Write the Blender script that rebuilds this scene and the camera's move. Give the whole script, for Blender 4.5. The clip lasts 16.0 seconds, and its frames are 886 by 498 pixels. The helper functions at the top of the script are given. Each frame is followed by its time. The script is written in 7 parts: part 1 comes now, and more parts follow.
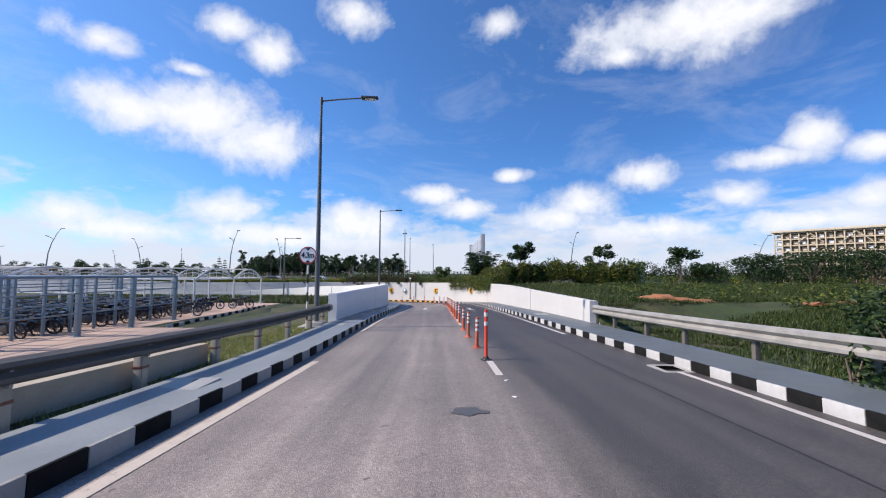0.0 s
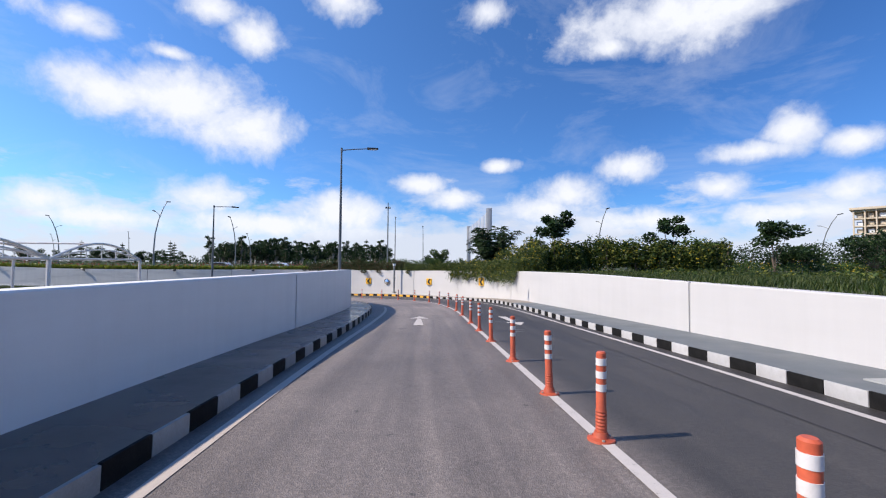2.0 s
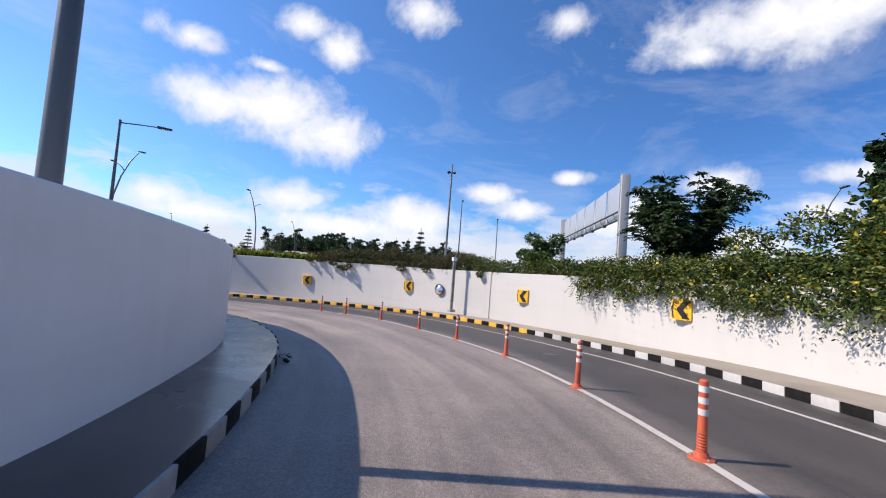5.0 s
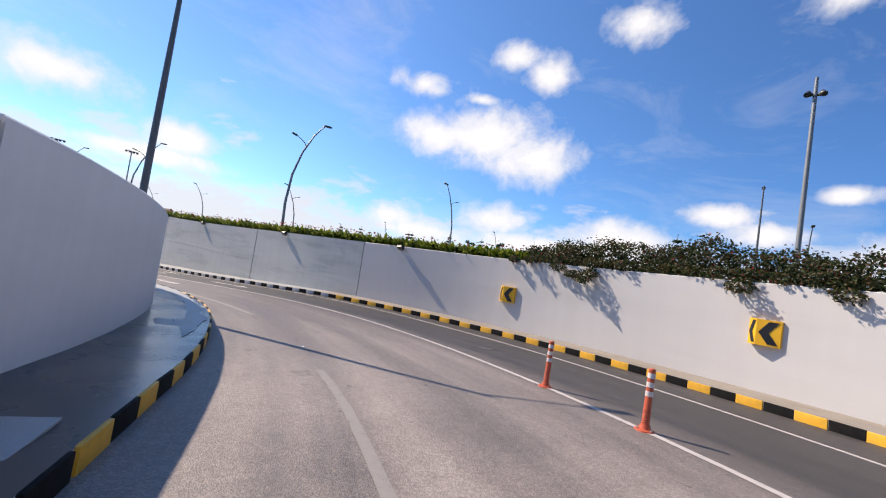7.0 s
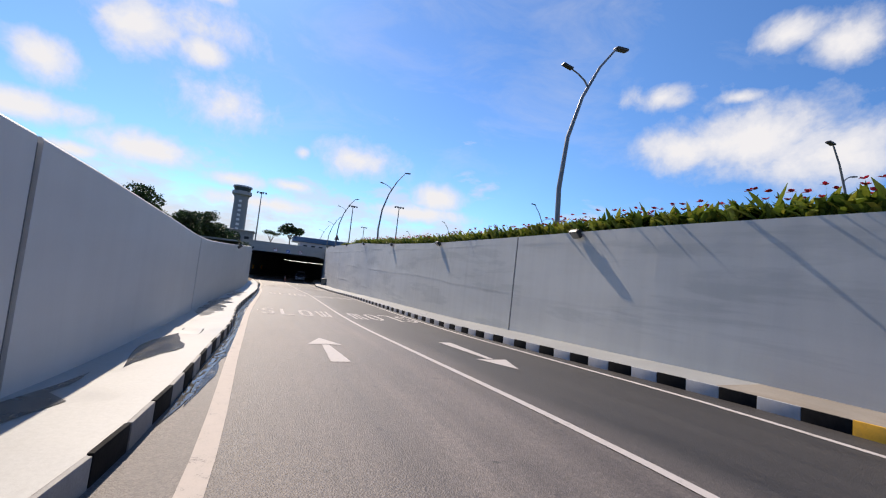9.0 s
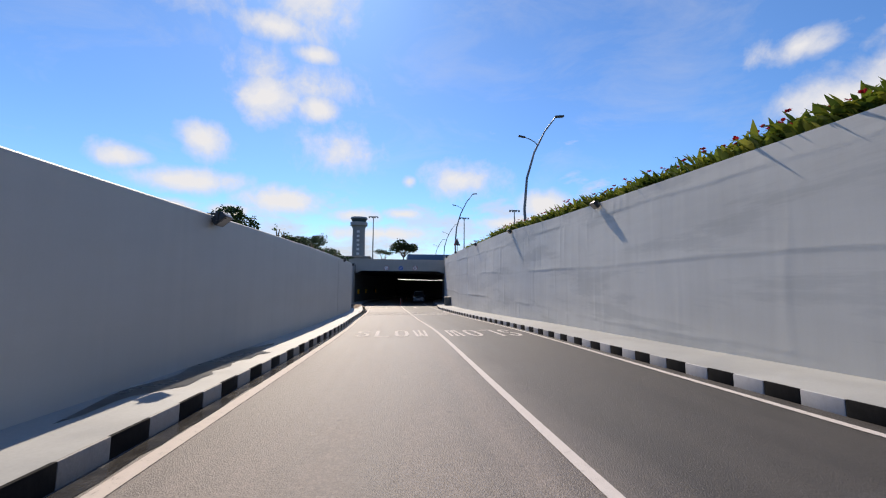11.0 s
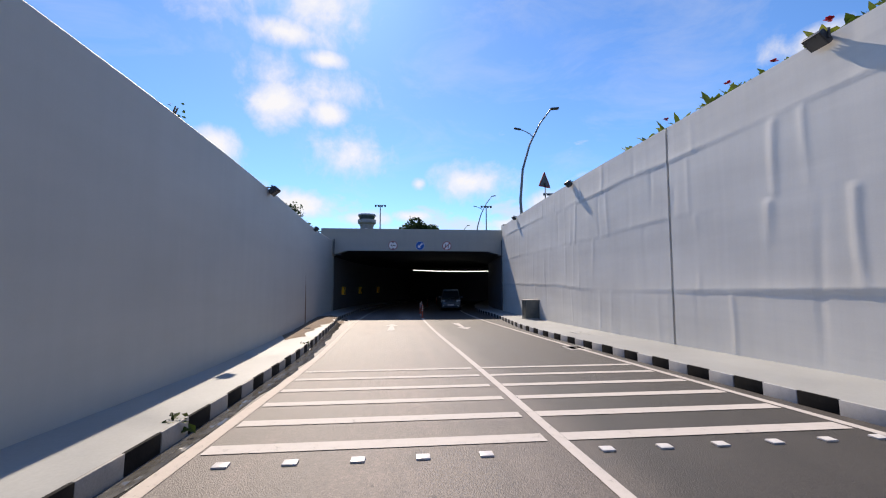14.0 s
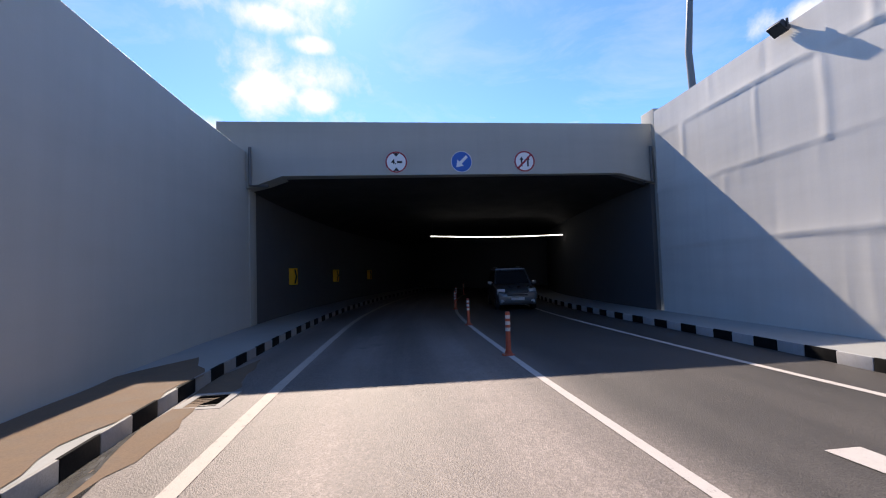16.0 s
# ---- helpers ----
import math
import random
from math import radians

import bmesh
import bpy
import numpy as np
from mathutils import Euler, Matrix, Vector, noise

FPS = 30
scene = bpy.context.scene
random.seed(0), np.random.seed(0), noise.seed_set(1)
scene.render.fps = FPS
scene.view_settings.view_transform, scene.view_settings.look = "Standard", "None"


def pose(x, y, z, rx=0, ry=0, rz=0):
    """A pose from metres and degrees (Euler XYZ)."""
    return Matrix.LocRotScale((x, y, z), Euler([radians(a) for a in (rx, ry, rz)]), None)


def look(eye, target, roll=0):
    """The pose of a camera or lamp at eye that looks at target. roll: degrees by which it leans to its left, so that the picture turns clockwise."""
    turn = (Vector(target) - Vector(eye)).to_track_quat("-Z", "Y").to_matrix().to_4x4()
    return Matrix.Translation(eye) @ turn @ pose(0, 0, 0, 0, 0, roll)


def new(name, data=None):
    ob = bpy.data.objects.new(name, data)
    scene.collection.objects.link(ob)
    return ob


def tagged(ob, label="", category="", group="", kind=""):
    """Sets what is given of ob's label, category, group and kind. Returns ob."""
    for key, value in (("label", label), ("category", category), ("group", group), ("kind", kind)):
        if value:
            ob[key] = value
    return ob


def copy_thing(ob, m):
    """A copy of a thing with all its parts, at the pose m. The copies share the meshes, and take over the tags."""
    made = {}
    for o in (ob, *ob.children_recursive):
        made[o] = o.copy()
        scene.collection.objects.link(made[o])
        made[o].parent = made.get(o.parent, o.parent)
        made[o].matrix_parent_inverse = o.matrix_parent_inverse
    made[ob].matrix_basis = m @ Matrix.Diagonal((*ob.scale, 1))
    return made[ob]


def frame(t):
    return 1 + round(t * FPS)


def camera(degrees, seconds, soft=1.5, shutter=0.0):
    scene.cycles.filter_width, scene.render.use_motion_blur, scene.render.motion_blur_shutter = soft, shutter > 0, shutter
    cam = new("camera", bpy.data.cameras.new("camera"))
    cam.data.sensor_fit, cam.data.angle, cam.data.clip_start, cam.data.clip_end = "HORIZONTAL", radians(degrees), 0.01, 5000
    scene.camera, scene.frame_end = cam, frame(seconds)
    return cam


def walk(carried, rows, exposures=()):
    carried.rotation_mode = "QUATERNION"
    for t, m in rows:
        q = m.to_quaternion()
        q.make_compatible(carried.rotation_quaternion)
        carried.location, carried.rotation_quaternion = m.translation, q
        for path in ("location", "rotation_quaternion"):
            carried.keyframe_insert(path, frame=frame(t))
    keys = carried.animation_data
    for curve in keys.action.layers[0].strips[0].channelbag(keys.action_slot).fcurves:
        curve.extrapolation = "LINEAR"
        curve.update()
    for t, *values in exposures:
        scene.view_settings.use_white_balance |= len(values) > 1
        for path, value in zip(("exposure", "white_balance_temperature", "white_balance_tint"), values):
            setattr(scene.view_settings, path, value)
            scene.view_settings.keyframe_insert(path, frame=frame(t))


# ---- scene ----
cam = camera(94.0, 16.0, soft=1.15)

PATH = [
    (0, (5.364, -3.491, 1.882), (5.323, -1.495, 2.002), 0.3),
    (0.5, (5.02, 0.464, 1.737), (5.003, 2.462, 1.832), 0.9),
    (1, (4.759, 4.327, 1.623), (4.756, 6.325, 1.702), 0.8),
    (1.5, (4.422, 7.946, 1.458), (4.431, 9.945, 1.531), 0.8),
    (2, (4.188, 11.607, 1.343), (4.209, 13.606, 1.416), 0.5),
    (2.5, (3.977, 15.112, 1.211), (4.001, 17.11, 1.292), 0.3),
    (3, (3.788, 18.511, 1.061), (3.811, 20.509, 1.149), 0.2),
    (5.5, (1.303, 35.053, 0.365), (0.837, 36.995, 0.472), 6.2),
    (6, (-0.036, 38.468, 0.112), (-0.711, 40.347, 0.22), 7.8),
    (6.5, (-1.726, 41.563, -0.067), (-2.642, 43.338, 0.032), 8.6),
    (7, (-4.004, 44.298, -0.237), (-5.171, 45.918, -0.141), 8.8),
    (7.5, (-6.663, 46.611, -0.484), (-8.063, 48.036, -0.384), 8.3),
    (8, (-9.578, 48.481, -0.63), (-11.176, 49.679, -0.526), 8.0),
    (8.5, (-12.852, 50.004, -0.803), (-14.602, 50.967, -0.702), 7.4),
    (9, (-16.599, 51.043, -1.046), (-18.453, 51.783, -0.929), 6.5),
    (9.5, (-20.537, 51.759, -1.215), (-22.457, 52.304, -1.086), 5.3),
    (10, (-24.382, 52.178, -1.43), (-26.342, 52.553, -1.288), 4.2),
    (10.2, (-25.975, 52.251, -1.507), (-27.944, 52.575, -1.362), 3.6),
    (12.3, (-43.696, 52.194, -2.241), (-45.683, 52.359, -2.093), -1.5),
    (12.5, (-45.222, 52.181, -2.265), (-47.21, 52.351, -2.118), -1.2),
    (13, (-49.707, 52.052, -2.502), (-51.692, 52.232, -2.345), -1.3),
    (13.5, (-53.934, 51.99, -2.677), (-55.92, 52.167, -2.519), -0.5),
    (14, (-58.826, 51.873, -2.873), (-60.813, 52.045, -2.716), -0.0),
    (14.5, (-63.17, 51.813, -2.995), (-65.158, 51.975, -2.849), 0.1),
    (15, (-67.516, 51.621, -3.204), (-69.505, 51.781, -3.067), -0.3),
    (15.5, (-71.743, 51.369, -3.476), (-73.732, 51.536, -3.342), -0.6),
    (16, (-75.9, 50.964, -3.42), (-77.889, 51.162, -3.332), -1.8),
]
# the clip's camera lifts and warms its picture on the way down
EXPO = [(0.0, 0.36, 6600, 10), (3.0, 0.33, 6500, 10), (5.5, 0.42, 6900, 11), (7.0, 0.43, 7200, 12), (8.0, 0.35, 7100, 11), (9.0, 0.17, 7000, 11), (10.0, 0.07, 7000, 11), (12.5, 0.18, 7000, 9), (14.5, 0.38, 6950, 12), (16.0, 0.69, 6950, 13)]
walk(cam, [(t, look(eye, target, roll)) for t, eye, target, roll in PATH], exposures=EXPO)

# ---- world, sun, exposure ----
SUN_AZ, SUN_EL = 189.3, 41.8          # degrees: where the sun stands, anticlockwise from +x
sun_dir = Vector((math.cos(radians(SUN_EL)) * math.cos(radians(SUN_AZ)), math.cos(radians(SUN_EL)) * math.sin(radians(SUN_AZ)), math.sin(radians(SUN_EL))))
sun = new("sun", bpy.data.lights.new("sun", "SUN"))
sun.data.energy, sun.data.angle, sun.data.color = 5.0, radians(0.55), (1.0, 0.89, 0.78)
sun.matrix_world = look((0, 0, 60), Vector((0, 0, 60)) - sun_dir)


class Nodes:
    """Short hand for building a node tree."""

    def __init__(self, tree):
        self.t = tree

    def add(self, kind, **kw):
        n = self.t.nodes.new(kind)
        for k, v in kw.items():
            if k == "op":
                n.operation = v
            elif k == "dims":
                n.noise_dimensions = v
            elif k == "blend":
                n.blend_type = v
        return n

    def link(self, a, b):
        self.t.links.new(a, b)

    def math(self, op, a, b=None, clamp=False):
        n = self.t.nodes.new("ShaderNodeMath")
        n.operation, n.use_clamp = op, clamp
        for i, v in enumerate((a, b)):
            if v is None:
                continue
            if isinstance(v, (int, float)):
                n.inputs[i].default_value = v
            else:
                self.link(v, n.inputs[i])
        return n.outputs[0]

    def vmath(self, op, a, b):
        n = self.t.nodes.new("ShaderNodeVectorMath")
        n.operation = op
        for i, v in enumerate((a, b)):
            if isinstance(v, (tuple, Vector)):
                n.inputs[i].default_value = v
            else:
                self.link(v, n.inputs[i])
        return n.outputs["Value"] if op in ("DOT_PRODUCT", "LENGTH", "DISTANCE") else n.outputs[0]

    def noise(self, vec, scale, detail=4.0, rough=0.55, distortion=0.0):
        n = self.t.nodes.new("ShaderNodeTexNoise")
        n.inputs["Scale"].default_value, n.inputs["Detail"].default_value = scale, detail
        n.inputs["Roughness"].default_value, n.inputs["Distortion"].default_value = rough, distortion
        if vec is not None:
            self.link(vec, n.inputs["Vector"])
        return n.outputs["Fac"]

    def ramp(self, fac, stops):
        n = self.t.nodes.new("ShaderNodeValToRGB")
        e = n.color_ramp.elements
        while len(e) < len(stops):
            e.new(0.5)
        for el, (p, c) in zip(e, stops):
            el.position, el.color = p, (*c, 1) if len(c) == 3 else c
        self.link(fac, n.inputs[0])
        return n.outputs[0]

    def mix(self, fac, a, b, blend="MIX"):
        n = self.t.nodes.new("ShaderNodeMixRGB")
        n.blend_type = blend
        for i, v in enumerate((fac, a, b)):
            if isinstance(v, (int, float)):
                n.inputs[i].default_value = v
            elif isinstance(v, tuple):
                n.inputs[i].default_value = (*v, 1)
            else:
                self.link(v, n.inputs[i])
        return n.outputs[0]


# clouds: bearing (degrees left of +y), elevation, half width, half height, weight
CLOUDS = [
    (42.2, 23.9, 4.5, 1.8, 1.0),
    (29.3, 28.5, 4.5, 2.0, 1.0),
    (25.1, 26.9, 4.0, 2.5, 1.0),
    (39.4, 18.0, 6.4, 3.0, 1.0),
    (32.2, 18.8, 9.7, 4.7, 1.0),
    (25.5, 16.4, 7.5, 4.3, 1.0),
    (13.6, 32.2, 5.4, 2.7, 1.0),
    (-29.0, 28.8, 14.5, 4.7, 1.0),
    (-23.1, 26.4, 3.9, 1.7, 1.0),
    (-36.5, 27.7, 8.5, 3.0, 1.0),
    (-8.2, 13.3, 2.6, 1.0, 1.0),
    (-24.7, 12.4, 3.9, 2.1, 1.0),
    (2.4, 10.8, 4.4, 1.7, 1.0),
    (-1.9, 9.0, 4.8, 1.7, 1.0),
    (-40.7, 14.3, 3.2, 2.5, 1.0),
    (-37.7, 12.7, 5.6, 1.5, 1.0),
    (-45.8, 12.5, 2.6, 1.6, 1.0),
    (43.8, 6.2, 4.2, 2.0, 1.0),
    (29.6, 7.9, 6.4, 2.5, 1.0),
    (13.5, 6.7, 8.1, 3.4, 1.0),
    (-17.2, 9.2, 5.2, 3.0, 1.0),
    (-14.3, 7.5, 8.2, 2.1, 1.0),
    (-34.5, 9.1, 4.2, 1.8, 1.0),
    (-45.3, 7.6, 3.1, 2.0, 1.0),
    (-41.8, 5.8, 8.2, 1.7, 1.0),
    (-26.1, 5.6, 8.7, 1.7, 1.0),
    (22.0, 4.9, 15.5, 2.2, 1.0),
    (38.1, 4.7, 8.9, 1.7, 1.0),
    (-6.6, 31.8, 4.4, 2.2, 1.0),
    (33.5, 23.1, 2.8, 0.9, 1.0),
    (107.7, 22.5, 4.6, 3.2, 1.0),
    (100.9, 21.8, 3.1, 2.1, 1.0),
    (97.5, 17.0, 5.8, 3.8, 1.0),
    (114.4, 16.3, 3.5, 2.4, 1.0),
    (81.0, 13.7, 6.6, 3.1, 1.0),
    (69.7, 10.2, 4.0, 2.0, 1.0),
    (88.5, 13.4, 1.3, 1.0, 1.0),
    (122.2, 13.1, 3.1, 1.7, 1.0),
    (116.3, 11.4, 7.2, 1.7, 1.0),
    (105.1, 10.0, 6.7, 1.9, 1.0),
    (107.4, 30.4, 5.8, 1.9, 1.0),
    (101.6, 28.1, 3.6, 1.1, 1.0),
    (96.0, 8.6, 4.0, 1.1, 1.0),
    (117.0, 8.5, 2.5, 0.9, 1.0),
    (111.0, 8.3, 3.0, 1.0, 1.0),
    (89.3, 9.0, 3.0, 0.9, 1.0),
    (73.4, 7.7, 9.6, 1.3, 1.0),
    (92.1, 6.2, 11.0, 1.3, 1.0),
    (110.6, 4.0, 10.6, 1.3, 1.0),
    (103.0, 34.0, 8.8, 4.5, 0.55),
    (113.0, 33.5, 7.7, 3.4, 0.45),
    (108.5, 25.5, 4.4, 2.8, 0.5),
    (101.5, 24.5, 5.5, 2.2, 0.35),
]
world = bpy.data.worlds.new("world")
scene.world = world
world.use_nodes = True
wn = Nodes(world.node_tree)
world.node_tree.nodes.clear()
sky = wn.add("ShaderNodeTexSky")
sky.sky_type, sky.sun_disc = "NISHITA", False
sky.sun_elevation, sky.sun_rotation = radians(SUN_EL), radians(90 - SUN_AZ)
sky.air_density, sky.dust_density, sky.ozone_density, sky.altitude = 1.0, 0.7, 2.2, 800
co = wn.add("ShaderNodeTexCoord").outputs["Generated"]
sep = wn.add("ShaderNodeSeparateXYZ")
wn.link(co, sep.inputs[0])
sx, sy, sz = sep.outputs
bearing = wn.math("ARCTAN2", wn.math("MULTIPLY", sx, -1.0), sy)
elev = wn.math("ARCSINE", sz)
edge = wn.math("SUBTRACT", wn.noise(co, 7.0, 6.0, 0.62, 0.3), 0.5)
soft = wn.math("SUBTRACT", wn.noise(co, 22.0, 5.0, 0.6, 0.2), 0.5)
cover = None
for b, e, w, h, k in CLOUDS:
    dx = wn.math("DIVIDE", wn.math("SUBTRACT", bearing, radians(b)), radians(w))
    dy = wn.math("DIVIDE", wn.math("SUBTRACT", elev, radians(e)), radians(h))
    r = wn.math("SQRT", wn.math("ADD", wn.math("MULTIPLY", dx, dx), wn.math("MULTIPLY", dy, dy)))
    one = wn.math("MULTIPLY", wn.math("SUBTRACT", 1.0, r), k)
    cover = one if cover is None else wn.math("MAXIMUM", cover, one)
field = wn.math("ADD", wn.math("ADD", cover, 0.10), wn.math("ADD", wn.math("MULTIPLY", edge, 1.9), wn.math("MULTIPLY", soft, 0.9)))
dens = wn.ramp(field, [(0.0, (0, 0, 0)), (0.25, (0.30, 0.30, 0.30)), (0.6, (0.80, 0.80, 0.80)), (1.0, (1, 1, 1))])
# a broken bank of cloud along the horizon, and thin veils over it
low = wn.ramp(elev, [(0.0, (1, 1, 1)), (0.24, (0.0, 0.0, 0.0))])
flat = wn.add("ShaderNodeCombineXYZ")
wn.link(sx, flat.inputs[0])
wn.link(sy, flat.inputs[1])
wn.link(wn.math("MULTIPLY", sz, 2.6), flat.inputs[2])
bank_n = wn.noise(flat.outputs[0], 6.5, 7.0, 0.6, 0.2)
bank = wn.ramp(wn.math("ADD", wn.math("SUBTRACT", bank_n, 0.32), wn.math("MULTIPLY", low, 0.54)), [(0.36, (0, 0, 0)), (0.47, (0.55, 0.55, 0.55)), (0.62, (0.92, 0.92, 0.92))])
wisp = wn.math("MULTIPLY", wn.ramp(wn.noise(flat.outputs[0], 3.2, 7.0, 0.66, 0.6), [(0.50, (0, 0, 0)), (0.72, (1, 1, 1))]), 0.22)
total = wn.math("MAXIMUM", dens, wn.math("MAXIMUM", bank, wisp), clamp=True)
sky_mul = wn.mix(1.0, sky.outputs[0], (0.75, 1.03, 1.40), "MULTIPLY")
# haze round the sun: the sky is paler on its side and deeper away from it
sunward = wn.math("ADD", wn.math("MULTIPLY", wn.vmath("DOT_PRODUCT", co, sun_dir), 0.5), 0.5)
sky_mul = wn.mix(1.0, sky_mul, wn.ramp(sunward, [(0.40, (0.54, 0.64, 0.73)), (0.68, (0.82, 0.89, 0.93)), (0.85, (1.0, 1.0, 1.0)), (0.95, (0.82, 0.86, 0.92)), (1.0, (0.64, 0.70, 0.80))]), "MULTIPLY")
sky_mul = wn.mix(1.0, sky_mul, (1.10, 1.25, 1.30), "MULTIPLY")
shade = wn.ramp(field, [(0.1, (6.5, 6.9, 8.0)), (0.9, (8.3, 8.5, 9.2))])
sky_col = wn.mix(total, sky_mul, shade)
bg = wn.add("ShaderNodeBackground")
bg.inputs["Strength"].default_value = 0.091
wn.link(sky_col, bg.inputs["Color"])
wo = wn.add("ShaderNodeOutputWorld")
wn.link(bg.outputs[0], wo.inputs[0])


# ---- materials ----
def material(name, base, rough=0.7, metal=0.0, var=0.25, scale=3.0, fine=60.0, bump=0.2, dist=0.01, stain=None, stain_scale=0.6, stain_amt=0.5, spec=0.5, piece=0.0, coat=0.0):
    """A painted, mineral or metal surface: base colour with grain at two scales, stains and fine relief."""
    m = bpy.data.materials.new(name)
    m.use_nodes = True
    n = Nodes(m.node_tree)
    p = m.node_tree.nodes["Principled BSDF"]
    tc = n.add("ShaderNodeTexCoord").outputs["Object"]
    big = n.noise(tc, scale, 5.0, 0.6)
    small = n.noise(tc, fine, 3.0, 0.6)
    f = n.math("ADD", n.math("MULTIPLY", big, 0.6), n.math("MULTIPLY", small, 0.4))
    lo, hi = tuple(c * (1 - var) for c in base), tuple(min(1.0, c * (1 + var)) for c in base)
    col = n.ramp(f, [(0.3, lo), (0.7, hi)])
    if stain:
        st = n.ramp(n.noise(tc, stain_scale, 6.0, 0.65, 0.6), [(0.45, (0, 0, 0)), (0.72, (stain_amt,) * 3)])
        col = n.mix(st, col, stain)
    if piece:
        r = n.add("ShaderNodeObjectInfo").outputs["Random"]
        col = n.mix(1.0, col, n.ramp(r, [(0.0, (1 - piece,) * 3), (1.0, (1.0, 1.0, 1.0))]), "MULTIPLY")
    n.link(col, p.inputs["Base Color"])
    rr = n.ramp(big, [(0.3, (max(0.02, rough - 0.12),) * 3), (0.7, (min(1.0, rough + 0.1),) * 3)])
    n.link(rr, p.inputs["Roughness"])
    p.inputs["Metallic"].default_value = metal
    p.inputs["Specular IOR Level"].default_value = spec
    p.inputs["Coat Weight"].default_value = coat
    if bump:
        b = n.add("ShaderNodeBump")
        b.inputs["Strength"].default_value, b.inputs["Distance"].default_value = bump, dist
        n.link(n.math("ADD", n.math("MULTIPLY", small, 0.5), n.math("MULTIPLY", big, 0.5)), b.inputs["Height"])
        n.link(b.outputs[0], p.inputs["Normal"])
    return m


def glow(name, col, strength):
    m = bpy.data.materials.new(name)
    m.use_nodes = True
    p = m.node_tree.nodes["Principled BSDF"]
    p.inputs["Base Color"].default_value = (*col, 1)
    p.inputs["Emission Color"].default_value = (*col, 1)
    p.inputs["Emission Strength"].default_value = strength
    return m


def asphalt_material():
    m = bpy.data.materials.new("asphalt")
    m.use_nodes = True
    n = Nodes(m.node_tree)
    p = m.node_tree.nodes["Principled BSDF"]
    uvn = n.add("ShaderNodeUVMap")
    uvn.uv_map = "lane"
    tc = n.add("ShaderNodeTexCoord").outputs["Object"]
    su = n.add("ShaderNodeSeparateXYZ")
    n.link(uvn.outputs[0], su.inputs[0])
    along, across = su.outputs[0], su.outputs[1]
    # streaks along the driving direction, wandering a little
    cv = n.add("ShaderNodeCombineXYZ")
    n.link(n.math("MULTIPLY", along, 0.06), cv.inputs[0])
    n.link(n.math("MULTIPLY", across, 1.6), cv.inputs[1])
    streak = n.noise(cv.outputs[0], 1.0, 5.0, 0.6, 0.2)
    patch = n.noise(tc, 0.35, 5.0, 0.6, 0.3)
    grain = n.noise(tc, 55.0, 3.0, 0.75)
    chip = n.add("ShaderNodeTexVoronoi")
    chip.inputs["Scale"].default_value = 85.0
    n.link(tc, chip.inputs["Vector"])
    speck = n.add("ShaderNodeTexVoronoi")
    speck.inputs["Scale"].default_value = 62.0
    n.link(tc, speck.inputs["Vector"])
    tint = n.add("ShaderNodeSeparateXYZ")
    n.link(speck.outputs["Color"], tint.inputs[0])
    mottle = n.noise(tc, 6.0, 4.0, 0.7)
    f = n.math("ADD", n.math("MULTIPLY", streak, 0.48), n.math("ADD", n.math("MULTIPLY", patch, 0.30), n.math("ADD", n.math("MULTIPLY", grain, 0.10), n.math("MULTIPLY", mottle, 0.12))))
    lit = n.ramp(f, [(0.38, (0.0944, 0.0816, 0.0744)), (0.51, (0.164, 0.142, 0.129)), (0.64, (0.256, 0.222, 0.2))])
    # tone along the road: paler in the bend, darker before and after it
    length_tone = n.ramp(n.math("DIVIDE", n.math("ADD", along, n.math("MULTIPLY", patch, 8.0)), 180.0),
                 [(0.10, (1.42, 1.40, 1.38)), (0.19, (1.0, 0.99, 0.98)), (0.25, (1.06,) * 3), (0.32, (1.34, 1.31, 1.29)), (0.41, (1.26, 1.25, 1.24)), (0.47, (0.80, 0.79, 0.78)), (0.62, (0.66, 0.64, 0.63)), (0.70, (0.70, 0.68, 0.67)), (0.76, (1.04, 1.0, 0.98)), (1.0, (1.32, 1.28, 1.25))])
    # the lane towards the tunnel is paler, the other one darker
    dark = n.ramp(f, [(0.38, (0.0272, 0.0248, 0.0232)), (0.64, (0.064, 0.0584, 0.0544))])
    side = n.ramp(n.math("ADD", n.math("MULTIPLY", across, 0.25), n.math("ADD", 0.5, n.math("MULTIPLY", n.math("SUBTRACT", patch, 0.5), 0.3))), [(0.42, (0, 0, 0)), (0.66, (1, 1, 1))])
    col = n.mix(1.0, n.mix(side, lit, dark), length_tone, "MULTIPLY")
    # bare stones: each a little lighter or darker than the binder
    col = n.mix(1.0, col, n.ramp(tint.outputs[0], [(0.0, (0.78,) * 3), (0.6, (1.0,) * 3), (1.0, (1.28, 1.27, 1.26))]), "MULTIPLY")
    col = n.mix(n.math("MULTIPLY", n.ramp(chip.outputs["Distance"], [(0.0, (1, 1, 1)), (0.35, (0, 0, 0))]), 0.20), col, (0.23, 0.215, 0.20))
    spots = n.ramp(n.noise(tc, 1.7, 4.0, 0.5), [(0.66, (0, 0, 0)), (0.76, (0.5, 0.5, 0.5))])
    col = n.mix(spots, col, (0.055, 0.054, 0.055))
    # crumbs and oil drips
    drip = n.ramp(n.noise(tc, 9.0, 2.0, 0.4), [(0.735, (0, 0, 0)), (0.765, (0.65, 0.65, 0.65))])
    col = n.mix(drip, col, (0.035, 0.034, 0.034))
    n.link(col, p.inputs["Base Color"])
    n.link(n.ramp(f, [(0.3, (0.50,) * 3), (0.7, (0.70,) * 3)]), p.inputs["Roughness"])
    b = n.add("ShaderNodeBump")
    b.inputs["Strength"].default_value, b.inputs["Distance"].default_value = 0.5, 0.007
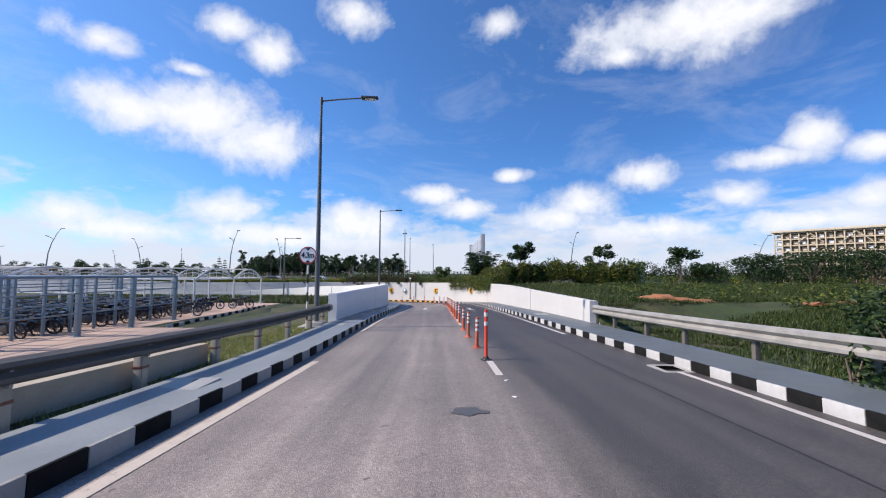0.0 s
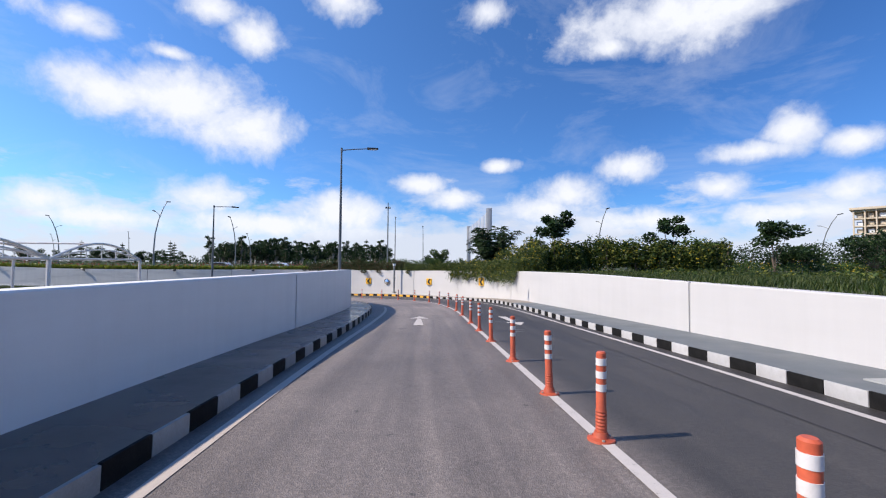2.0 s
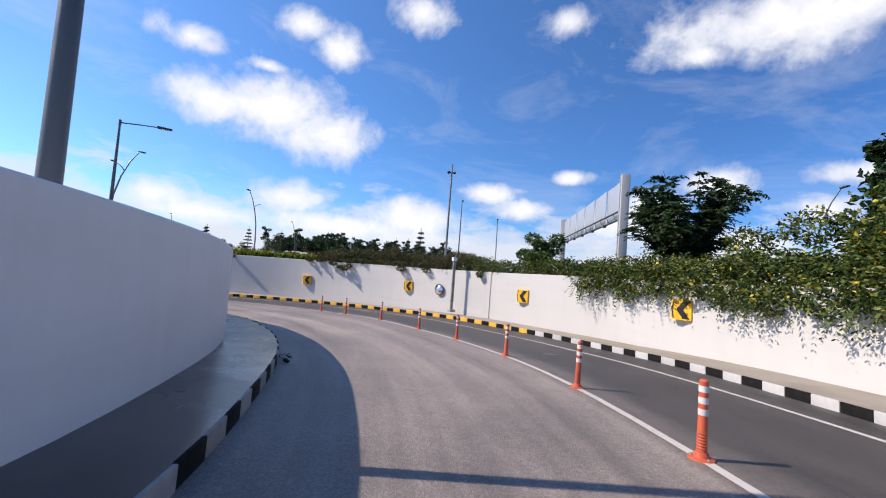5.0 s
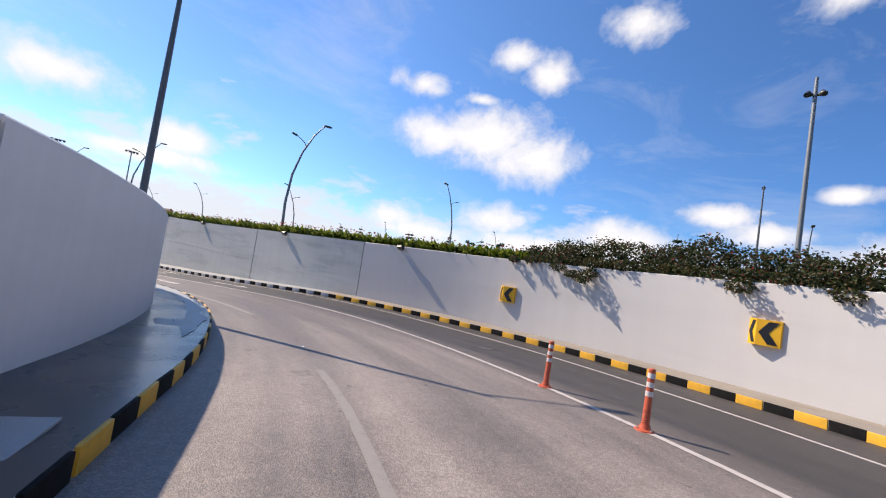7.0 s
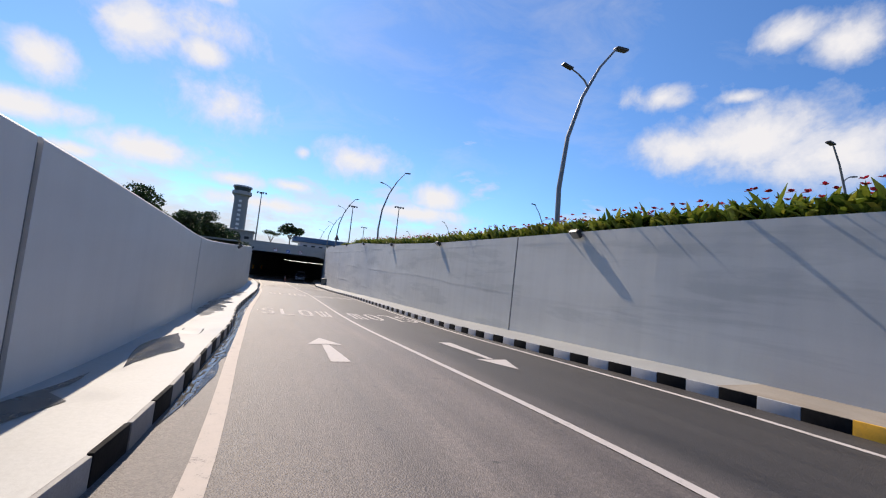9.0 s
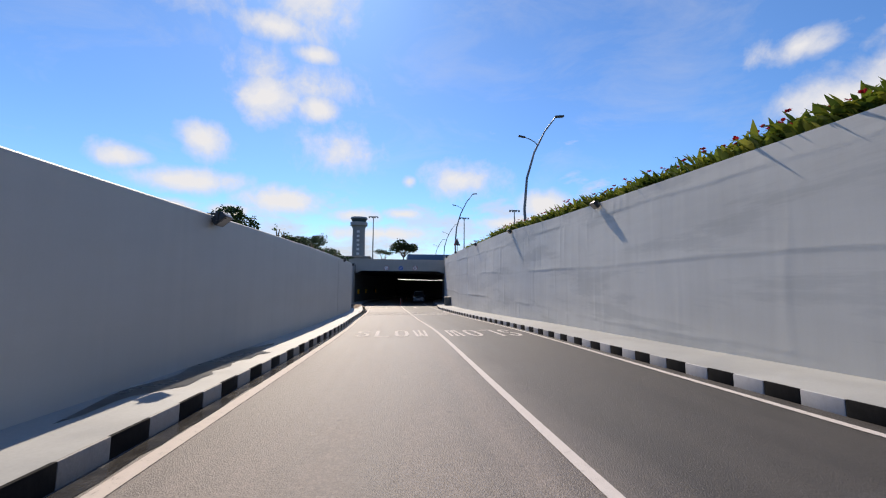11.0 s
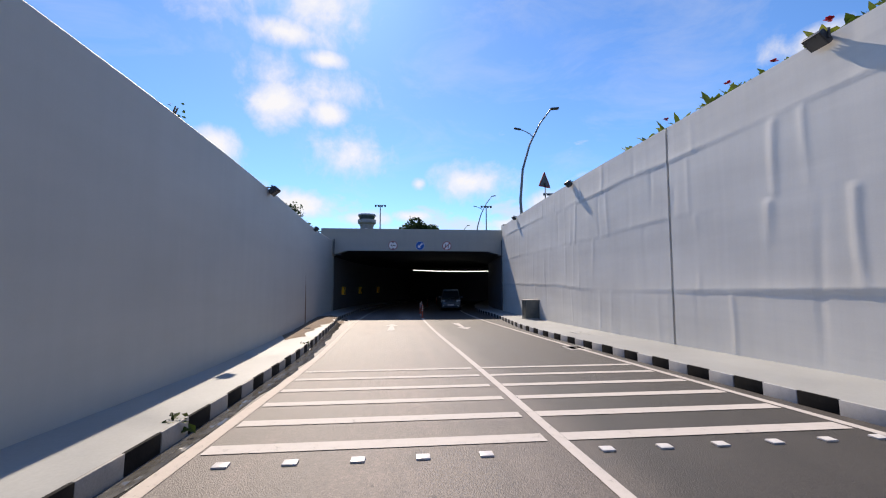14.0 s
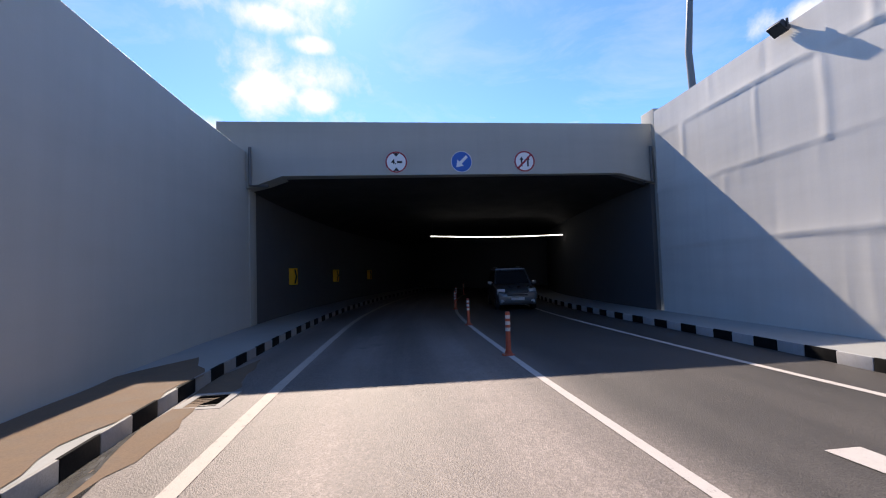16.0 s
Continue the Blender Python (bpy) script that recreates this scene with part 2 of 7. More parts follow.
    n.link(n.math("ADD", n.math("MULTIPLY", tint.outputs[1], 0.35), n.math("ADD", chip.outputs["Distance"], grain)), b.inputs["Height"])
    n.link(b.outputs[0], p.inputs["Normal"])
    return m


def worn_paint(name, base, worn=0.5):
    """Road paint, scuffed through to the asphalt in places."""
    m = bpy.data.materials.new(name)
    m.use_nodes = True
    n = Nodes(m.node_tree)
    p = m.node_tree.nodes["Principled BSDF"]
    tc = n.add("ShaderNodeTexCoord").outputs["Object"]
    a, b = n.noise(tc, 9.0, 6.0, 0.7), n.noise(tc, 70.0, 3.0, 0.7)
    col = n.ramp(n.math("ADD", n.math("MULTIPLY", a, 0.6), n.math("MULTIPLY", b, 0.4)), [(0.30 + 0.08 * worn, tuple(c * 0.45 for c in base)), (0.42, tuple(c * 0.88 for c in base)), (0.7, base)])
    n.link(col, p.inputs["Base Color"])
    p.inputs["Roughness"].default_value = 0.72
    bp = n.add("ShaderNodeBump")
    bp.inputs["Strength"].default_value, bp.inputs["Distance"].default_value = 0.3, 0.005
    n.link(b, bp.inputs["Height"])
    n.link(bp.outputs[0], p.inputs["Normal"])
    return m


def wall_material(name, base, streaks=0.18, relief=0.25, tone_shift=None, smears=0.0):
    """Painted concrete: faint vertical run marks, patches and shallow float marks."""
    m = bpy.data.materials.new(name)
    m.use_nodes = True
    n = Nodes(m.node_tree)
    p = m.node_tree.nodes["Principled BSDF"]
    uvn = n.add("ShaderNodeUVMap")
    uvn.uv_map = "lane"
    su = n.add("ShaderNodeSeparateXYZ")
    n.link(uvn.outputs[0], su.inputs[0])
    cv = n.add("ShaderNodeCombineXYZ")
    n.link(n.math("MULTIPLY", su.outputs[0], 2.6), cv.inputs[0])
    n.link(n.math("MULTIPLY", su.outputs[1], 0.22), cv.inputs[1])
    run = n.noise(cv.outputs[0], 1.0, 5.0, 0.6, 0.4)
    patch = n.noise(uvn.outputs[0], 0.45, 5.0, 0.6, 0.4)
    fine = n.noise(uvn.outputs[0], 35.0, 4.0, 0.6)
    f = n.math("ADD", n.math("MULTIPLY", run, 0.45), n.math("ADD", n.math("MULTIPLY", patch, 0.4), n.math("MULTIPLY", fine, 0.15)))
    col = n.ramp(f, [(0.30, tuple(c * (1 - streaks) for c in base)), (0.55, base), (0.75, tuple(min(0.86, c * (1 + streaks * 0.5)) for c in base))])
    if tone_shift:
        # base tone shifts along the ramp; on the left wall this paints in shade
        s0, s1, tone = tone_shift
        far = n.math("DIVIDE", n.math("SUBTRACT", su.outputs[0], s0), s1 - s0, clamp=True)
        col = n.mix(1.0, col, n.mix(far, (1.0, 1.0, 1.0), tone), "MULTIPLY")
    band = n.add("ShaderNodeCombineXYZ")
    n.link(n.math("MULTIPLY", su.outputs[0], 0.12), band.inputs[0])
    n.link(n.math("MULTIPLY", su.outputs[1], 0.9), band.inputs[1])
    col = n.mix(1.0, col, n.ramp(n.noise(band.outputs[0], 1.0, 5.0, 0.6, 0.3), [(0.38, (1 - streaks * 0.8,) * 3), (0.60, (1.0, 1.0, 1.0))]), "MULTIPLY")
    if smears:
        # long level smears of later, greyer repair mortar
        sm = n.add("ShaderNodeCombineXYZ")
        n.link(n.math("MULTIPLY", su.outputs[0], 0.16), sm.inputs[0])
        n.link(n.math("MULTIPLY", su.outputs[1], 1.15), sm.inputs[1])
        mud = n.ramp(n.noise(sm.outputs[0], 1.0, 6.0, 0.62, 0.25), [(0.52, (1.0, 1.0, 1.0)), (0.58, (1 - smears, 1 - smears * 0.93, 1 - smears * 0.88))])
        fresh = n.math("DIVIDE", n.math("SUBTRACT", 130.0, su.outputs[0]), 8.0, clamp=True)
        col = n.mix(fresh, col, n.mix(1.0, col, mud, "MULTIPLY"))
    n.link(col, p.inputs["Base Color"])
    p.inputs["Roughness"].default_value = 0.62
    b = n.add("ShaderNodeBump")
    b.inputs["Strength"].default_value, b.inputs["Distance"].default_value = relief, 0.05
    height = n.math("ADD", n.math("MULTIPLY", patch, 0.5), n.math("ADD", n.math("MULTIPLY", run, 0.3), n.math("MULTIPLY", fine, 0.06)))
    n.link(height, b.inputs["Height"])
    n.link(b.outputs[0], p.inputs["Normal"])
    return m


def leaf_material(name, a, b, c):
    m = bpy.data.materials.new(name)
    m.use_nodes = True
    n = Nodes(m.node_tree)
    p = m.node_tree.nodes["Principled BSDF"]
    geo = n.add("ShaderNodeNewGeometry")
    col = n.ramp(geo.outputs["Random Per Island"], [(0.0, a), (0.55, b), (1.0, c)])
    tc = n.add("ShaderNodeTexCoord").outputs["Object"]
    col = n.mix(0.5, col, n.ramp(n.noise(tc, 0.9, 4.0), [(0.35, (0.55, 0.55, 0.55)), (0.65, (1.0, 1.0, 1.0))]), "MULTIPLY")
    n.link(col, p.inputs["Base Color"])
    p.inputs["Roughness"].default_value = 0.55
    p.inputs["Specular IOR Level"].default_value = 0.35
    tr = n.add("ShaderNodeBsdfTranslucent")
    n.link(col, tr.inputs["Color"])
    mx = n.add("ShaderNodeMixShader")
    mx.inputs[0].default_value = 0.28
    n.link(p.outputs[0], mx.inputs[1])
    n.link(tr.outputs[0], mx.inputs[2])
    n.link(mx.outputs[0], m.node_tree.nodes["Material Output"].inputs[0])
    return m


ASPHALT = asphalt_material()
WHITE_LINE = worn_paint("white_road_paint", (0.528, 0.488, 0.456), 0.7)
EDGE_LINE = worn_paint("dusty_edge_paint", (0.496, 0.432, 0.376), 0.9)
WORN_LINE = worn_paint("worn_away_paint", (0.264, 0.244, 0.228), 1.0)
OIL = material("oily_asphalt", (0.080, 0.075, 0.070), 0.5, var=0.3, scale=6, fine=60)
KERB_WHITE = material("kerb_white_paint", (0.48, 0.476, 0.472), 0.6, var=0.12, scale=4, stain=(0.28, 0.264, 0.248), stain_scale=5, stain_amt=0.4, piece=0.18, bump=0.4)
# dirty white, darkened further by the shade of the left kerb's faces
KERB_WORN_SHADED = material("dirty_white_kerb_paint_shaded", (0.33, 0.32, 0.30), 0.7, var=0.2, scale=4, stain=(0.20, 0.185, 0.165), stain_scale=4, stain_amt=0.6, piece=0.25, bump=0.4)
KERB_BLACK = material("kerb_black_paint", (0.010, 0.010, 0.010), 0.8, var=0.4, scale=5, spec=0.1, stain=(0.05, 0.047, 0.043), stain_scale=4, stain_amt=0.2, bump=0.4)
KERB_YELLOW = material("kerb_yellow_paint", (0.80, 0.42, 0.03), 0.55, var=0.15, scale=5, stain=(0.30, 0.18, 0.05), stain_scale=5, stain_amt=0.4, piece=0.15, bump=0.4)
PAVING = material("smooth_concrete_footpath", (0.325, 0.33, 0.318), 0.5, var=0.14, scale=0.8, fine=30, stain=(0.27, 0.27, 0.26), stain_scale=0.7, stain_amt=0.5, bump=0.25)
PAVING_MID = material("blue_grey_footpath", (0.2, 0.22, 0.232), 0.5, var=0.2, scale=0.8, fine=30, stain=(0.152, 0.164, 0.172), stain_scale=0.6, stain_amt=0.5, bump=0.2)
# dark copy of the footpath: wall shade in the colour, also used for damp
PAVING_SHADE_DAMP = material("damp_and_shaded_footpath", (0.0288, 0.032, 0.0344), 0.28, var=0.35, scale=0.7, fine=25, stain=(0.056, 0.0608, 0.064), stain_scale=0.5, stain_amt=0.6, bump=0.15)
PAVING_COOL = material("dull_blue_grey_footpath", (0.1, 0.116, 0.126), 0.5, var=0.2, scale=0.8, fine=30, stain=(0.072, 0.08, 0.0864), stain_scale=0.6, stain_amt=0.5, bump=0.2)
PAVING_DUST = material("dusty_beige_footpath", (0.272, 0.24, 0.2), 0.8, var=0.2, scale=1.2, fine=30, stain=(0.192, 0.152, 0.112), stain_scale=1.0, stain_amt=0.6, bump=0.25)
SILT = material("dry_brown_silt", (0.16, 0.108, 0.068), 0.9, var=0.3, scale=4, fine=50, bump=0.5)
WET = material("wet_gutter", (0.045, 0.042, 0.038), 0.15, var=0.4, scale=5, fine=24, bump=0.8, dist=0.02)
WALL = wall_material("white_painted_concrete", (0.51, 0.50, 0.49), 0.07, 0.12)
WALL_GREY = wall_material("grey_white_painted_concrete", (0.40, 0.405, 0.37), 0.10, 0.35)
# greys down the ramp: the wall's own shade is put into its colour
WALL_LEFT = wall_material("white_concrete_greyed_by_shade", (0.73, 0.725, 0.71), 0.08, 0.25, (68.0, 100.0, (0.62, 0.635, 0.605)))
# pale wall paint with the tunnel's darkness put into the colour
TUNNEL_WALL = material("tunnel_wall_paint_darkened", (0.09, 0.093, 0.097), 0.85, var=0.15, scale=0.6, stain=(0.07, 0.07, 0.075), stain_scale=0.4, stain_amt=0.5)
WALL_PLASTER = wall_material("trowelled_grey_white_plaster", (0.75, 0.735, 0.68), 0.12, 0.12, (122.0, 98.0, (0.70, 0.715, 0.72)), 0.13)
JOINT_PALE = material("pale_joint_filler", (0.4, 0.4, 0.4), 0.8, var=0.15)
JOINT = material("dark_joint_filler", (0.17, 0.175, 0.18), 0.8, var=0.2)
CONCRETE = material("bare_concrete", (0.336, 0.328, 0.312), 0.8, var=0.2, scale=1.5, stain=(0.192, 0.184, 0.168), stain_scale=1.0, stain_amt=0.5)
# ceiling concrete, near-black to stand in for the unlit tunnel
TUNNEL = material("tunnel_concrete_darkened", (0.03, 0.03, 0.032), 0.8, var=0.2, scale=0.8, stain=(0.03, 0.03, 0.032), stain_scale=0.5, stain_amt=0.5)
STEEL = material("galvanised_steel", (0.32, 0.308, 0.288), 0.55, 0.2, var=0.2, scale=3, fine=90, stain=(0.176, 0.16, 0.144), stain_scale=2.0, stain_amt=0.5, bump=0.15)
# darker rail steel: the shade on the road-side faces is in the colour
RAIL_SHADED = material("brown_grey_rail_shaded", (0.12, 0.108, 0.094), 0.6, 0.1, var=0.25, scale=2.5, fine=70, stain=(0.06, 0.05, 0.042), stain_scale=1.5, stain_amt=0.5, bump=0.15)
GANTRY = material("white_painted_steel", (0.384, 0.392, 0.4), 0.45, var=0.06, bump=0.03)
PARAPET = material("beige_weathered_concrete", (0.368, 0.32, 0.256), 0.85, var=0.2, scale=1.2, stain=(0.216, 0.184, 0.144), stain_scale=0.9, stain_amt=0.5)
POLE = material("grey_painted_pole", (0.115, 0.12, 0.125), 0.45, 0.4, var=0.12, bump=0.05)
POLE_PALE = material("pale_galvanised_pole", (0.208, 0.224, 0.232), 0.5, 0.25, var=0.1, bump=0.05)
DARK = material("dark_lamp_housing", (0.045, 0.047, 0.05), 0.4, 0.2, var=0.15, bump=0.05)
ORANGE = material("orange_plastic", (0.528, 0.1, 0.044), 0.5, var=0.18, scale=6, stain=(0.336, 0.072, 0.04), stain_scale=4, stain_amt=0.5, piece=0.3, bump=0.15)
RED_POST = material("red_plastic", (0.64, 0.056, 0.028), 0.42, var=0.12, scale=6, bump=0.1)
BAND = material("white_reflective_band", (0.64, 0.624, 0.608), 0.4, var=0.06, stain=(0.4, 0.336, 0.304), stain_scale=12, stain_amt=0.4, bump=0.05)
BLACK_RUBBER = material("black_rubber", (0.02, 0.02, 0.022), 0.7, var=0.3, scale=8)
SIGN_WHITE = material("white_sign_sheet", (0.80, 0.81, 0.82), 0.4, var=0.03, bump=0.02)
SIGN_RED = material("red_sign_sheet", (0.34, 0.015, 0.025), 0.4, var=0.06, bump=0.02)
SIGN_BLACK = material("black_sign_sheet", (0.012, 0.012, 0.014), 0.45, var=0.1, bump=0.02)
SIGN_BLUE = material("blue_sign_sheet", (0.01, 0.11, 0.45), 0.4, var=0.05, bump=0.02)
SIGN_YELLOW = material("yellow_sign_sheet", (0.85, 0.45, 0.02), 0.45, var=0.08, scale=5, bump=0.03)
SIGN_BACK = material("bare_aluminium_sheet", (0.52, 0.54, 0.57), 0.45, 0.6, var=0.06, bump=0.03)
WATER = material("rippling_gutter_water", (0.10, 0.095, 0.085), 0.06, var=0.3, scale=6, fine=40, bump=0.3, dist=0.01)
FRAME_GREY = material("dull_concrete_frame", (0.33, 0.32, 0.30), 0.85, var=0.2, scale=3, bump=0.3)
PIT = material("drain_darkness_black", (0.004, 0.004, 0.004), 0.95, var=0.2, spec=0.0)
GRASS = material("rough_grass_ground", (0.028, 0.044, 0.0112), 0.9, var=0.6, scale=0.9, fine=9.0, stain=(0.128, 0.088, 0.04), stain_scale=0.25, stain_amt=0.6, bump=0.9, dist=0.12)
SOIL = material("red_soil", (0.288, 0.124, 0.056), 0.95, var=0.3, scale=2.0, fine=20, bump=0.8, dist=0.06)
BLADE_DRY = leaf_material("yellowish_grass_blades", (0.096, 0.128, 0.024), (0.216, 0.24, 0.048), (0.384, 0.336, 0.128))
BLADE = leaf_material("grass_blades", (0.0144, 0.0336, 0.0048), (0.036, 0.068, 0.0096), (0.096, 0.116, 0.0224))
LEAF_MIX = leaf_material("mixed_green_leaves", (0.0123, 0.0317, 0.00704), (0.0484, 0.088, 0.0141), (0.211, 0.22, 0.0352))
LEAF_DARK = leaf_material("dark_leaves", (0.0088, 0.0246, 0.0088), (0.0194, 0.0484, 0.0123), (0.0484, 0.0924, 0.022))
LEAF_MID = leaf_material("green_leaves", (0.0194, 0.0484, 0.0106), (0.044, 0.0968, 0.0176), (0.114, 0.167, 0.0308))
LEAF_LIGHT = leaf_material("yellow_green_leaves", (0.0616, 0.114, 0.0132), (0.167, 0.229, 0.0264), (0.37, 0.37, 0.0528))
LEAF_RED = leaf_material("bronze_red_leaves", (0.014, 0.028, 0.008), (0.05, 0.075, 0.017), (0.14, 0.08, 0.04))
PETAL_Y = leaf_material("yellow_petals", (0.60, 0.42, 0.02), (0.75, 0.55, 0.03), (0.80, 0.65, 0.10))
PETAL_R = leaf_material("red_petals", (0.30, 0.01, 0.03), (0.50, 0.02, 0.05), (0.62, 0.05, 0.08))
BARK = material("brown_bark", (0.13, 0.10, 0.075), 0.9, var=0.35, scale=4, fine=40, bump=0.6)
BARK_PALE = material("pale_bark", (0.32, 0.29, 0.25), 0.85, var=0.3, scale=4, fine=40, bump=0.5)


# ---- the alignment: plan and height of the divider line ----
CONTROL = [(6.75, -14, 0.85), (6.35, -4, 0.47), (6.08, 5.09, 0.127), (5.87, 8.85, 0.02), (5.67, 13.3, -0.09), (5.43, 18.5, -0.26), (5.22, 24.8, -0.53),
           (4.95, 31, -0.8), (4.15, 36.5, -1.05), (3.0, 40.4, -1.25), (1.1, 44, -1.46), (-0.68, 46.4, -1.6), (-2.655, 48.5, -1.69), (-4.75, 50.0, -1.79),
           (-6.9, 51.25, -1.90), (-9.8, 52.4, -2.0), (-13.5, 53.35, -2.13), (-18, 53.85, -2.31), (-24, 53.75, -2.6), (-32, 53.6, -3.03), (-48.5, 53.65, -3.75),
           (-57, 53.4, -4.12), (-67, 53.2, -4.53), (-75, 52.9, -4.77), (-83, 52.75, -4.98), (-92, 53.0, -5.15), (-102, 54.6, -5.3), (-114, 58.5, -5.4)]


def smooth_line(points, step=0.5):
    """Catmull-Rom (centripetal) through the points."""
    cp = np.array(points, float)
    pts = np.vstack([2 * cp[0] - cp[1], cp, 2 * cp[-1] - cp[-2]])
    out = []
    for i in range(1, len(pts) - 2):
        p0, p1, p2, p3 = pts[i - 1:i + 3]
        k0, k1, k2 = [np.hypot(*(b - a)[:2]) ** 0.5 for a, b in ((p0, p1), (p1, p2), (p2, p3))]
        t0, t1 = 0, k0
        t2, t3 = k0 + k1, k0 + k1 + k2
        for t in np.linspace(t1, t2, max(2, int(np.hypot(*(p2 - p1)[:2]) / step)), endpoint=False):
            a1 = (t1 - t) / (t1 - t0) * p0 + (t - t0) / (t1 - t0) * p1
            a2 = (t2 - t) / (t2 - t1) * p1 + (t - t1) / (t2 - t1) * p2
            a3 = (t3 - t) / (t3 - t2) * p2 + (t - t2) / (t3 - t2) * p3
            b1 = (t2 - t) / (t2 - t0) * a1 + (t - t0) / (t2 - t0) * a2
            b2 = (t3 - t) / (t3 - t1) * a2 + (t - t1) / (t3 - t1) * a3
            out.append((t2 - t) / (t2 - t1) * b1 + (t - t1) / (t2 - t1) * b2)
    out.append(cp[-1])
    return np.array(out)


LINE = smooth_line(CONTROL)
RUN = np.r_[0, np.cumsum(np.hypot(*np.diff(LINE[:, :2], axis=0).T))]
END = RUN[-1]
TAN = np.gradient(LINE[:, :2], RUN, axis=0)
for _ in range(3):
    TAN[1:-1] = (TAN[:-2] + TAN[1:-1] * 2 + TAN[2:]) / 4
TAN /= np.linalg.norm(TAN, axis=1)[:, None]


def station(s):
    """Centre point and unit tangent at s metres along the road."""
    c = np.clip(s, 0, END)
    p = np.array([np.interp(c, RUN, LINE[:, k]) for k in range(3)])
    d = np.array([np.interp(c, RUN, TAN[:, k]) for k in range(2)])
    d /= np.hypot(*d)
    p[:2] += d * (s - c)
    return p, d


def tilt(s):
    """Crossfall on the outer side of the bend."""
    return -0.035 * np.clip((s - 50) / 8, 0, 1) * np.clip((84 - s) / 8, 0, 1)


def on_road(s, off, up=0.0):
    """The point off metres right of the divider line, up metres over the road."""
    p, d = station(s)
    return Vector((p[0] + d[1] * off, p[1] - d[0] * off, p[2] + up + (tilt(s) * off if off > 0 else 0)))


def beside(s, off, z):
    v = on_road(s, off)
    v.z = z
    return v


def heading(s):
    d = station(s)[1]
    return math.degrees(math.atan2(d[1], d[0]))


def table(rows, soft=3):
    """A smooth function through (station, value) rows."""
    g = np.arange(-60, 200, 1.0)
    v = np.interp(g, *zip(*rows))
    for _ in range(soft):
        v[1:-1] = (v[:-2] + v[1:-1] + v[2:]) / 3
    return lambda s: float(np.interp(s, g, v))


left_kerb = table([(-30, -3.75), (15, -3.75), (26, -3.60), (37, -3.46), (41, -3.55), (47, -3.95), (53, -4.8), (57, -5.02), (62, -5.22), (66.5, -5.3), (70, -5.1), (73, -4.65), (77, -4.1),
                   (80, -3.82), (83, -3.5), (90, -3.3), (94, -3.5), (115, -3.52), (126, -3.54), (134, -3.76), (142, -4.25), (145, -4.6), (178, -4.75)])
left_wall = table([(-30, -4.66), (22, -4.68), (25.8, -4.74), (36, -4.52), (42, -4.58), (48, -5.0), (53, -5.8), (58, -6.15), (63, -6.28), (69, -6.4), (72, -6.0), (76, -5.3), (81, -4.68), (85, -4.30), (92, -4.36),
                   (96, -4.45), (128, -4.58), (136, -4.92), (144, -5.6), (147, -5.95), (152, -6.1), (178, -6.1)])
right_kerb = table([(-30, 3.65), (15, 3.62), (27, 3.35), (40, 3.25), (46, 3.4), (52, 3.9), (57, 4.7), (63, 4.95), (69, 4.85), (76, 4.6), (80, 3.95), (86, 3.35), (91, 3.15), (95, 3.3), (112, 3.46),
                    (138, 3.5), (142, 4.0), (146, 4.4), (178, 4.4)])
right_wall = table([(-30, 4.9), (25.8, 4.75), (38, 4.7), (47, 4.8), (52, 5.6), (57, 6.4), (63, 6.5), (69, 6.45), (76, 6.1), (81, 5.0), (86, 4.7), (92, 4.82), (113, 5.0), (122, 5.1), (136, 5.28), (150, 5.75), (178, 5.75)])
left_line = table([(-30, -3.45), (13, -3.45), (26, -3.35), (40, -3.1), (46, -3.2), (55, -3.5), (66, -3.55), (70, -3.3), (78, -3.07), (90, -3.13), (112, -3.3), (134, -3.27), (145, -3.47), (178, -3.5)])
right_line = table([(-30, 3.30), (17, 3.30), (28, 2.98), (46, 2.9), (54, 3.0), (58, 3.2), (72, 3.2), (78, 3.2), (83, 3.0), (90, 2.75), (95, 2.95), (112, 3.25), (135, 3.18), (145, 3.14), (178, 3.1)])
left_top = table([(25, 1.12), (44, 1.08), (52.6, 0.84), (56, 0.74), (60, 0.6), (64, 0.42), (69, 0.38), (73, 0.2), (77, -0.05), (81, -0.22), (85, -0.5), (92, -0.86), (100, -0.82), (110, -0.72), (120, -0.6), (130, -0.53), (137, -0.42), (143, -0.25), (147, -0.05), (160, 0.0)])
right_top = table([(25, 0.9), (41, 1.02), (50, 0.95), (57, 0.72), (60, 0.78), (65, 0.64), (70, 0.6), (79, 0.53), (92, 0.45), (100, 0.45), (113, 0.75), (120, 0.98), (160, 1.0)])


# ---- mesh helpers ----
def mesh_of(bm, name, mats, smooth=True):
    me = bpy.data.meshes.new(name)
    bm.normal_update()
    bm.to_mesh(me)
    bm.free()
    for m in (mats if isinstance(mats, (list, tuple)) else [mats]):
        me.materials.append(m)
    if smooth:
        me.polygons.foreach_set("use_smooth", [True] * len(me.polygons))
        me.set_sharp_from_angle(angle=radians(38))
    return me


def part(name, bm, mats, parent=None, label="", at=None, smooth=True):
    """Links a bmesh (or a mesh) as one object under a thing or a part."""
    ob = new(name, bm if isinstance(bm, bpy.types.Mesh) else mesh_of(bm, name, mats, smooth))
    if parent is not None:
        ob.parent = parent
    if at is not None:
        ob.matrix_basis = at
    if label:
        ob["label"] = label
    return ob


def thing(name, label, category, at=None, group="", kind=""):
    ob = tagged(new(name), label, category, group, kind)
    ob.empty_display_size = 0.2
    if at is not None:
        ob.matrix_basis = at
    return ob


